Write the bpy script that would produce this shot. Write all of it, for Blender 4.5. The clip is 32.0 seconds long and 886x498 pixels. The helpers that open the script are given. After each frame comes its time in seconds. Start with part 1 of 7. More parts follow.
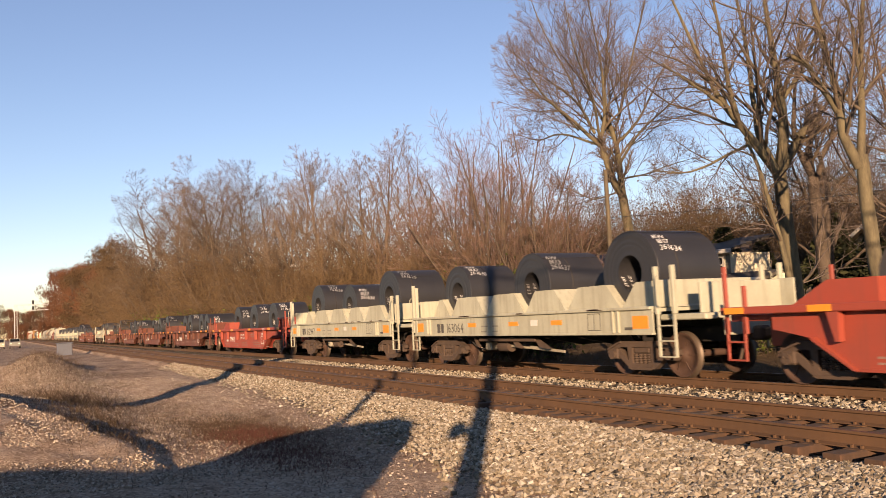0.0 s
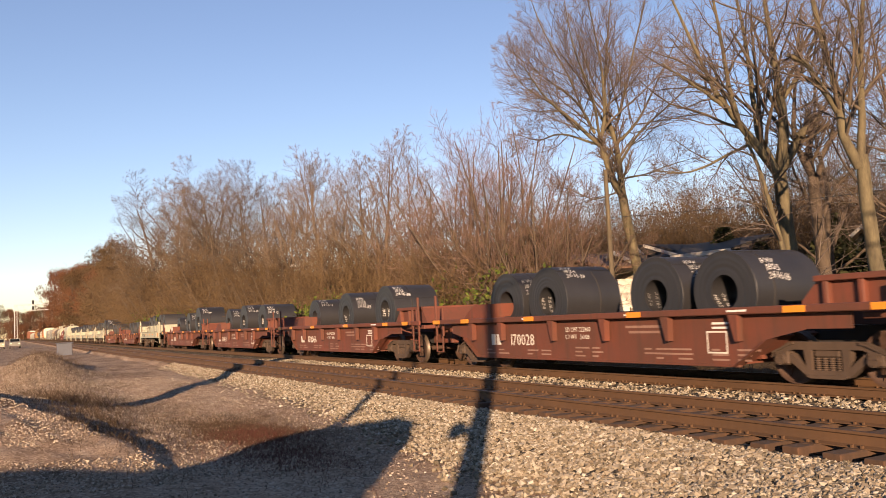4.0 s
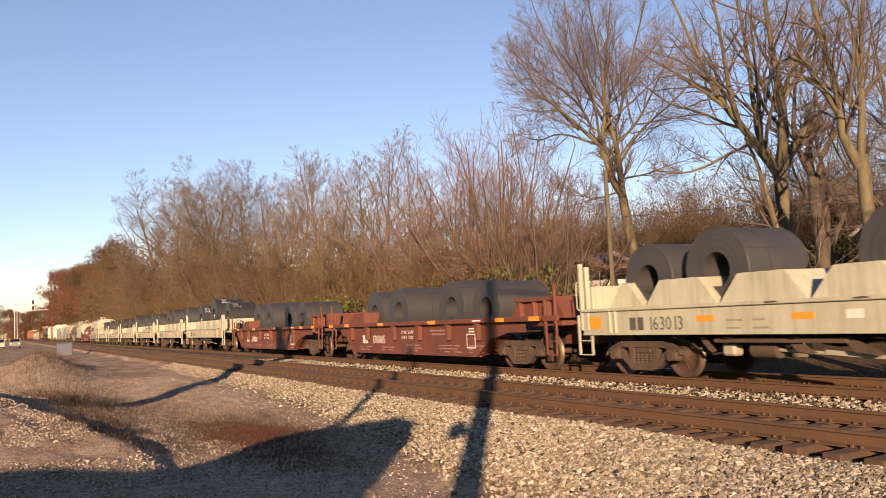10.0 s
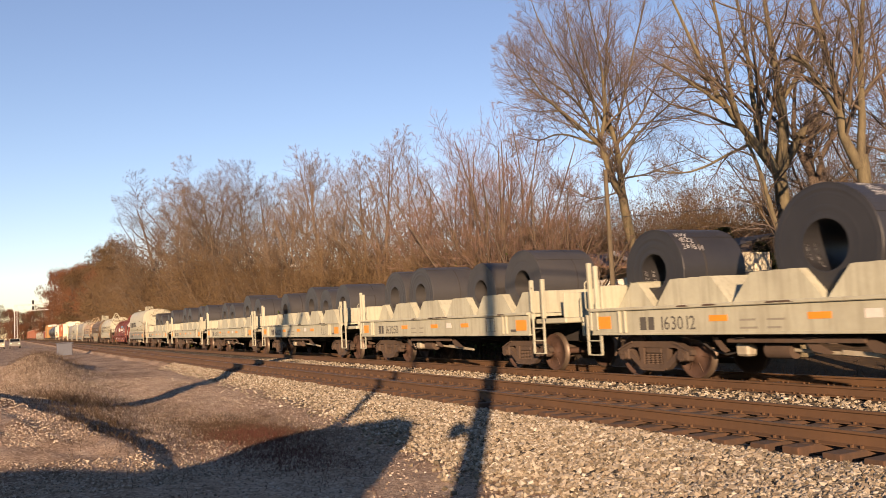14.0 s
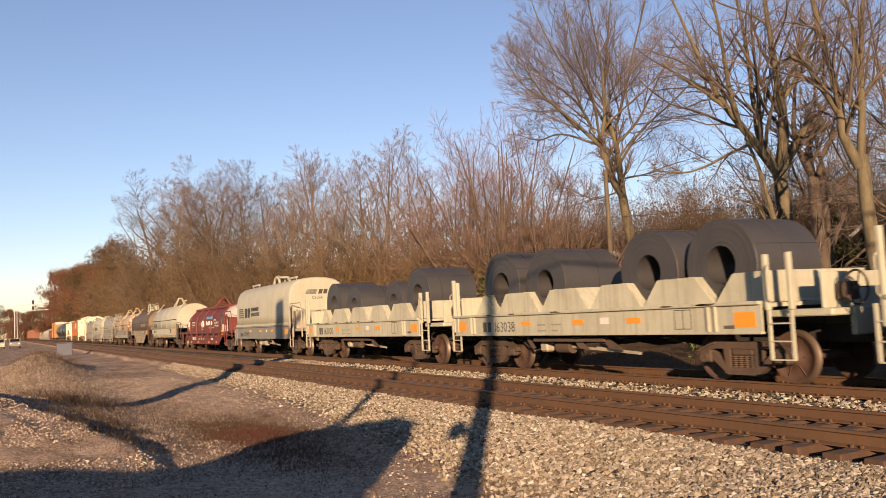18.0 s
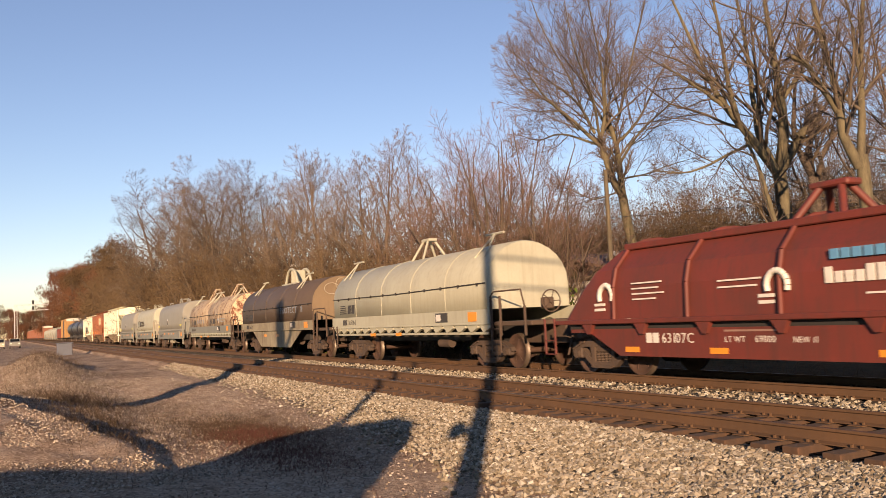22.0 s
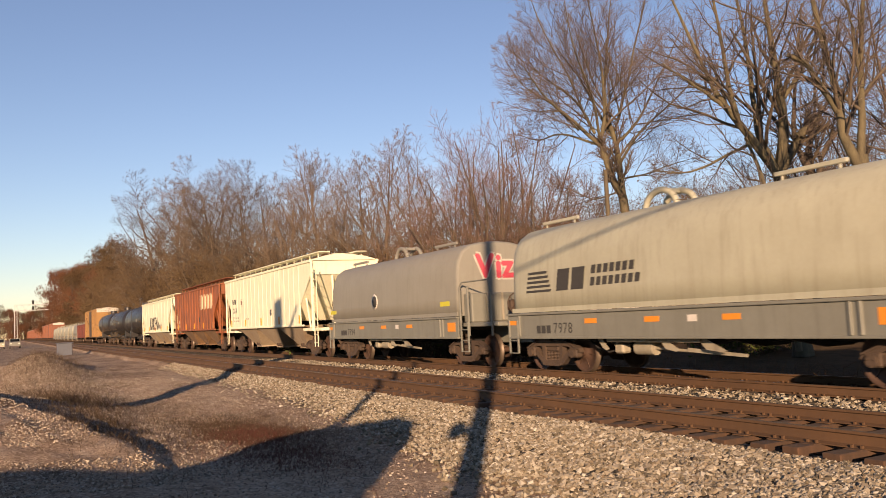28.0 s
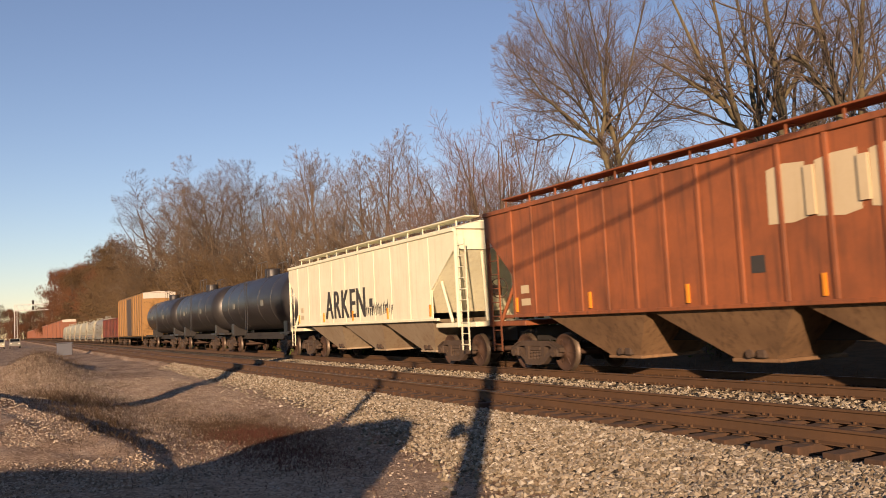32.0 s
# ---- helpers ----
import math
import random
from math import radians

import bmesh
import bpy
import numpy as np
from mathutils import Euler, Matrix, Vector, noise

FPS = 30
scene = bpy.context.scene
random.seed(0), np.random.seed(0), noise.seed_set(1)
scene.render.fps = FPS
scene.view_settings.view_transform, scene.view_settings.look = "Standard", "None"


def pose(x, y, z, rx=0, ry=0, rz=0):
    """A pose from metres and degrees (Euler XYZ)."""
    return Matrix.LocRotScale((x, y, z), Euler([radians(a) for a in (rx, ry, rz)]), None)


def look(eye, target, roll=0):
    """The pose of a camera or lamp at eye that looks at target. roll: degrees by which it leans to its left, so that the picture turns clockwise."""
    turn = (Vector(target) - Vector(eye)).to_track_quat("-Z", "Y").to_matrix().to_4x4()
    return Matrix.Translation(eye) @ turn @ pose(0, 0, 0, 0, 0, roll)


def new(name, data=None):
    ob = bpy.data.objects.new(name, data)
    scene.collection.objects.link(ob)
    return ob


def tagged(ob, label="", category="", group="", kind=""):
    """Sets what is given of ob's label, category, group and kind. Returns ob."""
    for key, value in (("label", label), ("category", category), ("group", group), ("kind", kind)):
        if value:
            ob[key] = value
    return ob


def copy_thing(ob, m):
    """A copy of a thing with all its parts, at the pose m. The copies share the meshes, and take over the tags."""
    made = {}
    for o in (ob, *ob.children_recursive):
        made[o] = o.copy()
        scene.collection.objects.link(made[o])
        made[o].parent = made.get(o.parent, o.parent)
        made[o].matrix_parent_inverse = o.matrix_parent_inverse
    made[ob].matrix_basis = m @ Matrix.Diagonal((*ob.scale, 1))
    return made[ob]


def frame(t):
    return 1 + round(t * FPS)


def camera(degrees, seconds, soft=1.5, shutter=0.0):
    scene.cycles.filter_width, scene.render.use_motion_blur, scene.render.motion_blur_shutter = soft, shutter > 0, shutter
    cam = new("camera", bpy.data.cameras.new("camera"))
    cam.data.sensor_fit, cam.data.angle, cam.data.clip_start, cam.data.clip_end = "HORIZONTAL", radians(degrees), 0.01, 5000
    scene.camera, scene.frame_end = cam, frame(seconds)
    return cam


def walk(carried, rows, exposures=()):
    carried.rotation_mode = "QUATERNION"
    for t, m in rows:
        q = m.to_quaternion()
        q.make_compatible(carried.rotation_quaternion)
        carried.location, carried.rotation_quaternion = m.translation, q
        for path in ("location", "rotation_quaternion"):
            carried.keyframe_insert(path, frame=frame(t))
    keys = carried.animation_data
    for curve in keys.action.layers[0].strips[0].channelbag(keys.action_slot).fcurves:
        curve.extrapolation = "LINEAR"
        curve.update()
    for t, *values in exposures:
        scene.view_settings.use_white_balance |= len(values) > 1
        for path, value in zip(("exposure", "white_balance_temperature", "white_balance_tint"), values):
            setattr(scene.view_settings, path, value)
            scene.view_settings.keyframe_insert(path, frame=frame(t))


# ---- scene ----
cam = camera(55.84, 32.0, soft=0.85, shutter=0.15)
EYE = (0.0, 0.0, 1.466)
CAM_POSE = pose(0, 0, 1.466, 0, 0, 90 - 27.628) @ pose(0, 0, 0, 90 + 4.646, 0, 0) @ pose(0, 0, 0, 0, 0, -2.8645)
walk(cam, [(0.0, CAM_POSE), (32.0, CAM_POSE)], exposures=[(t, stops, 7620, 31) for t, stops in ((0.0, 1.16), (9.0, 1.2), (16.0, 1.12), (20.0, 1.06), (22.0, 1.06), (26.0, 1.0), (28.0, 0.9), (29.0, 0.66), (30.0, 0.38), (31.0, 0.52), (32.0, 0.74))])

# ---- light: low late-autumn sun from behind the camera ----
SUN_EL, SUN_AZ = radians(11.0), radians(32.25)
TO_SUN = Vector((math.cos(SUN_AZ) * math.cos(SUN_EL), -math.sin(SUN_AZ) * math.cos(SUN_EL), math.sin(SUN_EL)))
sun = new("sun", bpy.data.lights.new("sun", "SUN"))
sun.data.energy, sun.data.angle, sun.data.color = 5.0, radians(0.5), (1.0, 0.805, 0.525)
sun.matrix_world = look(tuple(TO_SUN * 60), (0, 0, 0))
world = bpy.data.worlds.new("sky")
scene.world = world
world.use_nodes = True
wn = world.node_tree.nodes
sky = wn.new("ShaderNodeTexSky")
sky.sky_type, sky.sun_disc = "NISHITA", False
sky.sun_elevation, sky.sun_rotation = radians(11.0), math.atan2(TO_SUN.x, TO_SUN.y)
sky.air_density, sky.dust_density, sky.ozone_density = 1.0, 0.0, 3.2
world.node_tree.links.new(sky.outputs[0], wn["Background"].inputs[0])
wn["Background"].inputs[1].default_value = 0.087

# ---- plan in metres: x runs along the track, the train moves towards +x, rail tops at z = 0 ----
GAUGE = 1.507
NEAR_C, FAR_C = 8.972, 12.961
SPEED = 11.83
GROUND_Z = -0.45


# ---- materials ----
def nodes(name, rough=0.6, metal=0.0):
    m = bpy.data.materials.new(name)
    m.use_nodes = True
    t = m.node_tree
    b = t.nodes["Principled BSDF"]
    b.inputs["Roughness"].default_value, b.inputs["Metallic"].default_value = rough, metal
    return m, t, b


def noise_tex(t, coord, scale, detail=4.0, rough=0.6):
    n = t.nodes.new("ShaderNodeTexNoise")
    n.inputs["Scale"].default_value, n.inputs["Detail"].default_value, n.inputs["Roughness"].default_value = scale, detail, rough
    t.links.new(coord, n.inputs["Vector"])
    return n.outputs["Fac"]


def ramp(t, fac, stops):
    r = t.nodes.new("ShaderNodeValToRGB")
    r.color_ramp.elements[0].position, r.color_ramp.elements[0].color = stops[0][0], (*stops[0][1], 1)
    r.color_ramp.elements[1].position, r.color_ramp.elements[1].color = stops[-1][0], (*stops[-1][1], 1)
    for p, c in stops[1:-1]:
        e = r.color_ramp.elements.new(p)
        e.color = (*c, 1)
    t.links.new(fac, r.inputs[0])
    return r.outputs[0]


def mix(t, fac, a, b, kind="MIX"):
    x = t.nodes.new("ShaderNodeMix")
    x.data_type, x.blend_type = "RGBA", kind
    for v, i in ((fac, 0), (a, 6), (b, 7)):
        if isinstance(v, (int, float)):
            x.inputs[i].default_value = v
        elif isinstance(v, tuple):
            x.inputs[i].default_value = (*v, 1)
        else:
            t.links.new(v, x.inputs[i])
    return x.outputs[2]


def bump(t, b, height, strength=0.4, dist=0.02):
    n = t.nodes.new("ShaderNodeBump")
    n.inputs["Strength"].default_value, n.inputs["Distance"].default_value = strength, dist
    t.links.new(height, n.inputs["Height"])
    t.links.new(n.outputs[0], b.inputs["Normal"])


def stretched(t, coord, s):
    m = t.nodes.new("ShaderNodeMapping")
    m.inputs["Scale"].default_value = s
    t.links.new(coord, m.inputs["Vector"])
    return m.outputs[0]


def tone(c, k=0.73):
    return tuple(v * k for v in c)


def paint(name, base, dirt, rough=0.5, dirtiness=0.5, streak=0.5, rust=None, rust_amount=0.0, vary=0.0):
    """Weathered paint: soft blotches, fine grain, vertical streaks and optional rust patches."""
    base, dirt, rust = tone(base), tone(dirt), rust and tone(rust)
    m, t, b = nodes(name, rough)
    co = t.nodes.new("ShaderNodeTexCoord").outputs["Object"]
    big = noise_tex(t, co, 0.9, 5)
    fine = noise_tex(t, co, 14.0, 5, 0.7)
    run = noise_tex(t, stretched(t, co, (5.0, 5.0, 0.35)), 1.6, 4)
    c = mix(t, ramp(t, big, [(0.35, (0, 0, 0)), (0.75, (dirtiness,) * 3)]), base, dirt)
    c = mix(t, ramp(t, run, [(0.5, (0, 0, 0)), (0.72, (streak,) * 3)]), c, dirt)
    c = mix(t, ramp(t, fine, [(0.35, (0.0,) * 3), (0.8, (0.18,) * 3)]), c, dirt)
    if rust:
        spots = noise_tex(t, stretched(t, co, (1.0, 1.0, 0.6)), 3.8, 9, 0.8)
        c = mix(t, ramp(t, spots, [(0.62 - rust_amount * 0.2, (0, 0, 0)), (0.66 - rust_amount * 0.2, (1, 1, 1))]), c, rust)
    if vary:
        r = t.nodes.new("ShaderNodeObjectInfo").outputs["Random"]
        c = mix(t, ramp(t, r, [(0.0, (0, 0, 0)), (1.0, (vary,) * 3)]), c, dirt)
    t.links.new(c, b.inputs["Base Color"])
    bump(t, b, fine, 0.15, 0.01)
    return m


def plain(name, col, rough=0.6, metal=0.0, grain=0.15):
    col = tone(col)
    m, t, b = nodes(name, rough, metal)
    co = t.nodes.new("ShaderNodeTexCoord").outputs["Object"]
    f = noise_tex(t, co, 9.0, 5)
    dark = tuple(v * (1 - grain * 2) for v in col)
    t.links.new(mix(t, f, dark, tuple(min(1, v * (1 + grain)) for v in col)), b.inputs["Base Color"])
    return m


def bark(name, light, dark, rough=0.9, scale=6.0):
    light, dark = tone(light, 0.62), tone(dark, 0.62)
    m, t, b = nodes(name, rough)
    co = t.nodes.new("ShaderNodeTexCoord").outputs["Object"]
    f = noise_tex(t, stretched(t, co, (1, 1, 0.3)), scale, 6, 0.7)
    c = mix(t, ramp(t, f, [(0.3, (0, 0, 0)), (0.7, (1, 1, 1))]), dark, light)
    r = t.nodes.new("ShaderNodeObjectInfo").outputs["Random"]
    c = mix(t, ramp(t, r, [(0.0, (0, 0, 0)), (1.0, (0.35,) * 3)]), c, dark)
    t.links.new(c, b.inputs["Base Color"])
    bump(t, b, f, 0.6, 0.03)
    return m


def leafy(name, cols, rough=0.8):
    cols = [tone(c, 0.65) for c in cols]
    m, t, b = nodes(name, rough)
    b.inputs["Specular IOR Level"].default_value = 0.2
    g = t.nodes.new("ShaderNodeNewGeometry").outputs["Random Per Island"]
    n = len(cols) - 1
    t.links.new(ramp(t, g, [(i / n, c) for i, c in enumerate(cols)]), b.inputs["Base Color"])
    return m


def stones(name, cols, dark):
    """Loose stone chippings: many small cells, each with its own tone."""
    cols, dark = [tone(c) for c in cols], tone(dark)
    m, t, b = nodes(name, 0.9)
    b.inputs["Specular IOR Level"].default_value = 0.12
    co = t.nodes.new("ShaderNodeTexCoord").outputs["Object"]
    v = t.nodes.new("ShaderNodeTexVoronoi")
    v.inputs["Scale"].default_value = 17.0
    t.links.new(co, v.inputs["Vector"])
    sep = t.nodes.new("ShaderNodeSeparateColor")
    t.links.new(v.outputs["Color"], sep.inputs[0])
    n = len(cols) - 1
    c = ramp(t, sep.outputs[0], [(i / n, x) for i, x in enumerate(cols)])
    edge = ramp(t, v.outputs["Distance"], [(0.25, (1, 1, 1)), (0.62, (0.25,) * 3)])
    c = mix(t, 1.0, c, edge, "MULTIPLY")
    big = noise_tex(t, co, 0.5, 4)
    c = mix(t, ramp(t, big, [(0.4, (0, 0, 0)), (0.75, (0.5,) * 3)]), c, dark)
    t.links.new(c, b.inputs["Base Color"])
    inv = t.nodes.new("ShaderNodeMath")
    inv.operation = "SUBTRACT"
    inv.inputs[0].default_value = 1.0
    t.links.new(v.outputs["Distance"], inv.inputs[1])
    bump(t, b, inv.outputs[0], 0.9, 0.05)
    return m


def dirt_ground():
    """Trodden tan dirt with gravel patches, leaf litter and darker stains."""
    m, t, b = nodes("trodden_dirt", 0.95)
    b.inputs["Specular IOR Level"].default_value = 0.12
    co = t.nodes.new("ShaderNodeTexCoord").outputs["Object"]
    big = noise_tex(t, stretched(t, co, (0.5, 1.0, 1.0)), 0.55, 6, 0.65)
    mid = noise_tex(t, stretched(t, co, (0.6, 1.0, 1.0)), 3.0, 8, 0.75)
    fine = noise_tex(t, co, 38.0, 5, 0.75)
    c = ramp(t, big, [(0.38, (0.15, 0.094, 0.062)), (0.50, (0.335, 0.238, 0.168)), (0.64, (0.45, 0.345, 0.255))])
    c = mix(t, ramp(t, mid, [(0.46, (0, 0, 0)), (0.64, (0.7,) * 3)]), c, (0.115, 0.063, 0.04))
    v = t.nodes.new("ShaderNodeTexVoronoi")
    v.inputs["Scale"].default_value = 26.0
    t.links.new(co, v.inputs["Vector"])
    sep = t.nodes.new("ShaderNodeSeparateColor")
    t.links.new(v.outputs["Color"], sep.inputs[0])
    bits = ramp(t, sep.outputs[0], [(0.0, (0.08, 0.055, 0.038)), (0.4, (0.21, 0.15, 0.105)), (0.8, (0.37, 0.285, 0.21)), (1.0, (0.56, 0.47, 0.37))])
    c = mix(t, ramp(t, fine, [(0.42, (0.12,) * 3), (0.62, (0.85,) * 3)]), c, bits)
    # leaf litter and dead grass on the far side of the line
    sep = t.nodes.new("ShaderNodeSeparateXYZ")
    t.links.new(co, sep.inputs[0])
    side = t.nodes.new("ShaderNodeMapRange")
    side.inputs["From Min"].default_value, side.inputs["From Max"].default_value = 14.4, 15.6
    t.links.new(sep.outputs["Y"], side.inputs["Value"])
    c = mix(t, side.outputs[0], c, ramp(t, mid, [(0.35, (0.05, 0.034, 0.02)), (0.7, (0.12, 0.08, 0.045))]))
    t.links.new(c, b.inputs["Base Color"])
    bump(t, b, fine, 0.8, 0.03)
    return m


M_BALLAST = stones("ballast_stone", [(0.13, 0.105, 0.07), (0.25, 0.21, 0.15), (0.36, 0.31, 0.235), (0.50, 0.45, 0.36)], (0.15, 0.11, 0.07))
M_DIRT = dirt_ground()
M_RAIL = paint("rusted_rail", (0.125, 0.062, 0.027), (0.055, 0.03, 0.015), 0.75, 0.6, 0.2)
M_RAILTOP = plain("worn_railhead", (0.16, 0.12, 0.10), 0.4, 0.6)
M_TIE = bark("weathered_tie", (0.14, 0.068, 0.035), (0.05, 0.03, 0.019), 0.95, 3.0)
# Oily ballast whose near-black colour also holds the shade under the cars.
M_OILSHADE = stones("oily_ballast_with_shade", [(0.018, 0.015, 0.013), (0.032, 0.027, 0.022), (0.045, 0.037, 0.03), (0.065, 0.055, 0.045)], (0.014, 0.011, 0.009))
# Leaf mould with the train's shadow mixed into its dark colour.
M_MOULDSHADE = stones("leaf_mould_with_shade", [(0.02, 0.015, 0.01), (0.035, 0.025, 0.015), (0.05, 0.034, 0.02), (0.07, 0.05, 0.03)], (0.016, 0.012, 0.008))
# Oily ties, darkened in colour like the shaded bed they lie in.
M_TIESHADE = bark("oily_tie_with_shade", (0.055, 0.038, 0.028), (0.022, 0.016, 0.012), 0.95, 3.0)
M_CREAM = paint("cream_car_paint", (0.48, 0.485, 0.375), (0.22, 0.205, 0.15), 0.6, 0.5, 0.5)
M_RED = paint("faded_red_paint", (0.36, 0.058, 0.032), (0.22, 0.06, 0.04), 0.6, 0.5, 0.4)
M_BROWN = paint("oxide_brown_paint", (0.205, 0.05, 0.027), (0.085, 0.038, 0.024), 0.7, 0.85, 0.7, vary=0.35)
M_STEEL = paint("dark_coil_steel", (0.021, 0.022, 0.026), (0.040, 0.039, 0.040), 0.45, 0.6, 0.15)
M_STEELG = paint("scaled_coil_steel", (0.038, 0.038, 0.041), (0.066, 0.063, 0.060), 0.5, 0.6, 0.2)
M_FADED = paint("faded_stencil", (0.33, 0.20, 0.16), (0.20, 0.095, 0.07), 0.8, 0.6, 0.4)
M_TRUCK = paint("rusty_bogie", (0.10, 0.063, 0.042), (0.035, 0.023, 0.017), 0.85, 0.7, 0.4)
M_WHEEL = plain("wheel_steel", (0.085, 0.045, 0.03), 0.7, 0.1)
M_TREAD = plain("dull_tread", (0.16, 0.12, 0.09), 0.5, 0.5)
M_BLACK = plain("underframe_black", (0.028, 0.024, 0.022), 0.8)
M_ORANGE = plain("orange_reflector", (0.85, 0.30, 0.03), 0.45, 0, 0.1)
M_WHITE = plain("white_lettering", (0.72, 0.68, 0.62), 0.6)
M_CHALK = plain("white_chalk", (0.80, 0.80, 0.78), 0.9)
M_DARKLET = plain("black_lettering", (0.05, 0.048, 0.045), 0.7)
M_GREYLET = plain("worn_grey_stencil", (0.085, 0.08, 0.07), 0.8)
M_FAINT = plain("faint_stencil", (0.27, 0.255, 0.205), 0.8)
M_POST = paint("grimy_post_paint", (0.40, 0.365, 0.28), (0.19, 0.16, 0.12), 0.65, 0.6, 0.6)


# ---- mesh building ----
class Shape:
    """Collects vertices and faces of one mesh."""

    def __init__(self):
        self.v, self.f, self.s, self.mi = [], [], [], []

    def add(self, verts, faces, smooth=False, mat=0):
        o = len(self.v)
        self.v += [tuple(p) for p in verts]
        for q in faces:
            self.f.append([i + o for i in q])
            self.s.append(smooth)
            self.mi.append(mat)
        return self

    def box(self, x0, x1, y0, y1, z0, z1, c=0.0, mat=0):
        if c <= 0:
            return self.add([(x, y, z) for z in (z0, z1) for y in (y0, y1) for x in (x0, x1)],
                            [(0, 2, 3, 1), (4, 5, 7, 6), (0, 1, 5, 4), (2, 6, 7, 3), (0, 4, 6, 2), (1, 3, 7, 5)], False, mat)
        c = min(c, (x1 - x0) * 0.45, (y1 - y0) * 0.45, (z1 - z0) * 0.45)
        v, f = [], []
        ids = {}
        for i, x in enumerate((x0, x1)):
            for j, y in enumerate((y0, y1)):
                for k, z in enumerate((z0, z1)):
                    sx, sy, sz = (1 - 2 * i) * c, (1 - 2 * j) * c, (1 - 2 * k) * c
                    ids[i, j, k] = len(v)
                    v += [(x, y + sy, z + sz), (x + sx, y, z + sz), (x + sx, y + sy, z)]
        g = lambda i, j, k, a: ids[i, j, k] + a
        for i in (0, 1):
            f.append([g(i, 0, 0, 0), g(i, 1, 0, 0), g(i, 1, 1, 0), g(i, 0, 1, 0)][::1 if i else -1])
            f.append([g(0, i, 0, 1), g(1, i, 0, 1), g(1, i, 1, 1), g(0, i, 1, 1)][::-1 if i else 1])
            f.append([g(0, 0, i, 2), g(1, 0, i, 2), g(1, 1, i, 2), g(0, 1, i, 2)][::1 if i else -1])
            for j in (0, 1):
                f.append([g(i, j, 0, 0), g(i, j, 1, 0), g(i, j, 1, 1), g(i, j, 0, 1)])
                f.append([g(i, 0, j, 0), g(i, 1, j, 0), g(i, 1, j, 2), g(i, 0, j, 2)])
                f.append([g(0, i, j, 1), g(1, i, j, 1), g(1, i, j, 2), g(0, i, j, 2)])
                for k in (0, 1):
                    f.append([g(i, j, k, 0), g(i, j, k, 1), g(i, j, k, 2)])
        return self.add(v, f, False, mat)

    def prism(self, prof, a, b, axis="y", smooth=False, mat=0, cap=True):
        """A closed profile pushed along an axis. y: profile in x, z; x: profile in y, z; z: profile in x, y."""
        put = {"y": lambda p, h: (p[0], h, p[1]), "x": lambda p, h: (h, p[0], p[1]), "z": lambda p, h: (p[0], p[1], h)}[axis]
        n = len(prof)
        v = [put(p, a) for p in prof] + [put(p, b) for p in prof]
        self.add(v, [(i, (i + 1) % n, n + (i + 1) % n, n + i) for i in range(n)], smooth, mat)
        if cap:
            self.add(v[:n], [tuple(range(n))[::-1]], False, mat)
            self.add(v[n:], [tuple(range(n))], False, mat)
        return self

    def tube(self, p0, p1, r0, r1=None, n=8, cap=True, smooth=True, mat=0):
        r1 = r0 if r1 is None else r1
        p0, p1 = Vector(p0), Vector(p1)
        d = (p1 - p0).normalized()
        a = d.orthogonal().normalized()
        b = d.cross(a)
        v = [p0 + (a * math.cos(t) + b * math.sin(t)) * r0 for t in (2 * math.pi * i / n for i in range(n))]
        v += [p1 + (a * math.cos(t) + b * math.sin(t)) * r1 for t in (2 * math.pi * i / n for i in range(n))]
        self.add(v, [(i, (i + 1) % n, n + (i + 1) % n, n + i) for i in range(n)], smooth, mat)
        if cap:
            self.add(v[:n], [tuple(range(n))[::-1]], False, mat)
            self.add(v[n:], [tuple(range(n))], False, mat)
        return self

    def path(self, pts, r, n=6, mat=0):
        for a, b in zip(pts, pts[1:]):
            self.tube(a, b, r, n=n, mat=mat)
        return self

    def lathe(self, prof, axis="y", n=32, centre=(0, 0, 0), smooth=True, mat=0):
        """Rings of (radius, height) round an axis through centre."""
        v = []
        for r, h in prof:
            for i in range(n):
                t = 2 * math.pi * i / n
                p = {"y": (r * math.cos(t), h, r * math.sin(t)), "x": (h, r * math.cos(t), r * math.sin(t)), "z": (r * math.cos(t), r * math.sin(t), h)}[axis]
                v.append((p[0] + centre[0], p[1] + centre[1], p[2] + centre[2]))
        f = [(k * n + i, k * n + (i + 1) % n, (k + 1) * n + (i + 1) % n, (k + 1) * n + i) for k in range(len(prof) - 1) for i in range(n)]
        return self.add(v, f, smooth, mat)

    def mesh(self, name, mats):
        me = bpy.data.meshes.new(name)
        me.from_pydata(self.v, [], self.f)
        for m in mats if isinstance(mats, (list, tuple)) else [mats]:
            me.materials.append(m)
        me.polygons.foreach_set("use_smooth", self.s)
        me.polygons.foreach_set("material_index", self.mi)
        bm = bmesh.new()
        bm.from_mesh(me)
        bmesh.ops.recalc_face_normals(bm, faces=bm.faces)
        bm.to_mesh(me)
        bm.free()
        return me


def part(name, shape, material, parent=None, label="", at=None):
    """Links a shape, or a mesh made before, as one mesh object under a thing or a part."""
    ob = new(name, shape.mesh(name, material) if isinstance(shape, Shape) else shape)
    ob.parent = parent
    if at is not None:
        ob.matrix_basis = at
    if label:
        ob["label"] = label
    return ob


def empty(name, label, category, group="", at=None):
    ob = tagged(new(name), label, category, group)
    ob.empty_display_size = 0.3
    if at is not None:
        ob.matrix_basis = at
    return ob


TEXTS = {}


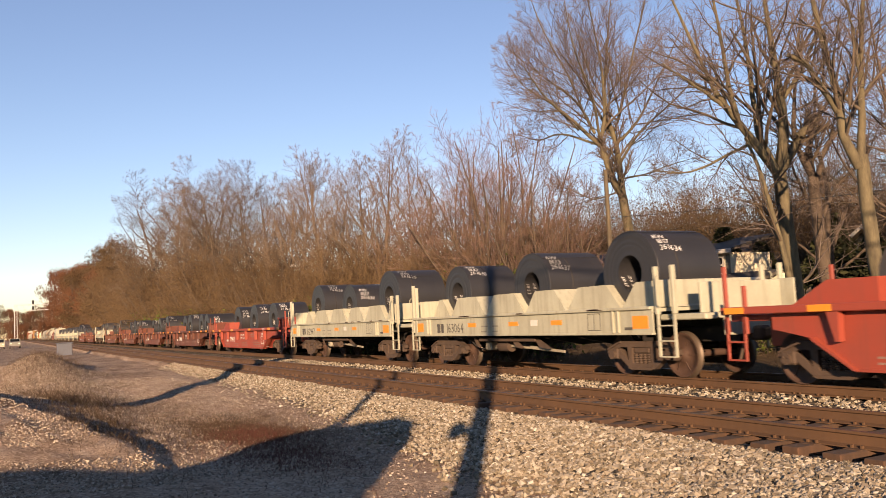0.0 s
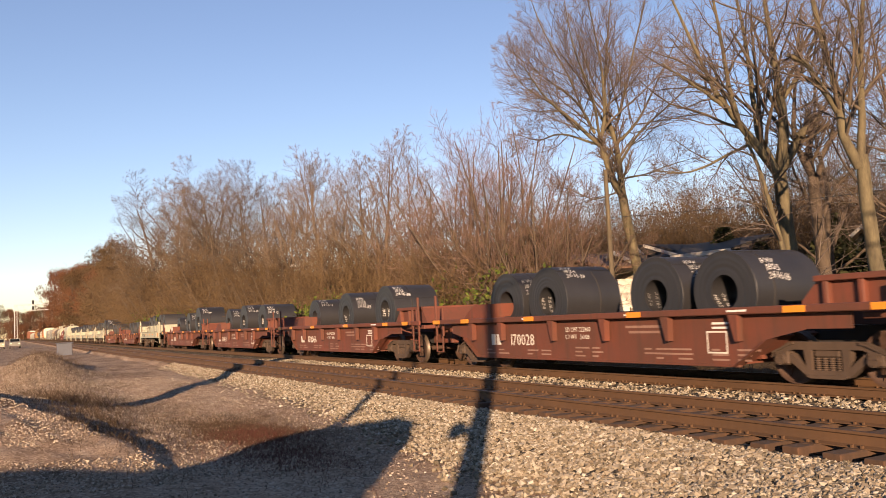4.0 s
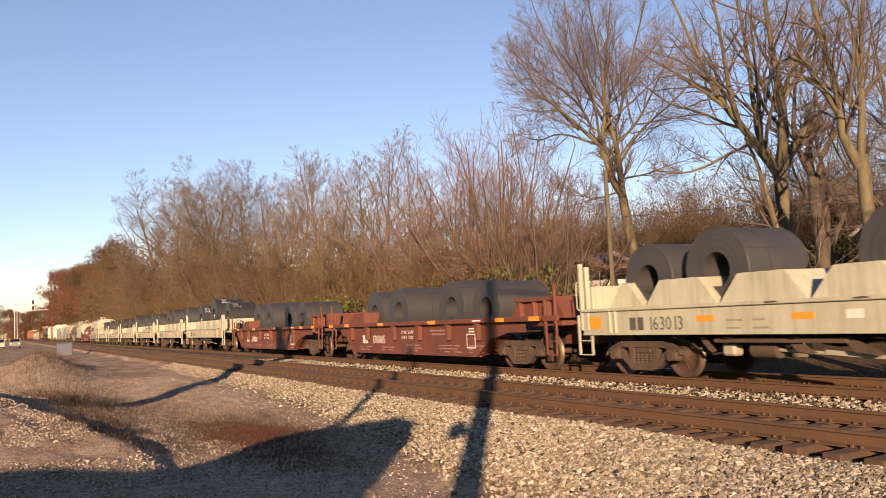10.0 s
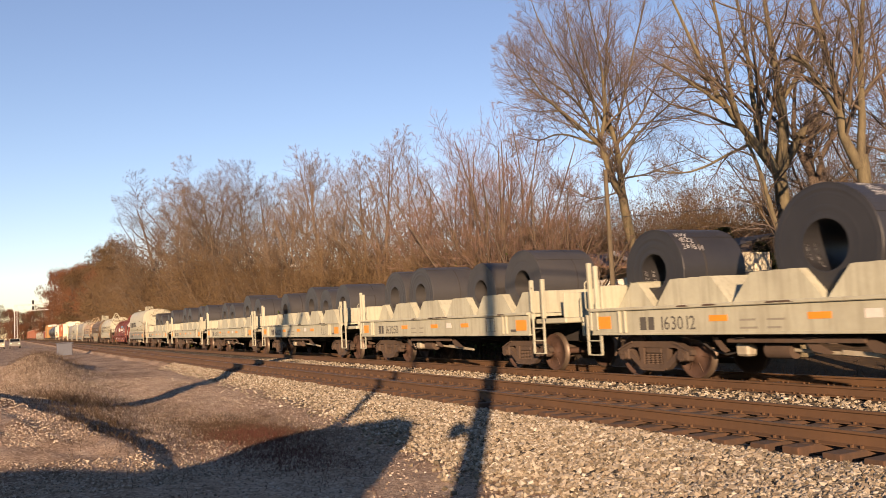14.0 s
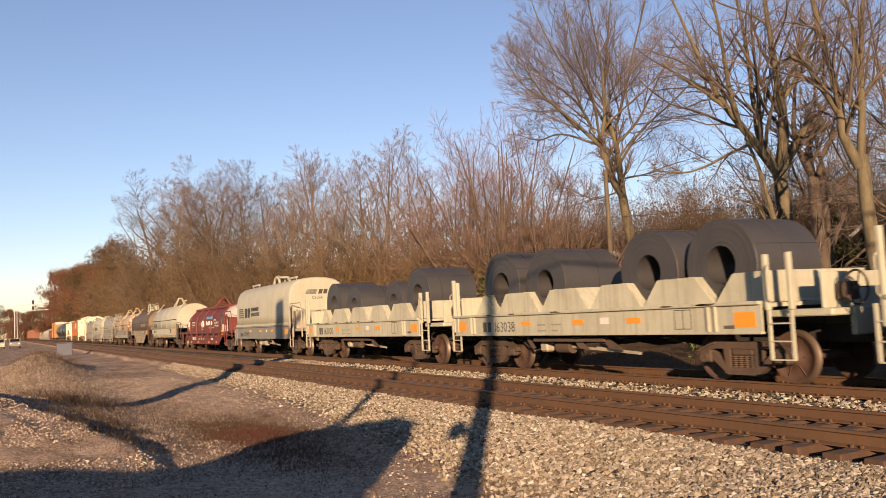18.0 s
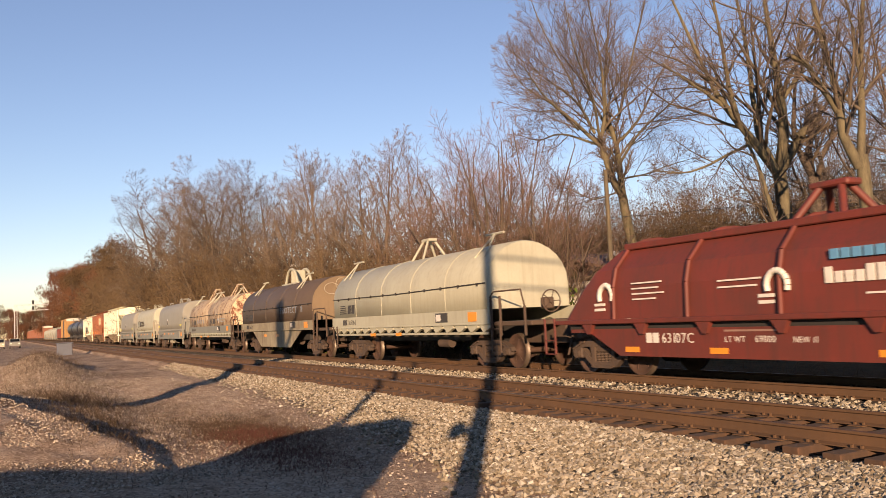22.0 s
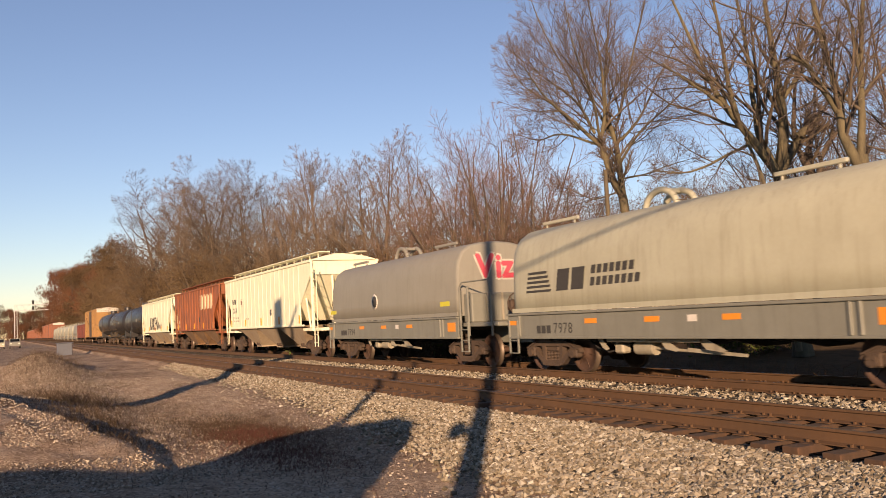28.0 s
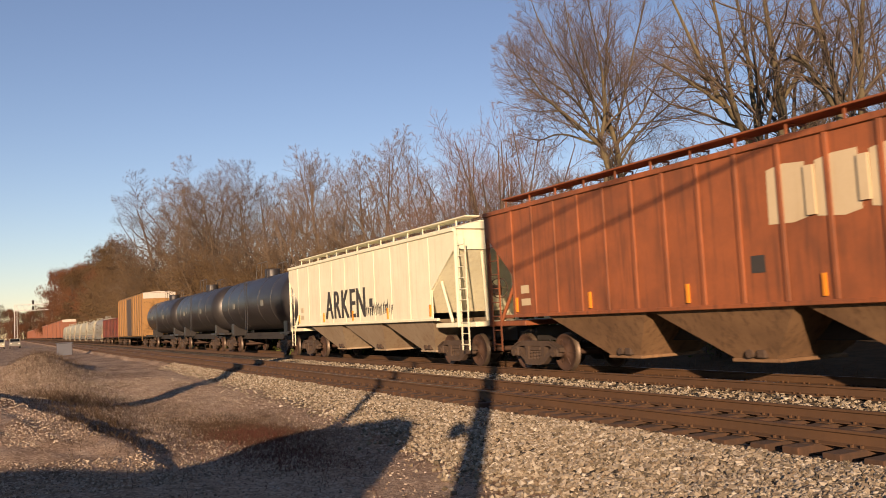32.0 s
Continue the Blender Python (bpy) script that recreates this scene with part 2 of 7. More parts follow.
def glyphs(chars):
    """One small mesh per character of the built-in font, at size 1."""
    obs = []
    for c in chars:
        cu = bpy.data.curves.new("letters", "FONT")
        cu.body, cu.size, cu.extrude, cu.resolution_u = c, 1.0, 0.006, 2
        ob = bpy.data.objects.new("letters", cu)
        scene.collection.objects.link(ob)
        obs.append((c, ob))
    dg = bpy.context.evaluated_depsgraph_get()
    out = {}
    for c, ob in obs:
        me = bpy.data.meshes.new_from_object(ob.evaluated_get(dg))
        out[c] = ([tuple(v.co) for v in me.vertices], [tuple(f.vertices) for f in me.polygons])
        bpy.data.objects.remove(ob)
        bpy.data.meshes.remove(me)
    return out


GLYPHS = glyphs("ABCDEFGHIJKLMNOPQRSTUVWXYZabcdefghijklmnopqrstuvwxyz0123456789.,-&/'()")


def lettering(words, size):
    """Flat letters with a little thickness, in the x z plane, facing -y; cached."""
    key = (words, size)
    if key not in TEXTS:
        v, f, x = [], [], 0.0
        for c in words:
            if c not in GLYPHS:
                x += 0.28
                continue
            gv, gf = GLYPHS[c]
            n = len(v)
            v += [((x + p[0]) * size, -p[2] * size, p[1] * size) for p in gv]
            f += [tuple(n + i for i in q) for q in gf]
            x += max(p[0] for p in gv) + 0.065
        me = bpy.data.meshes.new("letters")
        me.from_pydata(v, [], f)
        TEXTS[key] = me
    return TEXTS[key]


def letters(words, size, x, y, z, parent, material, wide=1.0):
    me = lettering(words, size)
    if not me.materials:
        me.materials.append(material)
    elif me.materials[0] != material:
        me = me.copy()
        me.materials.clear()
        me.materials.append(material)
    ob = new("lettering", me)
    ob.parent = parent
    ob.matrix_basis = Matrix.Translation((x, y, z)) @ Matrix.Diagonal((wide, 1, 1, 1))
    return ob


MOVERS = []  # things that ride on the train: (thing, x at the clip's start, y, z)


# ---- ground and track ----
def smooth(a, b, v):
    t = min(1.0, max(0.0, (v - a) / (b - a)))
    return t * t * (3 - 2 * t)


def shoulder_edge(x):
    """Where the ballast shoulder meets the dirt."""
    return 7.9 - 3.4 * math.exp(-max(0.0, -x - 4) / 13.0)


def ground_z(x, y):
    n = noise.noise((x * 0.35, y * 0.35, 0.0)) * 0.09 + noise.noise((x * 1.3, y * 1.5, 3.0)) * 0.045 + noise.noise((x * 3.1, y * 3.3, 5.0)) * 0.026 + noise.noise((x * 6.3, y * 6.7, 8.0)) * 0.014
    z = GROUND_Z + n
    e = shoulder_edge(x)
    z += smooth(e - 0.5, 7.7, y) * (-0.27 - GROUND_Z - n * 0.6)
    if y > 14.0:
        z += smooth(14.6, 17.0, y) * -0.55 + smooth(18.0, 26.0, y) * 0.65
    z -= 0.22 * math.exp(-((x + 27) / 9) ** 2 - ((y - 3.6) / 1.3) ** 2)
    # mounds of earth and gravel beside the path
    z += 0.95 * math.exp(-((x + 50) / 13) ** 2 - ((y - 1.6) / 1.6) ** 2)
    z += 0.72 * math.exp(-((x + 21.5) / 5.0) ** 2 - ((y + 0.7) / 1.75) ** 2)
    edge = 1.95 + (x + 12.6) * 0.24 + 0.25 * noise.noise((x * 0.7, 4.0, 1.0))
    z += 0.34 * (1 - smooth(edge - 0.25, edge + 0.25, y)) * smooth(-4.0, -1.0, y) * math.exp(-((x + 15.5) / 3.6) ** 2)
    ridge = math.exp(-((x + 17.5) / 5.0) ** 2)  # low tyre-cut ridges in the gravel
    z += (0.035 + 0.05 * noise.noise((x * 1.7, y * 1.9, 6.0))) * ridge * math.sin((y - 0.22 * x) * 9.0 + noise.noise((x * 0.9, y * 1.2, 1.5)) * 4.0) * smooth(-1.0, 0.2, y) * (1 - smooth(2.0, 3.2, y))
    return z


def spread(lo, hi, a, b, fine, grow):
    """Coordinates: even steps from a to b, then ever wider ones out to lo and hi."""
    out = list(np.arange(a, b + 1e-6, fine))
    for end, sign in ((hi, 1), (lo, -1)):
        v, s = (out[-1], fine) if sign > 0 else (out[0], fine)
        while (end - v) * sign > 0:
            s *= grow
            v += s * sign
            out = out + [v] if sign > 0 else [v] + out
    return out


def sheet(name, xs, ys, zf, material, keep=None):
    v = [(x, y, zf(x, y)) for y in ys for x in xs]
    w = len(xs)
    f = [(j * w + i, j * w + i + 1, (j + 1) * w + i + 1, (j + 1) * w + i) for j in range(len(ys) - 1) for i in range(w - 1)
         if keep is None or keep((xs[i] + xs[i + 1]) / 2, (ys[j] + ys[j + 1]) / 2)]
    me = bpy.data.meshes.new(name)
    me.from_pydata(v, [], f)
    me.materials.append(material)
    me.polygons.foreach_set("use_smooth", [True] * len(f))
    return new(name, me)


XS, YS = spread(-1600, 1200, -52, 4, 0.2, 1.22), spread(-1200, 1400, -4, 8.2, 0.16, 1.25)
ground = tagged(sheet("ground", XS, YS, ground_z, M_DIRT), "trodden tan dirt and gravel ground beside the tracks", "ground", kind="structure")
def bed_z(x, y):
    return ground_z(x, y) + 0.012 - smooth(14.2, 15.2, y) * 0.1 + 0.095 * smooth(9.85, 10.15, y) * (1 - smooth(11.7, 12.0, y))


LONG = spread(-900, 60, -60, 4, 0.3, 1.2)
ballast = tagged(sheet("ballast_bed", LONG, list(np.arange(4.4, 12.21, 0.2)), bed_z, M_BALLAST,
                       lambda x, y: y > shoulder_edge(x) + 0.5 * noise.noise((x * 0.8, y * 0.8, 7.0))), "pale crushed stone ballast under the tracks", "ballast", kind="structure")
# Far track bed: shade beneath the train is put into its colour.
tagged(sheet("track_bed", LONG, list(np.arange(12.2, 14.81, 0.2)), bed_z, M_OILSHADE), "oily ballast under the far track, coloured darker for the shade below the cars", "ballast", kind="structure")
M_BROWNBED = stones("rust_stained_ballast", [(0.06, 0.04, 0.026), (0.11, 0.07, 0.042), (0.15, 0.10, 0.06), (0.22, 0.165, 0.11)], (0.07, 0.042, 0.025))
tagged(sheet("near_track_bed", LONG, list(np.arange(8.0, 9.96, 0.195)), lambda x, y: bed_z(x, y) + 0.02, M_BROWNBED), "rust-stained ballast between the near rails", "ballast", kind="structure")
# Sheet over the ditch, coloured dark for the shadow behind the train.
tagged(sheet("ditch_floor", LONG, list(np.arange(14.8, 18.81, 0.4)), lambda x, y: ground_z(x, y) + 0.012, M_MOULDSHADE), "leaf mould in the ditch beyond the far track, coloured dark for the train's shadow", "ground", kind="structure")

RAIL_PROFILE = [(-0.07, -0.18), (0.07, -0.18), (0.07, -0.168), (0.012, -0.145), (0.01, -0.045), (0.036, -0.03), (0.036, -0.006), (0.028, 0.0), (-0.028, 0.0), (-0.036, -0.006), (-0.036, -0.03), (-0.01, -0.045), (-0.012, -0.145), (-0.07, -0.168)]
for k, yc in enumerate((NEAR_C, FAR_C)):
    for s in (-1, 1):
        sh = Shape().prism([(yc + s * GAUGE / 2 + a, b) for a, b in RAIL_PROFILE], -1000, 60, "x")
        sh.box(-1000, 60, yc + s * GAUGE / 2 - 0.024, yc + s * GAUGE / 2 + 0.024, -0.004, 0.002, mat=1)
        tagged(part("rail", sh, [M_RAIL, M_RAILTOP]), "rust-brown steel rail spiked to wooden ties", "rail", kind="structure")
tie_mesh = Shape().box(-0.115, 0.115, -1.22, 1.22, -0.36, -0.18, 0.012).mesh("tie", M_TIE)
tie_shade = Shape().box(-0.115, 0.115, -1.3, 1.3, -0.36, -0.18, 0.012).mesh("tie", M_TIESHADE)
plate_sh = Shape()
for s in (-1, 1):
    y = s * GAUGE / 2
    plate_sh.box(-0.1, 0.1, y - 0.18, y + 0.18, -0.182, -0.170)
    for dx in (-0.06, 0.06):
        for dy in (-0.085, 0.085):
            plate_sh.box(dx - 0.012, dx + 0.012, y + dy - 0.016, y + dy + 0.016, -0.17, -0.135)
plate_mesh = plate_sh.mesh("tie_plate", M_RAIL)
for k, yc in enumerate((NEAR_C, FAR_C)):
    bed = tagged(new("track_ties"), "weathered brown wooden ties lying in ballast", "ties", kind="structure")
    rng = random.Random(5 + k)
    far_ties = Shape()
    for i in range(1000):
        x = 4.0 - i * 0.508 + rng.uniform(-0.03, 0.03)
        turn, shift, drop = rng.uniform(-1.6, 1.6), rng.uniform(-0.06, 0.06), rng.uniform(-0.015, 0.008)
        if i < 130:
            ob = part("tie", tie_mesh if k == 0 else tie_shade, None, bed, at=pose(x, yc + shift, drop, 0, 0, turn))
            if k == 0 or i < 60:
                part("tie_plate", plate_mesh, None, ob, at=pose(0, -shift, -drop))
        else:
            far_ties.box(x - 0.115, x + 0.115, yc - 1.3, yc + 1.3, -0.36, -0.185)
    tagged(part("far_ties", far_ties, M_TIE if k == 0 else M_TIESHADE, bed), kind="stuff")

# ---- rolling stock: running gear shared by all cars ----
def wheelset_mesh():
    sh = Shape().tube((0, -1.05, 0), (0, 1.05, 0), 0.075, n=10)
    for s in (-1, 1):
        y = s * GAUGE / 2
        sh.lathe([(0.0, y - 0.07 * s), (0.13, y - 0.07 * s), (0.14, y - 0.03 * s), (0.36, y - 0.02 * s), (0.39, y - 0.06 * s), (0.45, y - 0.06 * s)], "y", 28)
        sh.lathe([(0.45, y - 0.06 * s), (0.485, y - 0.06 * s), (0.485, y - 0.045 * s), (0.46, y - 0.03 * s), (0.455, y + 0.065 * s)], "y", 28, mat=1)
        sh.lathe([(0.455, y + 0.065 * s), (0.40, y + 0.065 * s), (0.38, y + 0.03 * s), (0.16, y + 0.045 * s), (0.13, y + 0.09 * s), (0.0, y + 0.09 * s)], "y", 28)
    for q in range(6):  # plate ribs that show the turning
        a = q * math.pi / 3
        for s in (-1, 1):
            sh.tube((0.16 * math.cos(a), s * (GAUGE / 2 + 0.05), 0.16 * math.sin(a)), (0.36 * math.cos(a), s * (GAUGE / 2 + 0.035), 0.36 * math.sin(a)), 0.012, n=4)
    return sh.mesh("wheelset", [M_WHEEL, M_TREAD])


def sideframe_mesh():
    """Cast side frame: arched top chord, bowed bottom chord, columns and two open triangular windows."""
    y0, y1 = -1.13, -0.99
    sh = Shape()
    sh.prism([(-1.12, 0.48), (-1.08, 0.58), (-0.74, 0.72), (-0.62, 0.75), (0.62, 0.75), (0.74, 0.72), (1.08, 0.58), (1.12, 0.48), (1.0, 0.48), (0.66, 0.62), (-0.66, 0.62), (-1.0, 0.48)], y0, y1)
    sh.prism([(-0.76, 0.45), (-0.40, 0.18), (-0.30, 0.15), (0.30, 0.15), (0.40, 0.18), (0.76, 0.45), (0.70, 0.56), (0.34, 0.28), (-0.34, 0.28), (-0.70, 0.56)], y0, y1)
    sh.prism([(-0.40, 0.18), (-0.30, 0.15), (0.30, 0.15), (0.40, 0.18), (0.36, 0.21), (-0.36, 0.21)], y0 - 0.04, y0)
    for s in (-1, 1):
        sh.prism([(s * 0.29, 0.26), (s * 0.40, 0.30), (s * 0.44, 0.63), (s * 0.29, 0.63)], y0, y1)
        sh.prism([(s * 0.62, 0.75), (s * 0.74, 0.72), (s * 1.08, 0.58), (s * 1.06, 0.55), (s * 0.72, 0.69), (s * 0.62, 0.71)], y0 - 0.035, y0)
        sh.box(s * 0.88 - 0.15, s * 0.88 + 0.15, y0 - 0.03, y1 + 0.02, 0.36, 0.60, 0.03)
        sh.tube((s * 0.88, y0 - 0.08, 0.457), (s * 0.88, y0, 0.457), 0.10, n=12)
        for q in range(3):
            a = q * 2.094 + 0.5
            sh.tube((s * 0.88 + 0.06 * math.cos(a), y0 - 0.095, 0.457 + 0.06 * math.sin(a)), (s * 0.88 + 0.06 * math.cos(a), y0 - 0.07, 0.457 + 0.06 * math.sin(a)), 0.016, n=6)
    return sh.mesh("sideframe", M_TRUCK)


def spring_mesh():
    sh = Shape()
    for cx in (-0.2, -0.067, 0.067, 0.2):
        for k in range(6):
            sh.lathe([(0.04, 0.0), (0.06, 0.012), (0.06, 0.024), (0.04, 0.034)], "z", 10, (cx, -1.07, 0.275 + k * 0.036))
    return sh.mesh("spring_nest", M_TRUCK)


def bolster_mesh():
    sh = Shape().box(-0.25, 0.25, -1.12, 1.12, 0.49, 0.62, 0.03).tube((0, 0, 0.6), (0, 0, 0.82), 0.2, n=14)
    for s in (-1, 1):
        sh.box(s * 0.45 - 0.05, s * 0.45 + 0.05, -0.9, 0.9, 0.32, 0.42, 0.02)
    return sh.mesh("bogie", M_TRUCK)


def far_wheelset_mesh():
    sh = Shape().tube((0, -0.9, 0), (0, 0.9, 0), 0.08, n=6)
    for s in (-1, 1):
        sh.lathe([(0.0, s * 0.82), (0.455, s * 0.82), (0.48, s * 0.69), (0.0, s * 0.69)], "y", 12)
    return sh.mesh("wheelset", M_WHEEL)


WHEELSET, SIDEFRAME, SPRINGS, BOLSTER = wheelset_mesh(), sideframe_mesh(), spring_mesh(), bolster_mesh()
FAR_WHEELSET = far_wheelset_mesh()


def bogie(car, x, keyed=True):
    b = part("bogie", BOLSTER, None, car, "rusty cast-steel freight bogie", at=pose(x, 0, 0))
    part("sideframe", SIDEFRAME, None, b)
    part("sideframe", SIDEFRAME, None, b, at=pose(0, 0, 0, 0, 0, 180))
    if keyed:
        part("spring_nest", SPRINGS, None, b)
    for s in (-1, 1):
        part("wheelset", WHEELSET if keyed else FAR_WHEELSET, None, b, at=pose(s * 0.88, 0, 0.457))
    return b


def coupler_mesh():
    sh = Shape().box(-0.1, 0.45, -0.09, 0.09, 0.78, 0.96, 0.03).box(-0.32, -0.08, -0.16, 0.14, 0.72, 1.0, 0.05)
    sh.tube((-0.2, 0.22, 0.9), (-0.12, 0.35, 0.35), 0.03, n=6)
    return sh.mesh("coupler", M_TRUCK)


COUPLER = coupler_mesh()


def running_gear(car, length, trucks, keyed=True):
    for x in trucks:
        bogie(car, x, keyed)
    part("coupler", COUPLER, None, car, at=pose(0.3, 0, 0))
    part("coupler", COUPLER, None, car, at=pose(length - 0.3, 0, 0, 0, 0, 180))


REFLECTOR = Shape().box(-0.22, 0.22, -0.006, 0.0, -0.055, 0.055).mesh("reflector", M_ORANGE)
REFLECTOR_BIG = Shape().box(-0.24, 0.24, -0.006, 0.0, -0.13, 0.13).mesh("reflector", M_ORANGE)


def brake_wheel_shape(x, y, z, r=0.28):
    sh = Shape()
    n = 20
    ring = [(x, y + r * math.cos(2 * math.pi * i / n), z + r * math.sin(2 * math.pi * i / n)) for i in range(n + 1)]
    sh.path(ring, 0.018, 6)
    for i in range(0, n, 4):
        sh.tube((x, y, z), ring[i], 0.012, n=5)
    sh.tube((x - 0.12, y, z), (x + 0.03, y, z), 0.05, n=10)
    sh.box(x - 0.3, x - 0.05, y - 0.14, y + 0.14, z - 0.2, z + 0.1, 0.03)
    return sh


def ladder_shape(x0, x1, y, z0, z1, rungs, r=0.013):
    sh = Shape()
    for x in (x0, x1):
        sh.box(x - 0.025, x + 0.025, y - 0.012, y + 0.012, z0, z1)
    for i in range(rungs):
        z = z0 + (z1 - z0) * (i + 0.5) / rungs
        sh.tube((x0, y - 0.03, z), (x1, y - 0.03, z), r, n=6)
    return sh


def underworks(car, end, material):
    """Centre sill, cross bearers, gusset plates and brake gear between the bogies."""
    part("underframe", Shape().box(0.6, end, -0.18, 0.18, 0.70, 1.0), M_BLACK, car)
    for x in (3.2, 4.6, 6.1, 7.6, 9.0):
        part("cross_bearer", Shape().prism([(-1.42, 0.84), (1.42, 0.84), (0.3, 0.62), (-0.3, 0.62)], x - 0.06, x + 0.06, "x"), M_BLACK, car)
    part("inner_sill", Shape().box(4.2, 7.0, -1.3, -1.24, 0.74, 0.83, 0.01), material, car)
    for x, w in ((3.75, 0.42), (5.75, 0.62), (6.85, 0.75)):
        part("gusset_plate", Shape().prism([(x, 0.84), (x + 0.14, 0.84), (x + w, 0.58), (x + w - 0.1, 0.55), (x + 0.22, 0.6)], -1.22, -1.2), material, car)
    part("brake_cylinder", Shape().tube((4.9, -1.0, 0.60), (5.45, -1.0, 0.60), 0.15, n=12), material, car, "dusty brake cylinder")
    part("push_rod", Shape().tube((5.45, -1.0, 0.60), (7.6, -1.0, 0.5), 0.035, n=6), M_POST, car)
    part("control_valve", Shape().box(4.2, 4.5, -1.1, -0.85, 0.48, 0.72, 0.04), M_POST, car)
    part("brake_lever", Shape().prism([(6.4, 0.62), (7.9, 0.52), (7.9, 0.46), (6.4, 0.54)], -1.05, -1.02), M_POST, car)
    part("brake_hose", Shape().path([(3.2, -1.0, 0.78), (3.5, -1.0, 0.6), (3.9, -1.0, 0.5), (4.25, -1.0, 0.56)], 0.022), M_BLACK, car)


# ---- open coil car with cross troughs ----
SADDLES = [(0.95, 1.75), (2.15, 3.85), (4.25, 5.9), (6.3, 7.75), (8.15, 9.8), (10.2, 11.45)]


def saddle_shape(a, b):
    sh = Shape().prism([(a - 0.19, 1.44), (b + 0.19, 1.44), (b - 0.3, 2.0), (a + 0.3, 2.0)], -0.95, 0.95)
    for k in range(3):
        x = a + 0.3 + (b - a - 0.6) * (k + 0.5) / 3
        sh.box(x - 0.07, x + 0.07, -0.955, 0.955, 1.995, 2.006)
    return sh


def open_coil_car(number, brake=False, label="cream open coil car with grime-streaked side sills", length=13.4):
    car = empty("coil_car", label, "freight car", "cars of the train")
    for s in (-1, 1):
        sh = Shape().box(0.55, 11.62, s * 1.5 - 0.02, s * 1.5 + 0.02, 0.93, 1.42)
        sh.box(0.55, 11.62, s * 1.5 - 0.05, s * 1.5 + 0.05, 0.90, 0.945, 0.008)
        part("side_sill", sh, M_CREAM, car)
        sh = Shape().box(0.55, 11.62, s * 1.48 - 0.1, s * 1.48 + 0.1, 1.41, 1.475, 0.012)
        part("ledge", sh, M_CREAM, car)
        for x in (1.5, 1.68, 10.4, 10.58):
            part("stiffener", Shape().box(x - 0.03, x + 0.03, s * 1.54 - 0.03, s * 1.54 + 0.03, 0.945, 1.41, 0.01), M_CREAM, car)
    part("deck", Shape().box(0.5, 11.7, -1.46, 1.46, 1.36, 1.43), M_CREAM, car)
    for a, b in SADDLES:
        part("saddle", saddle_shape(a, b), M_CREAM, car)
    part("end_bulkhead", Shape().box(0.62, 0.72, -1.35, 1.35, 1.44, 1.98, 0.02), M_CREAM, car)
    part("end_bulkhead", Shape().box(11.5, 11.6, -1.35, 1.35, 1.44, 2.0, 0.02).box(11.6, 12.85, -1.3, 1.3, 1.18, 1.3, 0.02).box(12.78, 12.88, -0.8, 0.8, 0.85, 1.3, 0.02), M_CREAM, car)
    for s in (-1, 1):
        part("end_panel", Shape().box(11.65, 12.75, s * 1.3 - 0.02, s * 1.3 + 0.02, 1.3, 1.92, 0.01) if s > 0 else Shape().box(12.5, 12.56, -1.1, 1.1, 1.3, 1.9, 0.01), M_CREAM, car)
        for x, top in ((0.5, 2.5), (0.72, 2.42), (11.76, 2.26), (12.24, 2.26)):
            part("corner_post", Shape().box(x - 0.045, x + 0.045, s * 1.49 - 0.05, s * 1.49 + 0.05, 1.3 if x > 1 else 1.0, top, 0.015), M_CREAM, car)
        for x in (0.58, 12.0):
            sh = Shape()
            for dx in (-0.23, 0.23):
                sh.box(x + dx - 0.035, x + dx + 0.035, s * 1.5 - 0.02, s * 1.5 + 0.02, 0.46, 1.35, 0.008)
            for z in (0.47, 0.78, 1.08):
                sh.box(x - 0.23, x + 0.23, s * 1.5 - 0.03, s * 1.5 + 0.03, z - 0.012, z + 0.012)
            part("step", sh, M_CREAM, car)
            part("grab_iron", Shape().path([(x - 0.1, s * 1.56, 1.45), (x - 0.1, s * 1.62, 1.5), (x - 0.1, s * 1.62, 2.05), (x - 0.1, s * 1.56, 2.1)], 0.014), M_CREAM, car)
    if brake:
        part("brake_wheel", brake_wheel_shape(12.92, -0.75, 1.62), M_TRUCK, car, "rusty hand brake wheel")
    underworks(car, 12.6, M_TRUCK)
    running_gear(car, length, (2.0, 10.75))
    part("reflector", REFLECTOR_BIG, None, car, at=pose(0.95, -1.521, 1.17))
    for x, z in ((4.25, 1.2), (6.4, 1.2), (8.3, 1.2)):
        part("reflector", REFLECTOR, None, car, at=pose(x, -1.521, z))
    part("reflector", REFLECTOR_BIG, None, car, at=pose(11.25, -1.521, 1.16))
    for x0, x1, z0, z1 in ((0.0, 0.19, 0.0, 0.26), (0.25, 0.42, 0.0, 0.26)):
        part("lettering", Shape().box(2.12 + x0, 2.12 + x1, -1.524, -1.52, 1.0 + z0, 1.0 + z1), M_GREYLET, car)
    letters(number, 0.38, 2.68, -1.521, 1.0, car, M_GREYLET, 0.95)
    rng = random.Random(number)
    for x in (4.75, 5.35):
        for k in range(2):
            part("small_lettering", Shape().box(x, x + rng.uniform(0.25, 0.4), -1.524, -1.52, 1.14 - k * 0.14, 1.175 - k * 0.14), M_FAINT, car)
    part("placard", Shape().box(7.2, 7.5, -1.524, -1.52, 1.14, 1.28), M_WHITE, car)
    part("small_lettering", Shape().box(10.75, 11.0, -1.524, -1.52, 1.0, 1.06), M_GREYLET, car)
    for k in range(7):  # wheel-rubbed bare patches along the ledge
        x = rng.uniform(1.0, 11.0)
        part("worn_patch", Shape().prism([(x, 1.44), (x + 0.1, 1.43), (x + rng.uniform(0.2, 0.5), 1.435), (x + 0.25, 1.468), (x + 0.05, 1.462)], -1.584, -1.581), M_TRUCK, car)
    sh = Shape()
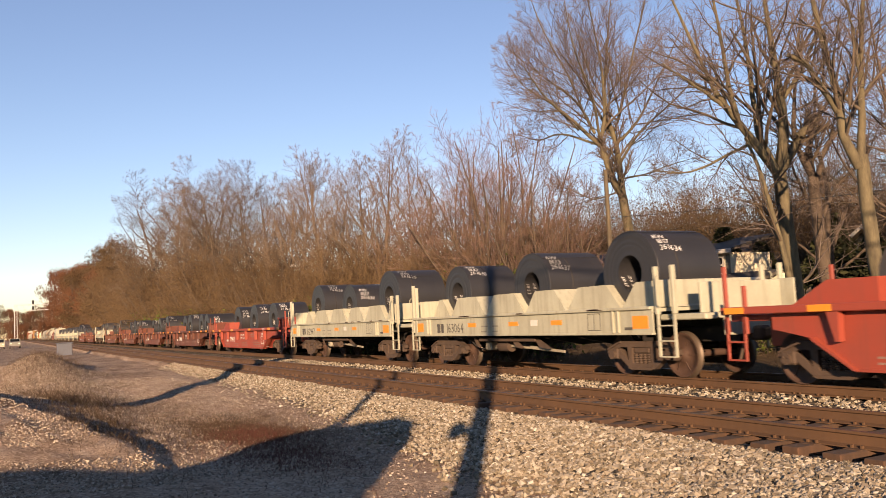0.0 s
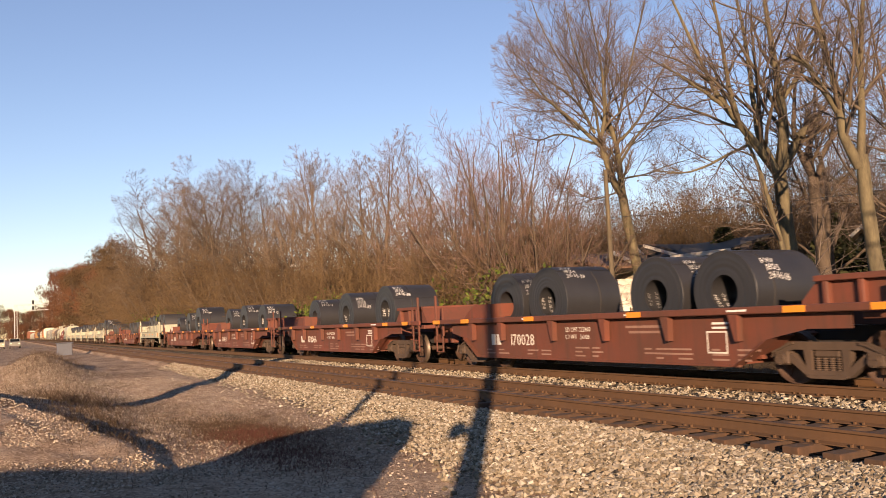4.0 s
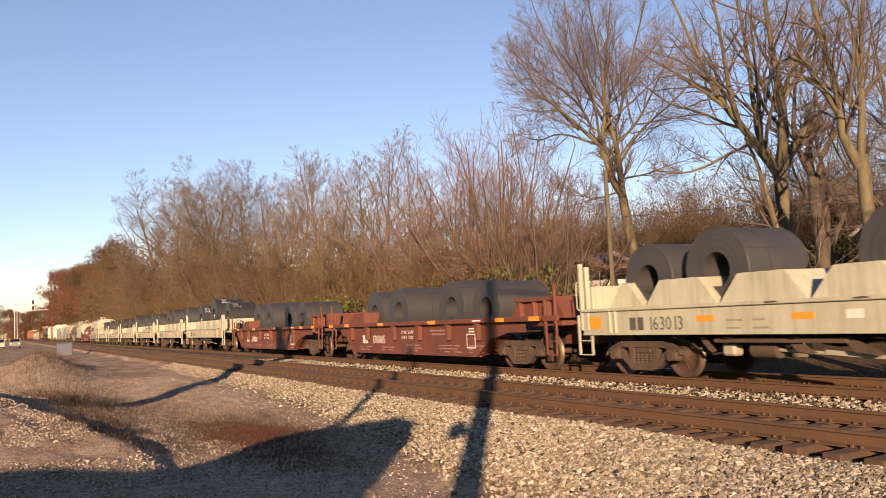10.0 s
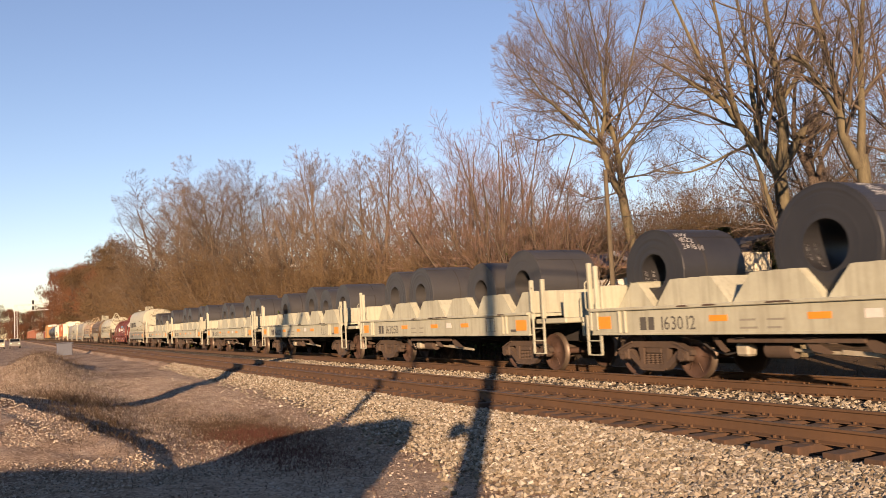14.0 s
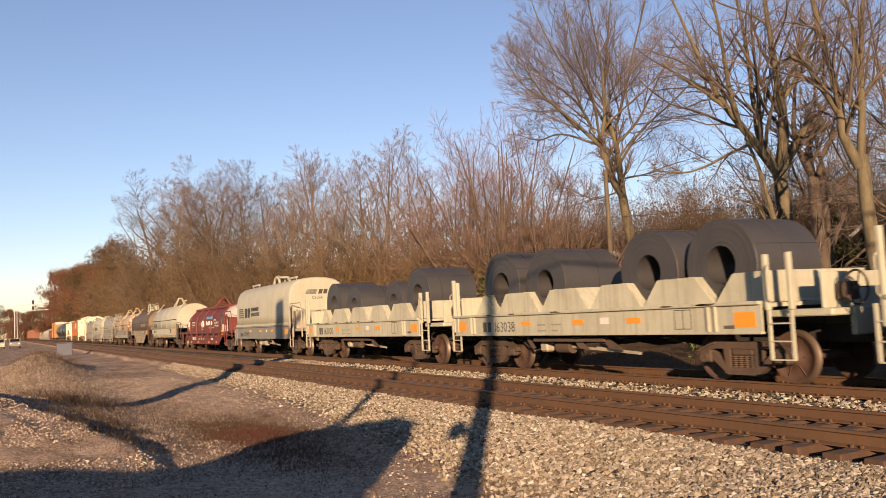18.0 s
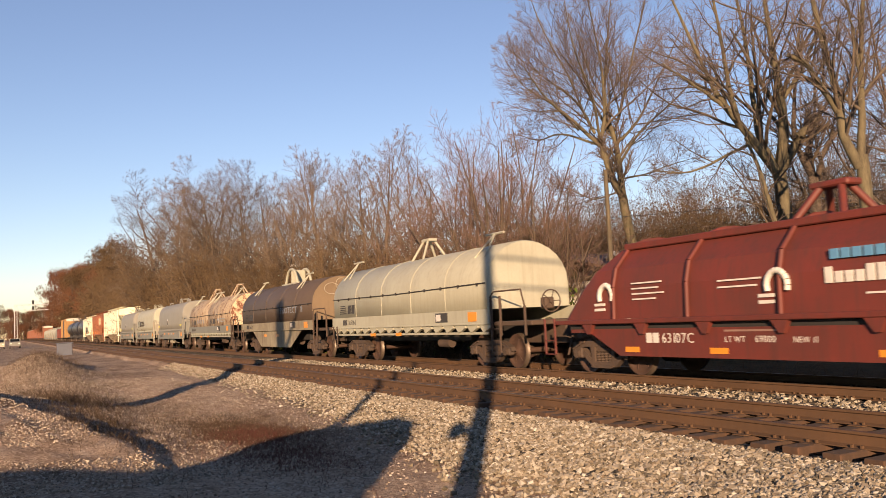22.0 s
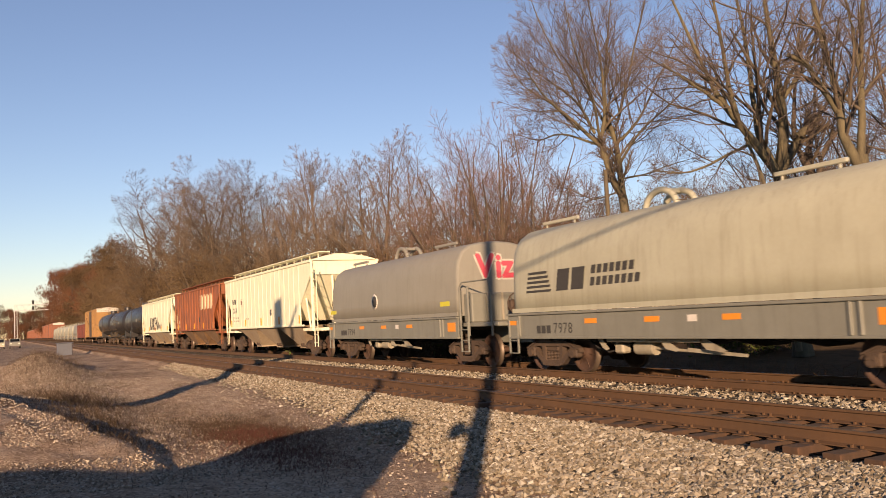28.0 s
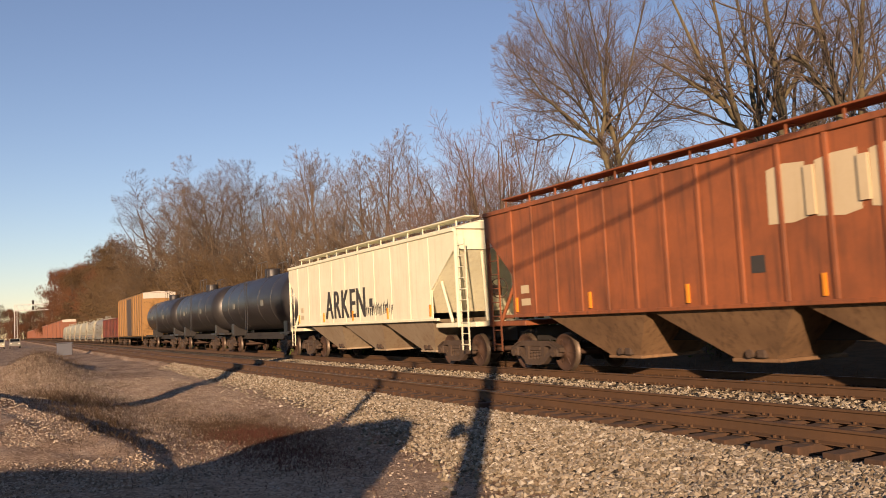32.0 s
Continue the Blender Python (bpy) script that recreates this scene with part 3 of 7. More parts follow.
    for a, b, c, d in ((9.5, 9.95, 1.36, 1.375), (9.5, 9.95, 1.0, 1.015), (9.5, 9.515, 1.0, 1.375), (9.935, 9.95, 1.0, 1.375), (9.72, 9.735, 1.0, 1.375)):
        sh.box(a, b, -1.524, -1.52, c, d)
    part("stencil_box", sh, M_GREYLET, car)
    return car, length


# ---- drop-centre coil gondola ----
def gondola(number, material, label, length=16.6, bars=True, stripes=False):
    car = empty("coil_gondola", label, "freight car", "cars of the train")
    a, b = 1.5, length - 1.9
    mid = (a + b) / 2
    for s in (-1, 1):
        prof = [(a + 0.1, 0.98), (a + 0.9, 0.82), (a + 1.65, 0.33), (b - 2.45, 0.33), (b - 1.7, 0.82), (b - 0.9, 0.98), (b - 0.1, 0.98), (b - 0.1, 1.28), (a + 0.1, 1.28)]
        sh = Shape().prism(prof, s * 1.42 - 0.015, s * 1.42 + 0.015)
        sh.box(a + 1.6, b - 2.4, s * 1.42 - 0.04, s * 1.42 + 0.04, 0.31, 0.36, 0.008)
        for (x0, z0), (x1, z1) in ((prof[1], prof[2]), (prof[3], prof[4])):
            sh.prism([(x0, z0), (x1, z1), (x1 + 0.05, z1), (x0 + 0.05, z0 + 0.03)], s * 1.42 - 0.12, s * 1.42 + 0.12)
        part("side_sheet", sh, material, car)
        part("top_chord", Shape().box(a - 0.6, b + 0.6, s * 1.5 - 0.12, s * 1.5 + 0.1, 1.25, 1.38, 0.015), material, car)
        for x in (mid - 5.2, mid - 3.66, mid - 1.35, mid + 0.6, mid + 2.55, mid + 4.3):
            part("stake", Shape().prism([(x - 0.11, 1.26), (x + 0.11, 1.26), (x + 0.09, 0.78), (x + 0.02, 0.78)], s * 1.5 - 0.1, s * 1.5 + 0.04), material, car)
    part("floor", Shape().box(a + 1.6, b - 2.4, -1.4, 1.4, 0.36, 0.44).prism([(a + 0.9, 0.86), (a + 1.65, 0.36), (a + 1.75, 0.36), (a + 1.0, 0.9)], -1.4, 1.4).prism([(b - 1.7, 0.86), (b - 2.45, 0.36), (b - 2.55, 0.36), (b - 1.8, 0.9)], -1.4, 1.4), material, car)
    for t0, t1 in zip((2.6, 3.75, 5.75, 7.75, 9.75, 11.75), (3.35, 5.35, 7.35, 9.35, 11.35, 12.6)):
        part("saddle", Shape().prism([(t0, 0.44), (t1, 0.44), (t1 - 0.22, 1.22), (t0 + 0.22, 1.22)], -1.1, 1.1), material, car)
    # sloped bulkheads over both ends
    part("bulkhead", Shape().prism([(a + 0.35, 1.38), (a + 1.05, 1.76), (a + 1.95, 1.76), (a + 1.95, 1.3), (a + 0.35, 1.3)], -1.2, 1.2), material, car)
    part("bulkhead", Shape().prism([(b - 1.3, 1.3), (b - 1.3, 1.42), (b - 0.95, 1.78), (b + 0.75, 1.78), (b + 1.1, 1.3)], -1.05, 1.05), material, car)
    if stripes:
        for k in range(4):
            part("warning_stripe", Shape().box(a + 1.05 + k * 0.24, a + 1.17 + k * 0.24, -1.208, -1.2, 1.4, 1.72), M_WHITE, car)
    for x in (b - 0.75, b - 0.1, b + 0.5):
        part("bulkhead_rib", Shape().box(x - 0.05, x + 0.05, -1.16, 1.16, 1.32, 1.84, 0.012), material, car)
    part("bulkhead_rail", Shape().box(b - 0.95, b + 0.8, -1.18, -1.05, 1.74, 1.84, 0.012), material, car)
    for x0, x1 in ((0.55, a + 0.2), (b, length - 0.55)):
        part("platform", Shape().box(x0, x1, -1.3, 1.3, 1.12, 1.24, 0.015).box(x0, x1, -0.3, 0.3, 0.62, 1.12, 0.02), material, car)
    for s in (-1, 1):
        for x in (0.62, 1.05, length - 1.05, length - 0.62):
            part("corner_post", Shape().box(x - 0.04, x + 0.04, s * 1.45 - 0.03, s * 1.45 + 0.03, 0.9, 2.12 if abs(x - length / 2) > length / 2 - 0.8 else 1.75, 0.01), material, car)
        for x in (0.82, length - 0.82):
            sh = Shape()
            for dx in (-0.2, 0.2):
                sh.box(x + dx - 0.025, x + dx + 0.025, s * 1.46 - 0.02, s * 1.46 + 0.02, 0.42, 1.2, 0.006)
            for z in (0.44, 0.76):
                sh.box(x - 0.2, x + 0.2, s * 1.46 - 0.025, s * 1.46 + 0.025, z - 0.015, z + 0.015)
            part("step", sh, material, car)
            part("end_rail", Shape().box(x - 0.32, x + 0.32, s * 1.46 - 0.03, s * 1.46 + 0.03, 1.24, 1.38, 0.01), material, car)
    part("underframe", Shape().box(0.6, length - 0.6, -0.2, 0.2, 0.6, 0.98), M_BLACK, car)
    running_gear(car, length, (2.5, length - 2.75))
    for x in (0.95, a + 1.2, mid - 2.2, mid + 1.7, b - 1.0, b + 0.6):
        part("reflector", REFLECTOR, None, car, at=pose(x, -1.625, 1.315))
    if bars:
        for x0, x1, z0, z1 in ((0.0, 0.21, 0.0, 0.28), (0.27, 0.46, 0.0, 0.28)):
            part("lettering", Shape().box(mid - 4.32 + x0, mid - 4.32 + x1, -1.442, -1.436, 0.66 + z0, 0.66 + z1), M_WHITE, car)
        letters(number, 0.40, mid - 3.42, -1.437, 0.66, car, M_WHITE, 0.95)
        rng = random.Random(number)
        letters("LD LMT " + str(rng.randint(2190, 2280) * 100), 0.15, mid - 0.95, -1.437, 0.98, car, M_WHITE, 0.9)
        letters("LT WT   " + str(rng.randint(550, 580) * 100), 0.15, mid - 0.95, -1.437, 0.81, car, M_WHITE, 0.9)
        for x, rows in ((mid - 4.6, 2), (mid - 2.6, 2), (mid - 0.6, 3), (mid + 1.75, 2), (mid + 2.1, 3), (mid + 3.6, 3)):
            z = 0.52 if rows == 2 and x < mid else 0.6
            for k in range(rows):
                for q in range(2):
                    w = rng.uniform(0.2, 0.55)
                    part("small_lettering", Shape().box(x + q * 0.62, x + q * 0.62 + w, -1.439, -1.436, z - k * 0.09, z + 0.035 - k * 0.09), M_FADED, car)
        for k in range(2):
            part("small_lettering", Shape().box(mid + 1.2 + 0.1 * k, mid + 2.35 - 0.1 * k, -1.439, -1.436, 1.04 - k * 0.11, 1.09 - k * 0.11), M_FADED, car)
        part("small_lettering", Shape().box(b - 3.0, b - 2.6, -1.439, -1.436, 1.08, 1.12).box(b - 3.0, b - 2.62, -1.439, -1.436, 1.0, 1.04), M_CHALK, car)
        for x in (mid - 2.5, mid + 1.4, mid + 4.2):
            part("chord_lettering", Shape().box(x, x + 0.45, -1.625, -1.62, 1.3, 1.335), M_CHALK, car)
        sh = Shape()
        x = b - 3.15
        for p, q, u, w in ((0, 0.5, 0, 0.03), (0, 0.5, 0.38, 0.41), (0, 0.03, 0, 0.41), (0.47, 0.5, 0, 0.41)):
            sh.box(x + p, x + q, -1.44, -1.436, 0.55 + u, 0.55 + w)
        part("stencil_box", sh, M_WHITE, car)
    return car, length


# ---- steel coils, lying crosswise in the troughs ----
COILS = {}


def chalk(words, size, fold):
    """Handwritten-looking line: the built-in letters, slightly slanted, bent by fold(x, y)."""
    src = lettering(words, size)
    me = src.copy()
    for v in me.vertices:
        v.co = fold(v.co.x + v.co.z * 0.18, v.co.z + 0.03 * math.sin(v.co.x * 9.0))
    me.materials.clear()
    me.materials.append(M_CHALK)
    return me


def steel_coil(r, w, marks, rng):
    thing = empty("steel_coil", "dark grey hot-rolled steel coil lying in a car trough" + (", chalk-marked" if marks else ""), "steel coil", "coils on the train")
    hole = 0.42 * r
    key = (round(r, 2), round(w, 2), marks)
    if key not in COILS:
        h = w / 2
        prof = [(hole, -h), (hole + 0.02, -h - 0.004)]
        k = hole + 0.05
        while k < r - 0.03:  # uneven wraps on the faces
            prof += [(k, -h + rng.uniform(-0.004, 0.006))]
            k += 0.03
        prof += [(r - 0.006, -h), (r, -h + 0.006), (r, -h * 0.3), (r + 0.002, h * 0.2), (r, h - 0.006), (r - 0.006, h), (hole, h), (hole, -h)]
        COILS[key] = Shape().lathe(prof, "y", 56).mesh("roll", M_STEEL if marks else M_STEELG)
        COILS[key].polygons.foreach_set("use_smooth", [True] * len(COILS[key].polygons))
        COILS[key].set_sharp_from_angle(angle=radians(32))
    part("roll", COILS[key], None, thing)
    y = rng.uniform(-0.25, 0.15) * w
    part("band", Shape().lathe([(r + 0.001, y - 0.016), (r + 0.006, y - 0.014), (r + 0.006, y + 0.014), (r + 0.001, y + 0.016)], "y", 56), M_BLACK, thing)
    # the loose tail of the outer wrap
    t0 = radians(rng.uniform(20, 75))
    part("outer_lap", Shape().prism([(math.cos(t0 + i * 0.08) * (r + 0.001), math.sin(t0 + i * 0.08) * (r + 0.001)) for i in range(7)] + [(math.cos(t0 + i * 0.08) * (r + 0.011 - 0.0015 * i), math.sin(t0 + i * 0.08) * (r + 0.011 - 0.0015 * i)) for i in range(6, -1, -1)], -w / 2 + 0.012, w / 2 - 0.012), M_STEEL if marks else M_STEELG, thing)
    if marks:
        heat, serial = str(rng.randint(1800, 1840)), "2616" + str(rng.randint(10, 39))
        a0 = radians(rng.choice((62, 55, 38, 48)))
        start = -w * rng.choice((0.44, 0.4, 0.3))
        for row, words in enumerate(("RW", heat, serial)):
            part("chalk_mark", chalk(words, 0.2, lambda x, z: Vector(((r + 0.013) * math.cos(a0 + (z - row * 0.17) / r), start + x, (r + 0.013) * math.sin(a0 + (z - row * 0.17) / r)))), None, thing, "white chalk scrawl")
        if rng.random() < 0.6:
            a1 = radians(rng.uniform(66, 84))
            part("chalk_mark", chalk(serial[2:], 0.24, lambda x, z: Vector(((r + 0.013) * math.cos(a1 + z / r), w * 0.12 + x * 0.8, (r + 0.013) * math.sin(a1 + z / r)))), None, thing)
        rin, b0 = hole - 0.004, radians(rng.uniform(195, 235))
        for row, words in enumerate((heat, serial)):
            part("chalk_tag", chalk(words, 0.17, lambda x, z: Vector((rin * math.cos(b0 + (x - 0.3) / rin), -w * 0.47 + 0.21 * row + z * 0.8, rin * math.sin(b0 + (x - 0.3) / rin)))), None, thing)
    return thing


# ---- the train, from its right-hand end backwards ----
def place(thing, x, y=FAR_C, z=0.0):
    thing.matrix_basis = pose(x, y, z)
    MOVERS.append((thing, x, y, z))


def load(x, base, rows, marks, seed):
    rng = random.Random(seed)
    for dx, r in rows:
        w = rng.choice((1.65, 1.75, 1.8))
        c = steel_coil(r, w, marks, rng)
        place(c, x + dx, FAR_C + w / 2 - 0.74 + rng.uniform(-0.04, 0.04), base + r)


BROWN_LABEL = "oxide-brown drop-centre coil gondola with stencilled sides"
RED_LABEL = "bright faded-red drop-centre coil gondola"
TRAIN = [
    ("gon", -11.7, "170021", RED_LABEL, [(3.95, 0.82)], False, 1),
    ("open", -24.6, "163064", False, [(2.1, 0.84), (6.15, 0.86), (10.1, 0.93)], True, 2),
    ("open", -37.6, "162967", False, [(1.95, 0.92), (5.9, 0.82), (9.95, 0.96)], True, 3),
    ("gon", -53.9, "170035", RED_LABEL, [(3.5, 0.9), (7.5, 0.9), (11.3, 0.88)], True, 4),
    ("gon", -70.6, "170028", BROWN_LABEL, [(3.6, 0.85), (5.55, 0.86), (9.55, 0.82), (11.5, 0.8)], True, 5),
    ("gon", -86.9, "170066", BROWN_LABEL, [(3.45, 0.82), (7.4, 0.88), (11.4, 0.92)], True, 6),
    ("gon", -103.4, "170053", BROWN_LABEL, [(3.4, 0.87), (7.2, 0.92), (11.3, 0.87)], True, 7),
    ("gon", -120.6, "170091", BROWN_LABEL, [(3.7, 0.80), (7.5, 0.92), (11.4, 1.07)], True, 8),
    ("open", -134.1, "163013", False, [(1.9, 0.75), (3.85, 0.82), (7.75, 0.82), (9.75, 0.8)], False, 9),
    ("gon", -150.8, "170065", BROWN_LABEL, [(3.5, 0.82), (5.53, 0.84), (9.5, 0.85), (11.6, 0.78)], False, 10),
    ("gon", -167.6, "170008", BROWN_LABEL, [(3.65, 0.88), (5.65, 0.89), (9.5, 0.82), (11.5, 0.8)], False, 11),
    ("open", -181.1, "163012", True, [(1.75, 0.9), (6.0, 1.06), (10.0, 0.86)], True, 12),
    ("open", -194.7, "163050", False, [(1.95, 0.92), (3.9, 0.92), (8.0, 0.83), (10.2, 0.92)], False, 13),
    ("open", -208.1, "163021", False, [(2.0, 0.85), (6.1, 0.9), (8.0, 0.8), (10.1, 0.85)], False, 14),
    ("open", -221.4, "163056", False, [(2.05, 0.86), (4.15, 0.8), (8.0, 0.97), (10.2, 0.84)], False, 15),
    ("open", -234.8, "163038", True, [(1.9, 0.93), (4.05, 0.88), (7.95, 0.9), (10.0, 0.9)], False, 16),
    ("open", -248.3, "163000", True, [(1.9, 0.9), (4.1, 0.78), (7.95, 0.76), (10.1, 0.92)], False, 17),
]
for i, (kind, x, number, opt, coils, marks, seed) in enumerate(TRAIN):
    nxt = TRAIN[i - 1][1] if i else 4.9
    if kind == "open":
        car, _ = open_coil_car(number, opt, length=nxt - x)
        load(x, 1.30, coils, marks, seed)
    else:
        car, _ = gondola(number, M_RED if opt == RED_LABEL else M_BROWN, opt, nxt - x, stripes=number == "170091")
        load(x, 0.87, coils, marks, seed)
    place(car, x)


# ---- covered coil cars ----
M_GREY = paint("grey_car_paint", (0.235, 0.24, 0.205), (0.12, 0.115, 0.095), 0.55, 0.4, 0.35)
M_HOODC = paint("pale_grey_hood", (0.455, 0.455, 0.355), (0.26, 0.24, 0.175), 0.55, 0.4, 0.35)
M_HOODG = paint("stone_grey_hood", (0.285, 0.28, 0.24), (0.19, 0.175, 0.145), 0.55, 0.4, 0.3)
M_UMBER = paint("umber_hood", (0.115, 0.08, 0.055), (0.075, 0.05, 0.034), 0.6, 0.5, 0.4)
M_UMBEREND = paint("paler_brown_hood_end", (0.22, 0.155, 0.09), (0.12, 0.08, 0.05), 0.65, 0.5, 0.4)
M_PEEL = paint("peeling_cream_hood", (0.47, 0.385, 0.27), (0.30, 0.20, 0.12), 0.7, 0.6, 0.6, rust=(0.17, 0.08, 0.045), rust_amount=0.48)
M_PEELEND = paint("paler_flaking_hood_end", (0.66, 0.56, 0.38), (0.45, 0.30, 0.16), 0.7, 0.5, 0.5, rust=(0.20, 0.07, 0.035), rust_amount=0.6)
M_MAROON = paint("maroon_paint", (0.175, 0.027, 0.016), (0.075, 0.026, 0.018), 0.65, 0.7, 0.6)
M_TARP = paint("white_end_panel", (0.55, 0.53, 0.48), (0.32, 0.29, 0.25), 0.7, 0.5, 0.5)
M_HOPC = paint("cream_hopper_paint", (0.92, 0.92, 0.70), (0.64, 0.58, 0.40), 0.6, 0.35, 0.4)
M_BRICK = paint("brick_red_hopper", (0.40, 0.118, 0.04), (0.15, 0.055, 0.026), 0.65, 0.85, 0.9)
M_PATCH = paint("pale_repaint_patch", (0.68, 0.57, 0.38), (0.48, 0.37, 0.22), 0.6, 0.4, 0.3)
M_BAYR = paint("rust_stained_bay", (0.30, 0.175, 0.09), (0.10, 0.055, 0.03), 0.8, 0.8, 0.8)
M_BAY = paint("dusty_hopper_bay", (0.42, 0.34, 0.24), (0.26, 0.16, 0.09), 0.75, 0.6, 0.6)
M_TANK = paint("black_tank_paint", (0.022, 0.021, 0.023), (0.05, 0.045, 0.042), 0.4, 0.5, 0.4)
M_YELLOW = paint("ochre_boxcar_paint", (0.38, 0.20, 0.06), (0.22, 0.115, 0.04), 0.6, 0.5, 0.5)
M_DOOR = paint("dark_boxcar_door", (0.09, 0.06, 0.04), (0.05, 0.035, 0.025), 0.6)
M_RUST = paint("rust_boxcar_paint", (0.30, 0.10, 0.05), (0.17, 0.07, 0.04), 0.7, 0.5, 0.5, vary=0.4)
M_ROOFW = paint("galvanised_roof", (0.60, 0.58, 0.53), (0.42, 0.38, 0.32), 0.5)
M_PINK = plain("pink_spray_paint", (0.75, 0.09, 0.13), 0.6)
M_GRIME = paint("grimy_pale_sill", (0.34, 0.31, 0.215), (0.14, 0.10, 0.065), 0.7, 0.8, 0.85)
M_FADEW = plain("thin_white_spray_paint", (0.42, 0.37, 0.28), 0.8)
M_FADEB = plain("faded_blue_grey_lettering", (0.25, 0.31, 0.37), 0.8)
M_BLUE = plain("blue_spray_paint", (0.10, 0.30, 0.50), 0.6)
M_LIME = plain("yellow_placard", (0.65, 0.60, 0.05), 0.5)


def loft(rows, smooth_side=True):
    """Skin over rings of equal length, closed at both ends."""
    sh = Shape()
    n = len(rows[0])
    v = [p for r in rows for p in r]
    f = [(k * n + i, k * n + (i + 1) % n, (k + 1) * n + (i + 1) % n, (k + 1) * n + i) for k in range(len(rows) - 1) for i in range(n)]
    sh.add(v, f, smooth_side)
    sh.add(rows[0], [tuple(range(n))[::-1]])
    sh.add(rows[-1], [tuple(range(n))])
    return sh


def hood_section(kind, z0):
    if kind == "box":
        half = [(1.42, z0), (1.42, 2.0), (1.39, 2.75), (1.33, 3.08), (1.18, 3.36), (0.92, 3.54), (0.5, 3.63), (0.0, 3.66)]
    else:
        half = [(1.38, z0), (1.38, 2.32)] + [(1.38 * math.cos(a), 2.32 + 1.2 * math.sin(a)) for a in (radians(d) for d in (14, 28, 42, 56, 70, 80, 90))]
    return [(y, z) for y, z in half] + [(-y, z) for y, z in half[-2::-1]]


def hood_shape(kind, x0, x1, z0):
    sec = hood_section(kind, z0)
    top = max(z for _, z in sec)
    ring = lambda x, k: [(x, y * (1 - k * 0.07), z0 + (z - z0) * (1 - k * 0.06)) for y, z in sec]
    if kind == "box":
        return loft([ring(x0, 1.0), ring(x0 + 0.06, 0.45), ring(x0 + 0.2, 0.1), ring(x0 + 0.4, 0), ring((x0 + x1) / 2, 0), ring(x1 - 0.12, 0), ring(x1 - 0.04, 0.15), ring(x1, 0.5)])
    return loft([ring(x0, 0.25), ring(x0 + 0.05, 0), ring((x0 + x1) / 2, 0), ring(x1 - 0.05, 0), ring(x1, 0.25)])


def lift_gear(car, x, z, material, arch):
    """Lifting bracket and bars on a hood's crown."""
    if arch:
        for dy in (-0.28, 0.28):
            pts = [(x + 0.5 * math.cos(a), dy, z - 0.06 + 0.42 * math.sin(a)) for a in (radians(d) for d in range(0, 181, 15))]
            part("lift_hoop", Shape().path(pts, 0.075, 6), material, car)
        part("lift_bar", Shape().box(x - 0.08, x + 0.08, -0.3, 0.3, z + 0.3, z + 0.4, 0.02), material, car)
    else:
        for dx in (-0.45, 0.45):
            part("lift_leg", Shape().tube((x + dx, -0.5, z - 0.12), (x + dx * 0.35, -0.12, z + 0.62), 0.045, n=6).tube((x + dx, 0.5, z - 0.12), (x + dx * 0.35, 0.12, z + 0.62), 0.045, n=6), material, car)
        part("lift_bar", Shape().box(x - 0.3, x + 0.3, -0.16, 0.16, z + 0.58, z + 0.68, 0.02), material, car)


def end_platform(car, x0, x1, material, brake=True, cabinet=True, top=2.3):
    part("platform", Shape().box(x0, x1 - 0.35, -1.3, 1.3, 1.15, 1.27, 0.02).box(x0, x1 - 0.35, -0.25, 0.25, 0.65, 1.15, 0.02), material, car)
    if cabinet:
        part("end_cabinet", Shape().box(x0, x0 + 0.5, -1.25, 1.25, 1.27, 2.1, 0.03), material, car)
    for s in (-1, 1):
        for x in (x0 + 0.15, x0 + 0.62, x1 - 0.4):
            part("corner_post", Shape().box(x - 0.03, x + 0.03, s * 1.45 - 0.03, s * 1.45 + 0.03, 0.9, top if x < x1 - 0.5 else top - 0.3, 0.01), material, car)
        part("hand_rail", Shape().path([(x0 + 0.15, s * 1.45, top), (x0 + 0.3, s * 1.45, top + 0.12), (x1 - 0.55, s * 1.45, top + 0.12), (x1 - 0.4, s * 1.45, top - 0.3)], 0.022), material, car)
        sh = Shape()
        for x in (x0 + 0.2, x0 + 0.62):
            sh.box(x - 0.03, x + 0.03, s * 1.48 - 0.02, s * 1.48 + 0.02, 0.45, 1.3, 0.008)
        for z in (0.46, 0.78, 1.08):
            sh.box(x0 + 0.2, x0 + 0.62, s * 1.48 - 0.025, s * 1.48 + 0.025, z - 0.012, z + 0.012)
        part("step", sh, material, car)
    if brake:
        part("brake_wheel", brake_wheel_shape(x1 - 0.3, -0.7, 1.75), M_TRUCK, car, "rusty hand brake wheel")


def left_end_steps(car, material):
    for s in (-1, 1):
        sh = Shape()
        for x in (0.5, 0.9):
            sh.box(x - 0.03, x + 0.03, s * 1.48 - 0.02, s * 1.48 + 0.02, 0.45, 1.3, 0.008)
        for z in (0.46, 0.78):
            sh.box(0.5, 0.9, s * 1.48 - 0.025, s * 1.48 + 0.025, z - 0.012, z + 0.012)
        part("step", sh, material, car)


def emblem(car, x, z, y, k=1.0, material=None):
    """The owner's mark as plain dark bars and slanted blocks."""
    material = material or M_DARKLET
    for i in range(5):
        sh = Shape().prism([(x + i * 0.03 * k, z + i * 0.1 * k), (x + (0.95 - i * 0.03) * k, z + i * 0.1 * k), (x + (0.98 - i * 0.03) * k, z + (i * 0.1 + 0.05) * k), (x + (i * 0.03) * k, z + (i * 0.1 + 0.05) * k)], y - 0.004, y)
        part("emblem_bar", sh, material, car)
    for i in range(2):
        a = x + (1.15 + i * 0.52) * k
        part("emblem_block", Shape().prism([(a, z), (a + 0.42 * k, z), (a + 0.52 * k, z + 0.45 * k), (a + 0.1 * k, z + 0.45 * k)], y - 0.004, y), material, car)


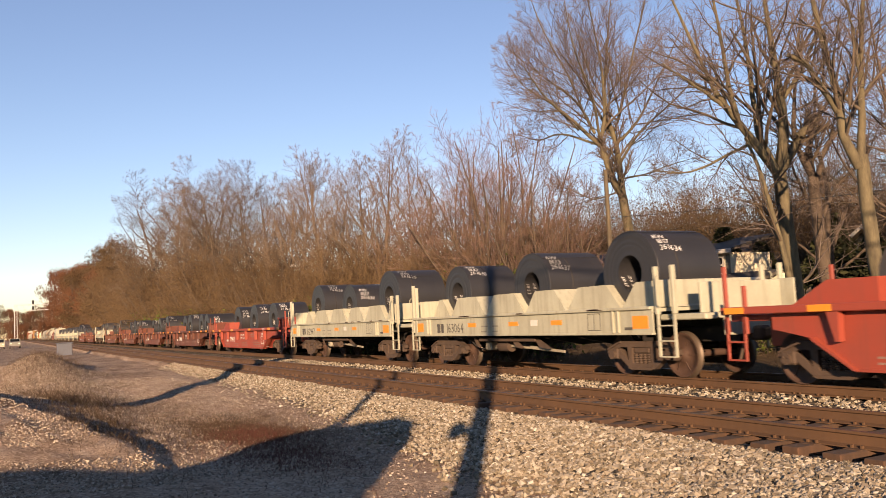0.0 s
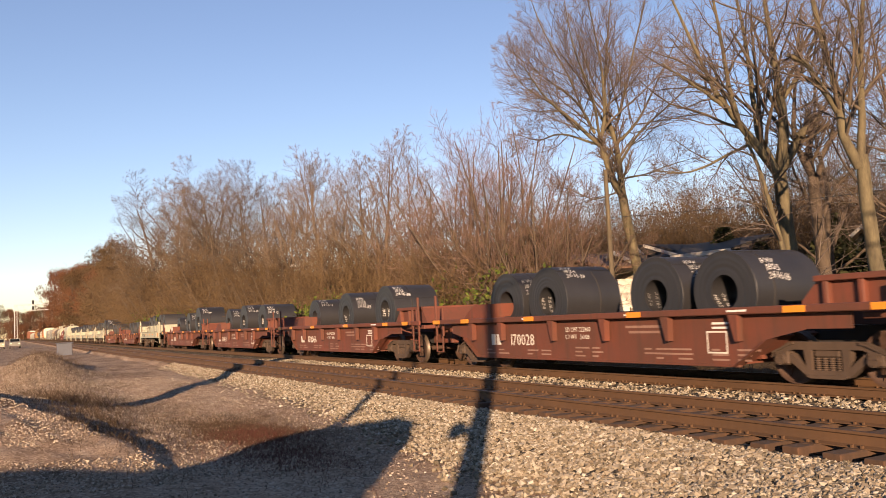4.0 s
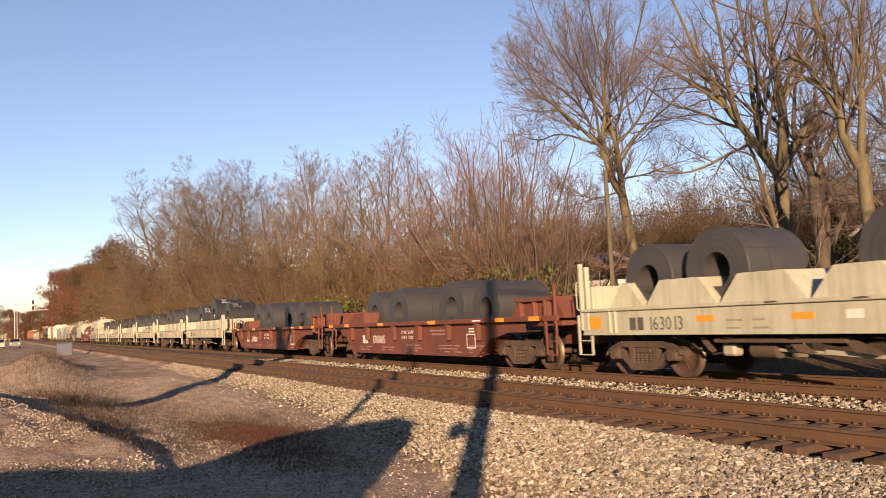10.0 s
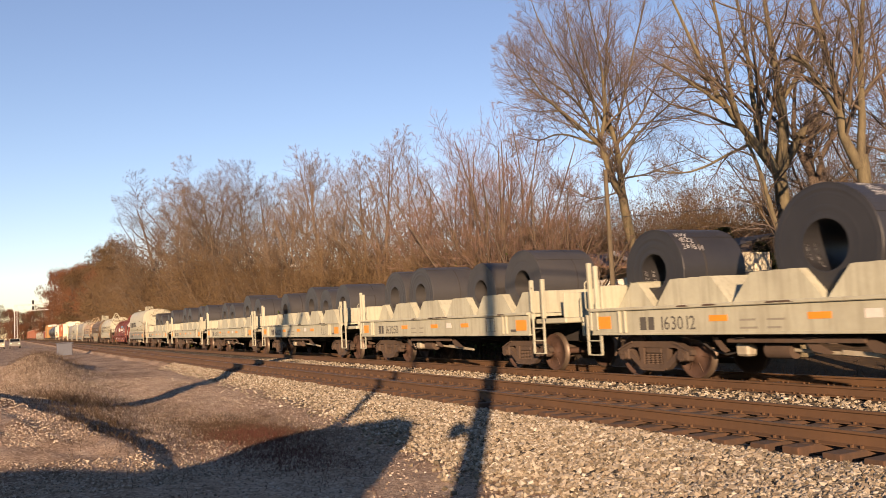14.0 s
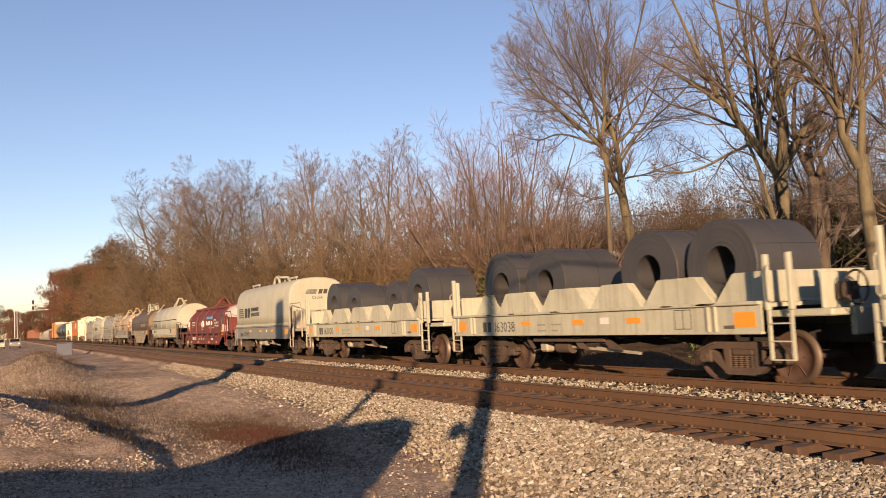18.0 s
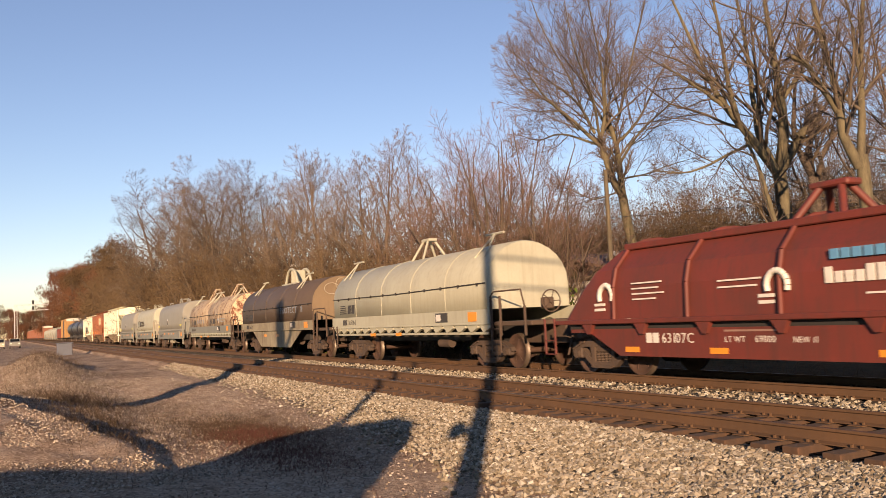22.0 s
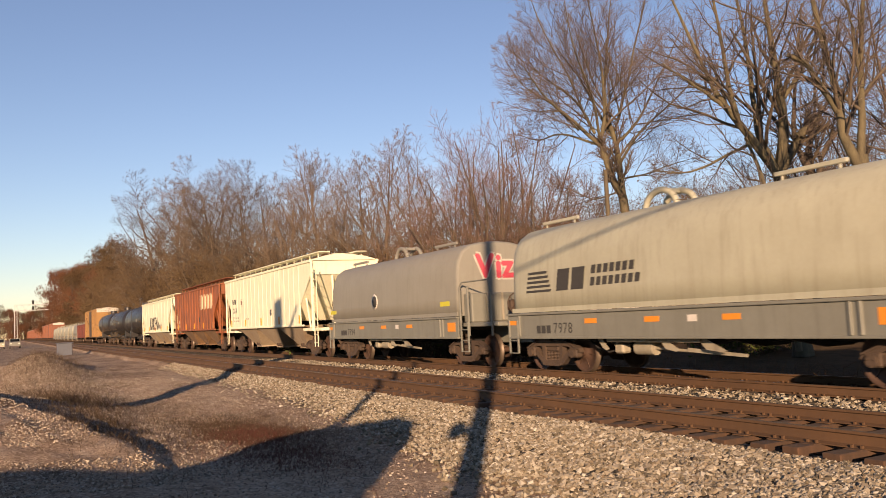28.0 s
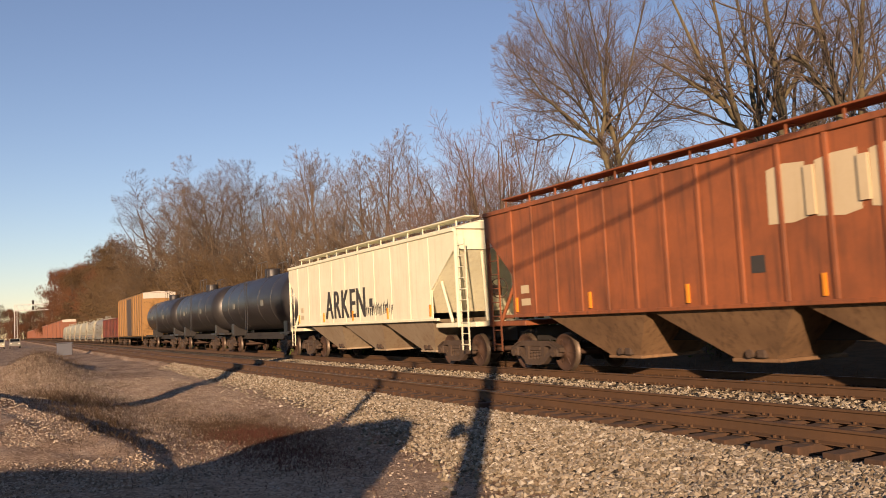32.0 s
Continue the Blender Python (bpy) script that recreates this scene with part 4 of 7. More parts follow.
def boxy_hood_car(number, hood, sill, label, length=13.4, owner=False, disc=False, graffiti=False):
    car = empty("covered_coil_car", label, "freight car", "cars of the train")
    e = length - 2.3
    for s in (-1, 1):
        part("side_sill", Shape().box(0.45, e, s * 1.45 - 0.02, s * 1.45 + 0.02, 0.86, 1.42).box(0.45, e, s * 1.45 - 0.05, s * 1.45 + 0.05, 0.82, 0.87, 0.008), sill, car)
        part("gutter", Shape().box(0.45, e, s * 1.45 - 0.07, s * 1.45 + 0.05, 1.40, 1.46, 0.012), sill, car)
        for x in (1.0, e - 1.1, e - 0.92):
            part("stiffener", Shape().box(x - 0.03, x + 0.03, s * 1.48 - 0.03, s * 1.48 + 0.03, 0.87, 1.4, 0.01), sill, car)
    h = part("hood", hood_shape("box", 0.6, e - 0.05, 1.47), hood, car)
    sh = Shape()
    for s in (-1, 1):
        sh.box(0.62, e - 0.08, s * 1.42 - 0.015, s * 1.42 + 0.015, 1.47, 1.58)
    part("hood_skirt", sh, hood, h)
    for x in (1.6, e - 2.4):
        part("hood_bar", Shape().box(x - 0.75, x + 0.75, -0.5, -0.42, 3.72, 3.80, 0.01).tube((x - 0.6, -0.46, 3.6), (x - 0.6, -0.46, 3.74), 0.025, n=6).tube((x + 0.6, -0.46, 3.6), (x + 0.6, -0.46, 3.74), 0.025, n=6), hood, h)
    lift_gear(car, 5.1, 3.64, hood, True)
    end_platform(car, e, length, sill if disc else M_POST)
    for y in (-0.75, -0.25, 0.25, 0.75):
        part("end_rib", Shape().box(e + 0.5, e + 0.56, y - 0.03, y + 0.03, 1.3, 2.1, 0.01), M_POST, car)
    if owner:
        for k in range(5):
            part("emblem_bar", Shape().prism([(-0.62 + k * 0.02, 2.86 + k * 0.045), (-0.1 + k * 0.02, 2.86 + k * 0.045), (-0.09 + k * 0.02, 2.883 + k * 0.045), (-0.61 + k * 0.02, 2.883 + k * 0.045)], e - 0.047, e - 0.035, "x"), M_DARKLET, car)
        for k in range(2):
            y = 0.02 + k * 0.24
            part("emblem_block", Shape().prism([(y, 2.86), (y + 0.18, 2.86), (y + 0.24, 3.07), (y + 0.06, 3.07)], e - 0.047, e - 0.035, "x"), M_DARKLET, car)
        letters("CS31A", 0.2, 0, 0, 0, car, M_DARKLET).matrix_basis = pose(e - 0.04, -0.3, 2.62, 0, 0, 90)
    left_end_steps(car, sill)
    underworks(car, length - 0.5, M_POST)
    running_gear(car, length, (1.85, length - 2.45))
    for x in (0.7, 3.9, 5.9, 8.0):
        part("reflector", REFLECTOR, None, car, at=pose(x, -1.471, 1.22))
    part("reflector", REFLECTOR_BIG, None, car, at=pose(e - 0.4, -1.471, 1.16))
    for k in range(3):
        part("lettering", Shape().box(1.75 + k * 0.21, 1.92 + k * 0.21, -1.475, -1.471, 0.95, 1.14), M_DARKLET, car)
    letters(number, 0.36, 2.45, -1.472, 0.95, car, M_DARKLET)
    part("placard", Shape().box(6.9, 7.15, -1.475, -1.471, 1.15, 1.28), M_WHITE, car)
    if owner:
        emblem(car, 1.3, 1.95, -1.424, 1.12)
        for k in range(2):
            for i in range(7 + k):
                x, z = 3.95 + i * 0.215 - k * 0.06, 2.27 - k * 0.27
                part("owner_lettering", Shape().prism([(x, z), (x + 0.15, z), (x + 0.20, z + 0.19), (x + 0.05, z + 0.19)], -1.425, -1.421), M_DARKLET, car)
    if disc:
        part("emblem_disc", Shape().lathe([(0.0, -1.424), (0.27, -1.424), (0.27, -1.43), (0.0, -1.43)], "y", 24, (5.1, 0, 2.12)), M_WHITE, car)
        part("emblem_disc", Shape().lathe([(0.0, -1.432), (0.2, -1.432), (0.2, -1.436), (0.0, -1.436)], "y", 24, (5.1, 0, 2.12)), M_DARKLET, car)
        for x in (0.85, e - 0.85):
            part("placard", Shape().box(x - 0.3, x + 0.3, -1.426, -1.42, 1.78, 1.92), M_LIME, car)
    if graffiti:
        for k, (dy, dz) in enumerate(((-0.09, 0), (0.09, 0), (0, -0.09), (0, 0.09), (0.07, 0.07), (-0.07, -0.07))):
            letters("Viz", 0.98, 0, 0, 0, car, M_TARP).matrix_basis = pose(e - 0.046 - 0.001 * k, -0.74 + dy, 2.58 + dz, 0, 0, 90)
        for k, (dy, dz) in enumerate(((-0.035, 0), (0.035, 0), (0, -0.035), (0, 0.035))):
            letters("Viz", 0.98, 0, 0, 0, car, M_PINK).matrix_basis = pose(e - 0.034 - 0.001 * k, -0.74 + dy, 2.58 + dz, 0, 0, 90)
    return car


def round_hood_car(number, hood, endmat, label, length, two=False, belly=False, owner=True, words=""):
    car = empty("covered_coil_car", label, "freight car", "cars of the train")
    e = length - 2.4
    spans = [(0.35, e / 2 - 0.05), (e / 2 + 0.05, e)] if two else [(0.35, e)]
    z0 = 1.62
    for a, b in spans:
        h = part("hood", hood_shape("round", a, b, z0), hood, car)
        part("hood_seam", Shape().path([(a, -1.4, 2.34), ((a + b) / 2, -1.4, 2.30), (b, -1.4, 2.34)], 0.018, 5), M_BLACK, h)
        x = a + 0.6
        while x < b - 0.3:
            part("hood_clip", Shape().box(x - 0.03, x + 0.03, -1.42, -1.36, 2.27, 2.36, 0.008), M_BLACK, h)
            x += 1.1
        for k in range(1, 4 if two else 5):
            x = a + (b - a) * k / (4 if two else 5)
            sec = [(y * 1.004, z + 0.006) for y, z in hood_section("round", z0)]
            part("hood_strap", Shape().path([(x, y, z) for y, z in sec], 0.011, 5), hood, h)
        # End cap at +x in its own colour, paler on umber and peeling hoods.
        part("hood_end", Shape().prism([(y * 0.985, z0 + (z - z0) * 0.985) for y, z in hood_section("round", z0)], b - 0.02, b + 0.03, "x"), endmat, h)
        m = (a + b) / 2
        lift_gear(car, m, 3.5, M_HOODC if not two else M_PEEL, False) if not belly else None
        if belly:  # tall welded hoop on a long foot plate
            part("lift_foot", Shape().box(m - 1.5, m + 1.2, -0.42, -0.28, 3.44, 3.53, 0.02).box(m - 1.5, m + 1.2, 0.28, 0.42, 3.44, 3.53, 0.02), M_HOODC, h)
            for dy in (-0.35, 0.35):
                hoop = [(m - 0.95, dy, 3.5), (m - 0.75, dy, 3.8), (m - 0.5, dy, 4.08), (m - 0.2, dy, 4.2), (m + 0.25, dy, 4.2), (m + 0.55, dy, 4.08), (m + 0.8, dy, 3.8), (m + 0.95, dy, 3.5)]
                part("lift_hoop", Shape().path(hoop, 0.075, 6), M_HOODC, h)
            part("lift_post", Shape().box(m - 0.1, m + 0.1, -0.36, 0.36, 3.5, 4.18, 0.03), M_HOODC, h)
        for x in ((a + 1.9, b - 2.7) if belly else (a + 0.7, b - 0.8) if not two else (a + 0.6, b - 0.6)):
            part("hood_bar", Shape().tube((x - 0.5, -0.5, 3.78), (x + 0.5, -0.5, 3.78), 0.035, n=6).tube((x - 0.3, -1.05, 3.1), (x, -0.5, 3.78), 0.028, n=6).tube((x + 0.3, -1.05, 3.1), (x, -0.5, 3.78), 0.028, n=6), M_HOODC, h)
    for s in (-1, 1):
        part("side_sill", Shape().box(0.3, e + 0.2, s * 1.42 - 0.02, s * 1.42 + 0.03, 1.24, 1.62).box(0.3, e + 0.2, s * 1.42 - 0.05, s * 1.42 + 0.05, 1.2, 1.25, 0.008), M_HOODC if not two and not belly else (M_GRIME if belly else M_GREY), car)
        if belly:
            part("belly_sill", Shape().prism([(2.6, 1.2), (4.2, 0.42), (9.2, 0.42), (10.9, 1.2)], s * 1.38 - 0.015, s * 1.38 + 0.015), M_GRIME, car)
        else:
            x = 0.5
            while x < e:
                part("gusset", Shape().prism([(x, 1.2), (x + 0.62, 1.2), (x + 0.62, 1.12), (x + 0.3, 1.0), (x + 0.2, 1.0)], s * 1.38 - 0.05, s * 1.38 + 0.05), M_HOODC, car)
                x += 0.72
            part("lower_chord", Shape().box(0.5, e, s * 1.36 - 0.04, s * 1.36 + 0.04, 0.93, 1.0, 0.008), M_HOODC, car)
    end_platform(car, e + 0.2, length, M_TRUCK, cabinet=False, top=1.95)
    left_end_steps(car, M_TRUCK)
    part("underframe", Shape().box(0.6, length - 0.5, -0.2, 0.2, 0.66, 1.2).box(3.9, length - 4.2, -0.9, 0.9, 0.75, 1.15), M_BLACK, car)
    part("brake_cylinder", Shape().tube((8.6, -0.85, 0.66), (9.3, -0.85, 0.66), 0.14, n=12), M_TRUCK, car)
    running_gear(car, length, (2.35, length - 2.75))
    for x in (4.4, 6.6):
        part("reflector", REFLECTOR, None, car, at=pose(x, -1.421, 0.965) if not belly else pose(x + 0.6, -1.396, 0.98))
    part("reflector", REFLECTOR_BIG, None, car, at=pose(e - 0.7, -1.452, 1.43))
    for k in range(2):
        part("lettering", Shape().box(1.5 + k * 0.22, 1.68 + k * 0.22, -1.446, -1.441, 1.33, 1.53), M_DARKLET, car)
    letters(number, 0.28, 2.05, -1.443, 1.33, car, M_DARKLET)
    part("placard", Shape().box(9.4, 10.2, -1.446, -1.441, 1.3, 1.58), M_DARKLET, car)
    part("placard", Shape().box(9.45, 9.75, -1.45, -1.446, 1.34, 1.54), M_WHITE, car)
    if owner:
        for a, b in spans:
            emblem(car, a + 0.7, 1.76, -1.384, 0.72)
    if words:
        for k, (a, b) in enumerate(spans):
            letters(words, 0.40 if belly else 0.34, a + (7.3 if belly else 3.6 if not two else 2.7), -1.388, 2.0 if belly else 1.84, car, M_FADEB, 1.45 if belly else 1.2)
    if belly:  # looping pale scrawl on the end of the hood
        for cy, cz, ry, rz in ((-0.45, 2.95, 0.34, 0.24), (0.42, 2.95, 0.38, 0.24), (0.0, 3.12, 0.26, 0.28), (-0.1, 2.62, 0.2, 0.22)):
            part("spray_paint", Shape().path([(e + 0.045, cy + ry * math.cos(t), cz + rz * math.sin(t)) for t in (radians(d) for d in range(20, 330, 20))], 0.018, 4), M_FADEW, car)
        part("placard", Shape().box(e + 0.035, e + 0.05, -0.15, 0.3, 1.7, 2.05), M_PATCH, car)
    return car


def shield_car(length=16.2):
    car = empty("covered_coil_car", "maroon angular-hooded coil car with spray-painted sides and white end panel", "freight car", "cars of the train")
    for s in (-1, 1):
        part("side_sill", Shape().prism([(1.5, 0.95), (2.2, 0.95), (3.2, 0.46), (length - 4.0, 0.46), (length - 3.0, 0.95), (length - 2.2, 0.95), (length - 2.2, 1.03), (1.5, 1.03)], s * 1.42 - 0.02, s * 1.42 + 0.02), M_MAROON, car)
        part("gutter", Shape().box(1.0, length - 2.3, s * 1.45 - 0.09, s * 1.45 + 0.03, 1.14, 1.24, 0.015), M_MAROON, car)
        x = 2.2
        while x < length - 3:
            part("gusset", Shape().prism([(x - 0.18, 1.14), (x + 0.18, 1.14), (x + 0.08, 0.92), (x - 0.02, 0.92)], s * 1.46 - 0.06, s * 1.46 + 0.04), M_MAROON, car)
            x += 1.75
    e = length - 3.4
    half = [(1.36, 1.24), (1.33, 1.9), (1.22, 2.3), (0.8, 2.75), (0.35, 2.9), (0.0, 2.93)]
    sec = half + [(-y, z) for y, z in half[-2::-1]]
    ring = lambda x, k, slope: [(x + (z - 1.24) * slope, y * k, 1.24 + (z - 1.24) * k) for y, z in sec]
    h = part("hood", loft([ring(1.15, 0.96, 0.95), ring(1.3, 1.0, 0.95), ring(6, 1, 0), ring(e, 1, 0)], False), M_MAROON, car)
    part("hood_end", loft([ring(e + 0.01, 0.995, 0), ring(e + 0.9, 0.97, 0), ring(e + 1.35, 0.9, -0.08)], False), M_TARP, car, "white end panel with black scrawl")
    for x in (3.0, 5.2, 7.4, 9.8, e):
        part("hood_rib", Shape().path([(x, y * 1.02, 1.24 + (z - 1.24) * 1.02) for y, z in sec], 0.06, 4), M_MAROON, h)
    for s in (-1, 1):
        part("hood_brace", Shape().tube((e - 3.0, s * 0.95, 2.66), (e - 0.1, s * 1.4, 1.4), 0.06, n=4), M_MAROON, h)
        part("hood_rail", Shape().box(2.9, e, s * 0.85 - 0.06, s * 0.85 + 0.06, 2.72, 2.86, 0.02), M_MAROON, h)
    for dx in (-0.5, 0.5):
        part("lift_leg", Shape().tube((7.6 + dx, -0.5, 2.85), (7.6 + dx * 0.4, -0.1, 3.45), 0.07, n=6).tube((7.6 + dx, 0.5, 2.85), (7.6 + dx * 0.4, 0.1, 3.45), 0.07, n=6), M_MAROON, car)
    part("lift_bar", Shape().box(7.2, 8.0, -0.2, 0.2, 3.4, 3.52, 0.03), M_MAROON, car)
    end_platform(car, length - 2.3, length, M_MAROON)
    left_end_steps(car, M_MAROON)
    # The last, wide black box stands in for the shadow gap under the hood.
    part("underframe", Shape().box(0.6, length - 0.5, -0.2, 0.2, 0.66, 1.15).box(3.4, length - 4.2, -1.35, 1.35, 0.48, 0.56).box(1.4, length - 2.4, -1.38, 1.38, 0.98, 1.15), M_BLACK, car)
    running_gear(car, length, (2.2, length - 2.4))
    for x in (3.6, 6.0, 9.4, 11.6):
        part("reflector", REFLECTOR, None, car, at=pose(x, -1.441, 0.6))
    part("reflector", REFLECTOR_BIG, None, car, at=pose(length - 2.6, -1.5, 1.2))
    for k in range(2):
        part("lettering", Shape().box(4.05 + k * 0.2, 4.22 + k * 0.2, -1.445, -1.441, 0.74, 0.94), M_WHITE, car)
    letters("63107C", 0.28, 4.5, -1.442, 0.74, car, M_WHITE)
    letters("LT WT", 0.15, 6.15, -1.442, 0.76, car, M_WHITE)
    letters("69000", 0.17, 6.85, -1.442, 0.76, car, M_WHITE)
    letters("NEW 11", 0.14, 7.65, -1.442, 0.76, car, M_WHITE)
    for x, w in ((6.15, 1.3), (10.0, 0.75), (11.2, 0.5)):
        part("small_lettering", Shape().box(x, x + w, -1.444, -1.44, 0.95, 0.985), M_FADED, car)
    part("owner_lettering", Shape().box(10.0, 10.65, -1.444, -1.44, 0.76, 0.85), M_WHITE, car)
    for x, z, w in ((3.6, 1.95, 0.9), (3.6, 1.84, 0.8), (3.6, 1.73, 0.95), (3.6, 1.62, 0.7), (6.0, 1.86, 1.0), (6.0, 1.74, 0.9), (9.0, 1.5, 1.6)):
        part("small_lettering", Shape().box(x, x + w, -1.37, -1.35, z, z + 0.03), M_WHITE, car)
    for k, (words, dx) in enumerate((("SUPPORT", 0.0), ("YEAR RIGHT TO", 0.1), ("KEEP AND BEAR", 0.15), ("ARMS !!", 0.95))):
        lean = pose(10.55 + dx * 0.8, -1.366 + 0.008 * k, 1.92 - 0.165 * k, -3, 2 * k - 3, 0)
        letters(words.replace("!", "I"), 0.165, 0, 0, 0, car, M_WHITE).matrix_basis = lean
    for x in (2.75, 7.35):
        part("emblem_arc", Shape().path([(x + 0.22 * math.cos(a), -1.375, 1.72 + 0.26 * math.sin(a)) for a in (radians(d) for d in range(-20, 201, 20))], 0.06, 5), M_WHITE, car)
        part("emblem_foot", Shape().box(x - 0.42, x - 0.08, -1.375, -1.345, 1.42, 1.48).box(x - 0.42, x - 0.08, -1.375, -1.345, 1.53, 1.59), M_WHITE, car)
    for i in range(10):
        part("product_block", Shape().box(8.3 + i * 0.185, 8.43 + i * 0.185, -1.375, -1.345, 1.70, 1.96 if i in (0, 4, 5, 9) else 1.88), M_WHITE, car)
    for i in range(9):
        part("spray_paint", Shape().box(8.4 + i * 0.2, 8.55 + i * 0.2, -1.345, -1.315, 2.08, 2.24), M_BLUE, car)
    for i, (x, z, w, hh) in enumerate(((e + 0.15, 1.7, 0.06, 0.6), (e + 0.35, 1.7, 0.06, 0.6), (e + 0.2, 2.2, 0.3, 0.06), (e + 0.6, 1.65, 0.06, 0.55), (e + 0.6, 1.65, 0.3, 0.06), (e + 0.95, 1.7, 0.06, 0.5), (e + 0.7, 2.1, 0.35, 0.06))):
        part("spray_paint", Shape().box(x, x + w, -1.36, -1.2, z, z + hh), M_DARKLET, car)
    return car


# ---- covered hoppers, tank cars, boxcars ----
def hopper(name, body, bays_mat, label, length, ribs, number="", marks=3, patch=False, scrawl="", z_top=4.15, rib=0.035):
    car = empty("covered_hopper", label, "freight car", "cars of the train")
    a, b = 0.3, length - 0.6
    bw = b - 0.85  # the walls stop short of the end platform
    for s in (-1, 1):
        prof = [(a, z_top), (a, z_top - 0.55), (a + 1.25, 2.45), (a + 1.25, 1.42), (bw - 1.6, 1.42), (bw - 1.6, 2.3), (bw, z_top - 0.55), (bw, z_top)]
        side = part("side_wall", Shape().prism(prof, s * 1.53 - 0.02, s * 1.53 + 0.02), body, car)
        part("side_sill", Shape().box(a + 0.9, bw - 1.2, s * 1.55 - 0.05, s * 1.55 + 0.04, 1.36, 1.44, 0.01), body, car)
        part("top_chord", Shape().box(a, bw, s * 1.55 - 0.05, s * 1.55 + 0.04, z_top - 0.08, z_top + 0.03, 0.01), body, car)
        for k in range(ribs):
            x = a + 1.35 + (bw - a - 3.05) * k / (ribs - 1)
            w = 0.045 if rib > 0.02 else 0.016
            part("rib", Shape().box(x - w, x + w, s * 1.55 - rib, s * 1.55 + rib, 1.44, z_top - 0.08, 0.006), body, side)
    part("roof", loft([[(x, y, z) for y, z in ((1.55, z_top), (1.0, z_top + 0.16), (0.4, z_top + 0.24), (-0.4, z_top + 0.24), (-1.0, z_top + 0.16), (-1.55, z_top))] for x in (a, length / 2, bw)], False), body, car)
    for k in range(3):
        y = (-0.75, 0.0, 0.75)[k]
        if k != 1:
            walkway = part("running_board", Shape().box(a + 0.2, bw - 0.1, y - 0.25 + (0.1 if k else -0.1), y + 0.25 + (0.1 if k else -0.1), z_top + 0.36, z_top + 0.40, 0.008), body, car)
            x = a + 0.3
            while x < bw - 0.1:
                part("board_bracket", Shape().box(x - 0.02, x + 0.02, y - 0.28, y - 0.25, z_top + 0.1, z_top + 0.37).box(x - 0.02, x + 0.02, y + 0.22, y + 0.25, z_top + 0.1, z_top + 0.37).box(x - 0.02, x + 0.02, y - 0.25, y + 0.22, z_top + 0.33, z_top + 0.36), body, walkway)
                x += 1.15
    part("roof_hatch", Shape().box(a + 1.5, b - 1.5, -0.3, 0.3, z_top + 0.24, z_top + 0.34, 0.03), body, car)
    for x0, x1, hi in ((a + 0.15, a + 2.4, a), (bw - 0.15, bw - 2.4, bw)):
        part("slope_sheet", Shape().prism([(x0, z_top - 0.6), (x1, 1.6), (x1 + (0.06 if x1 > x0 else -0.06), 1.6), (x0, z_top - 0.5)], -1.5, 1.5), body, car)
        part("end_sheet", Shape().box(min(x0, x0 + 0.05), max(x0, x0 + 0.05), -1.5, 1.5, z_top - 0.6, z_top), body, car)
    for x, d in ((a, 1), (bw, -1)):
        for s in (-1, 1):
            part("end_post", Shape().box(x - 0.04 + d * 0.04, x + 0.04 + d * 0.04, s * 1.5 - 0.05, s * 1.5 + 0.05, 1.15, z_top, 0.015), body, car)
            part("ladder", ladder_shape(x + 0.12, x + 0.52, s * 1.5, 0.5, z_top - (0 if d > 0 else 0.35), 10), body, car)
            part("diagonal_strut", Shape().tube((x + d * 0.5, s * 1.45, 1.3), (x + d * 1.7, s * 1.3, 3.2), 0.05, n=6), body, car)
        for y in (-0.5, 0.5):
            part("end_brace", Shape().tube((x + d * 0.1, y, 1.3), (x + d * 0.25, y, z_top - 0.6), 0.06, n=6), body, car)
        part("end_sill", Shape().box(min(x - 0.1 * d, x + 1.6 * d), max(x - 0.1 * d, x + 1.6 * d) + (0 if d > 0 else 0.75), -1.45, 1.45, 1.15, 1.28, 0.015), body, car)
    part("brake_wheel", brake_wheel_shape(b + 0.1, -0.7, 2.2), M_TRUCK, car, "rusty hand brake wheel")
    x0, x1 = 2.85, length - 3.1
    n = 3
    w = (x1 - x0) / n
    for k in range(n):
        l, r = x0 + k * w, x0 + (k + 1) * w
        c = (l + r) / 2 + 0.25
        top = [(l + 0.05, -1.5, 1.4), (r - 0.05, -1.5, 1.4), (r - 0.05, 1.5, 1.4), (l + 0.05, 1.5, 1.4)]
        bot = [(c - 0.45, -0.85, 0.42), (c + 0.5, -0.85, 0.42), (c + 0.5, 0.85, 0.42), (c - 0.45, 0.85, 0.42)]
        bay = part("hopper_bay", loft([top, bot], False), bays_mat, car, "dust-stained hopper bay")
        part("outlet_gate", Shape().box(c - 0.5, c + 0.62, -0.9, 0.9, 0.36, 0.43, 0.015), bays_mat, bay)
        part("gate_gear", Shape().tube((c, -1.0, 0.52), (c, -0.8, 0.52), 0.08, n=8).box(c + 0.15, c + 0.35, -0.98, -0.86, 0.44, 0.6, 0.02), M_TRUCK, bay)
    part("underframe", Shape().box(0.5, length - 0.5, -0.18, 0.18, 0.72, 1.1), M_BLACK, car)
    running_gear(car, length, (1.75, length - 2.5))
    for k in range(5):
        x = 1.75 + k * (length - 4.9) / 4
        part("reflector", Shape().box(x - 0.03, x + 0.03, -1.60, -1.55, 1.5, 1.86), M_ORANGE, car)
    if number:
        for k in range(3):
            part("lettering", Shape().box(2.0 + k * 0.3, 2.22 + k * 0.3, -1.556, -1.551, 2.75, 3.02), M_DARKLET, car)
        letters(number, 0.42, 2.0, -1.552, 2.25, car, M_DARKLET)
        for k, line in enumerate(("LD LMT  171100  LBS", "LT WT      61900  LBS")):
            letters(line, 0.15, 2.0, -1.552, 1.93 - k * 0.17, car, M_GREYLET)
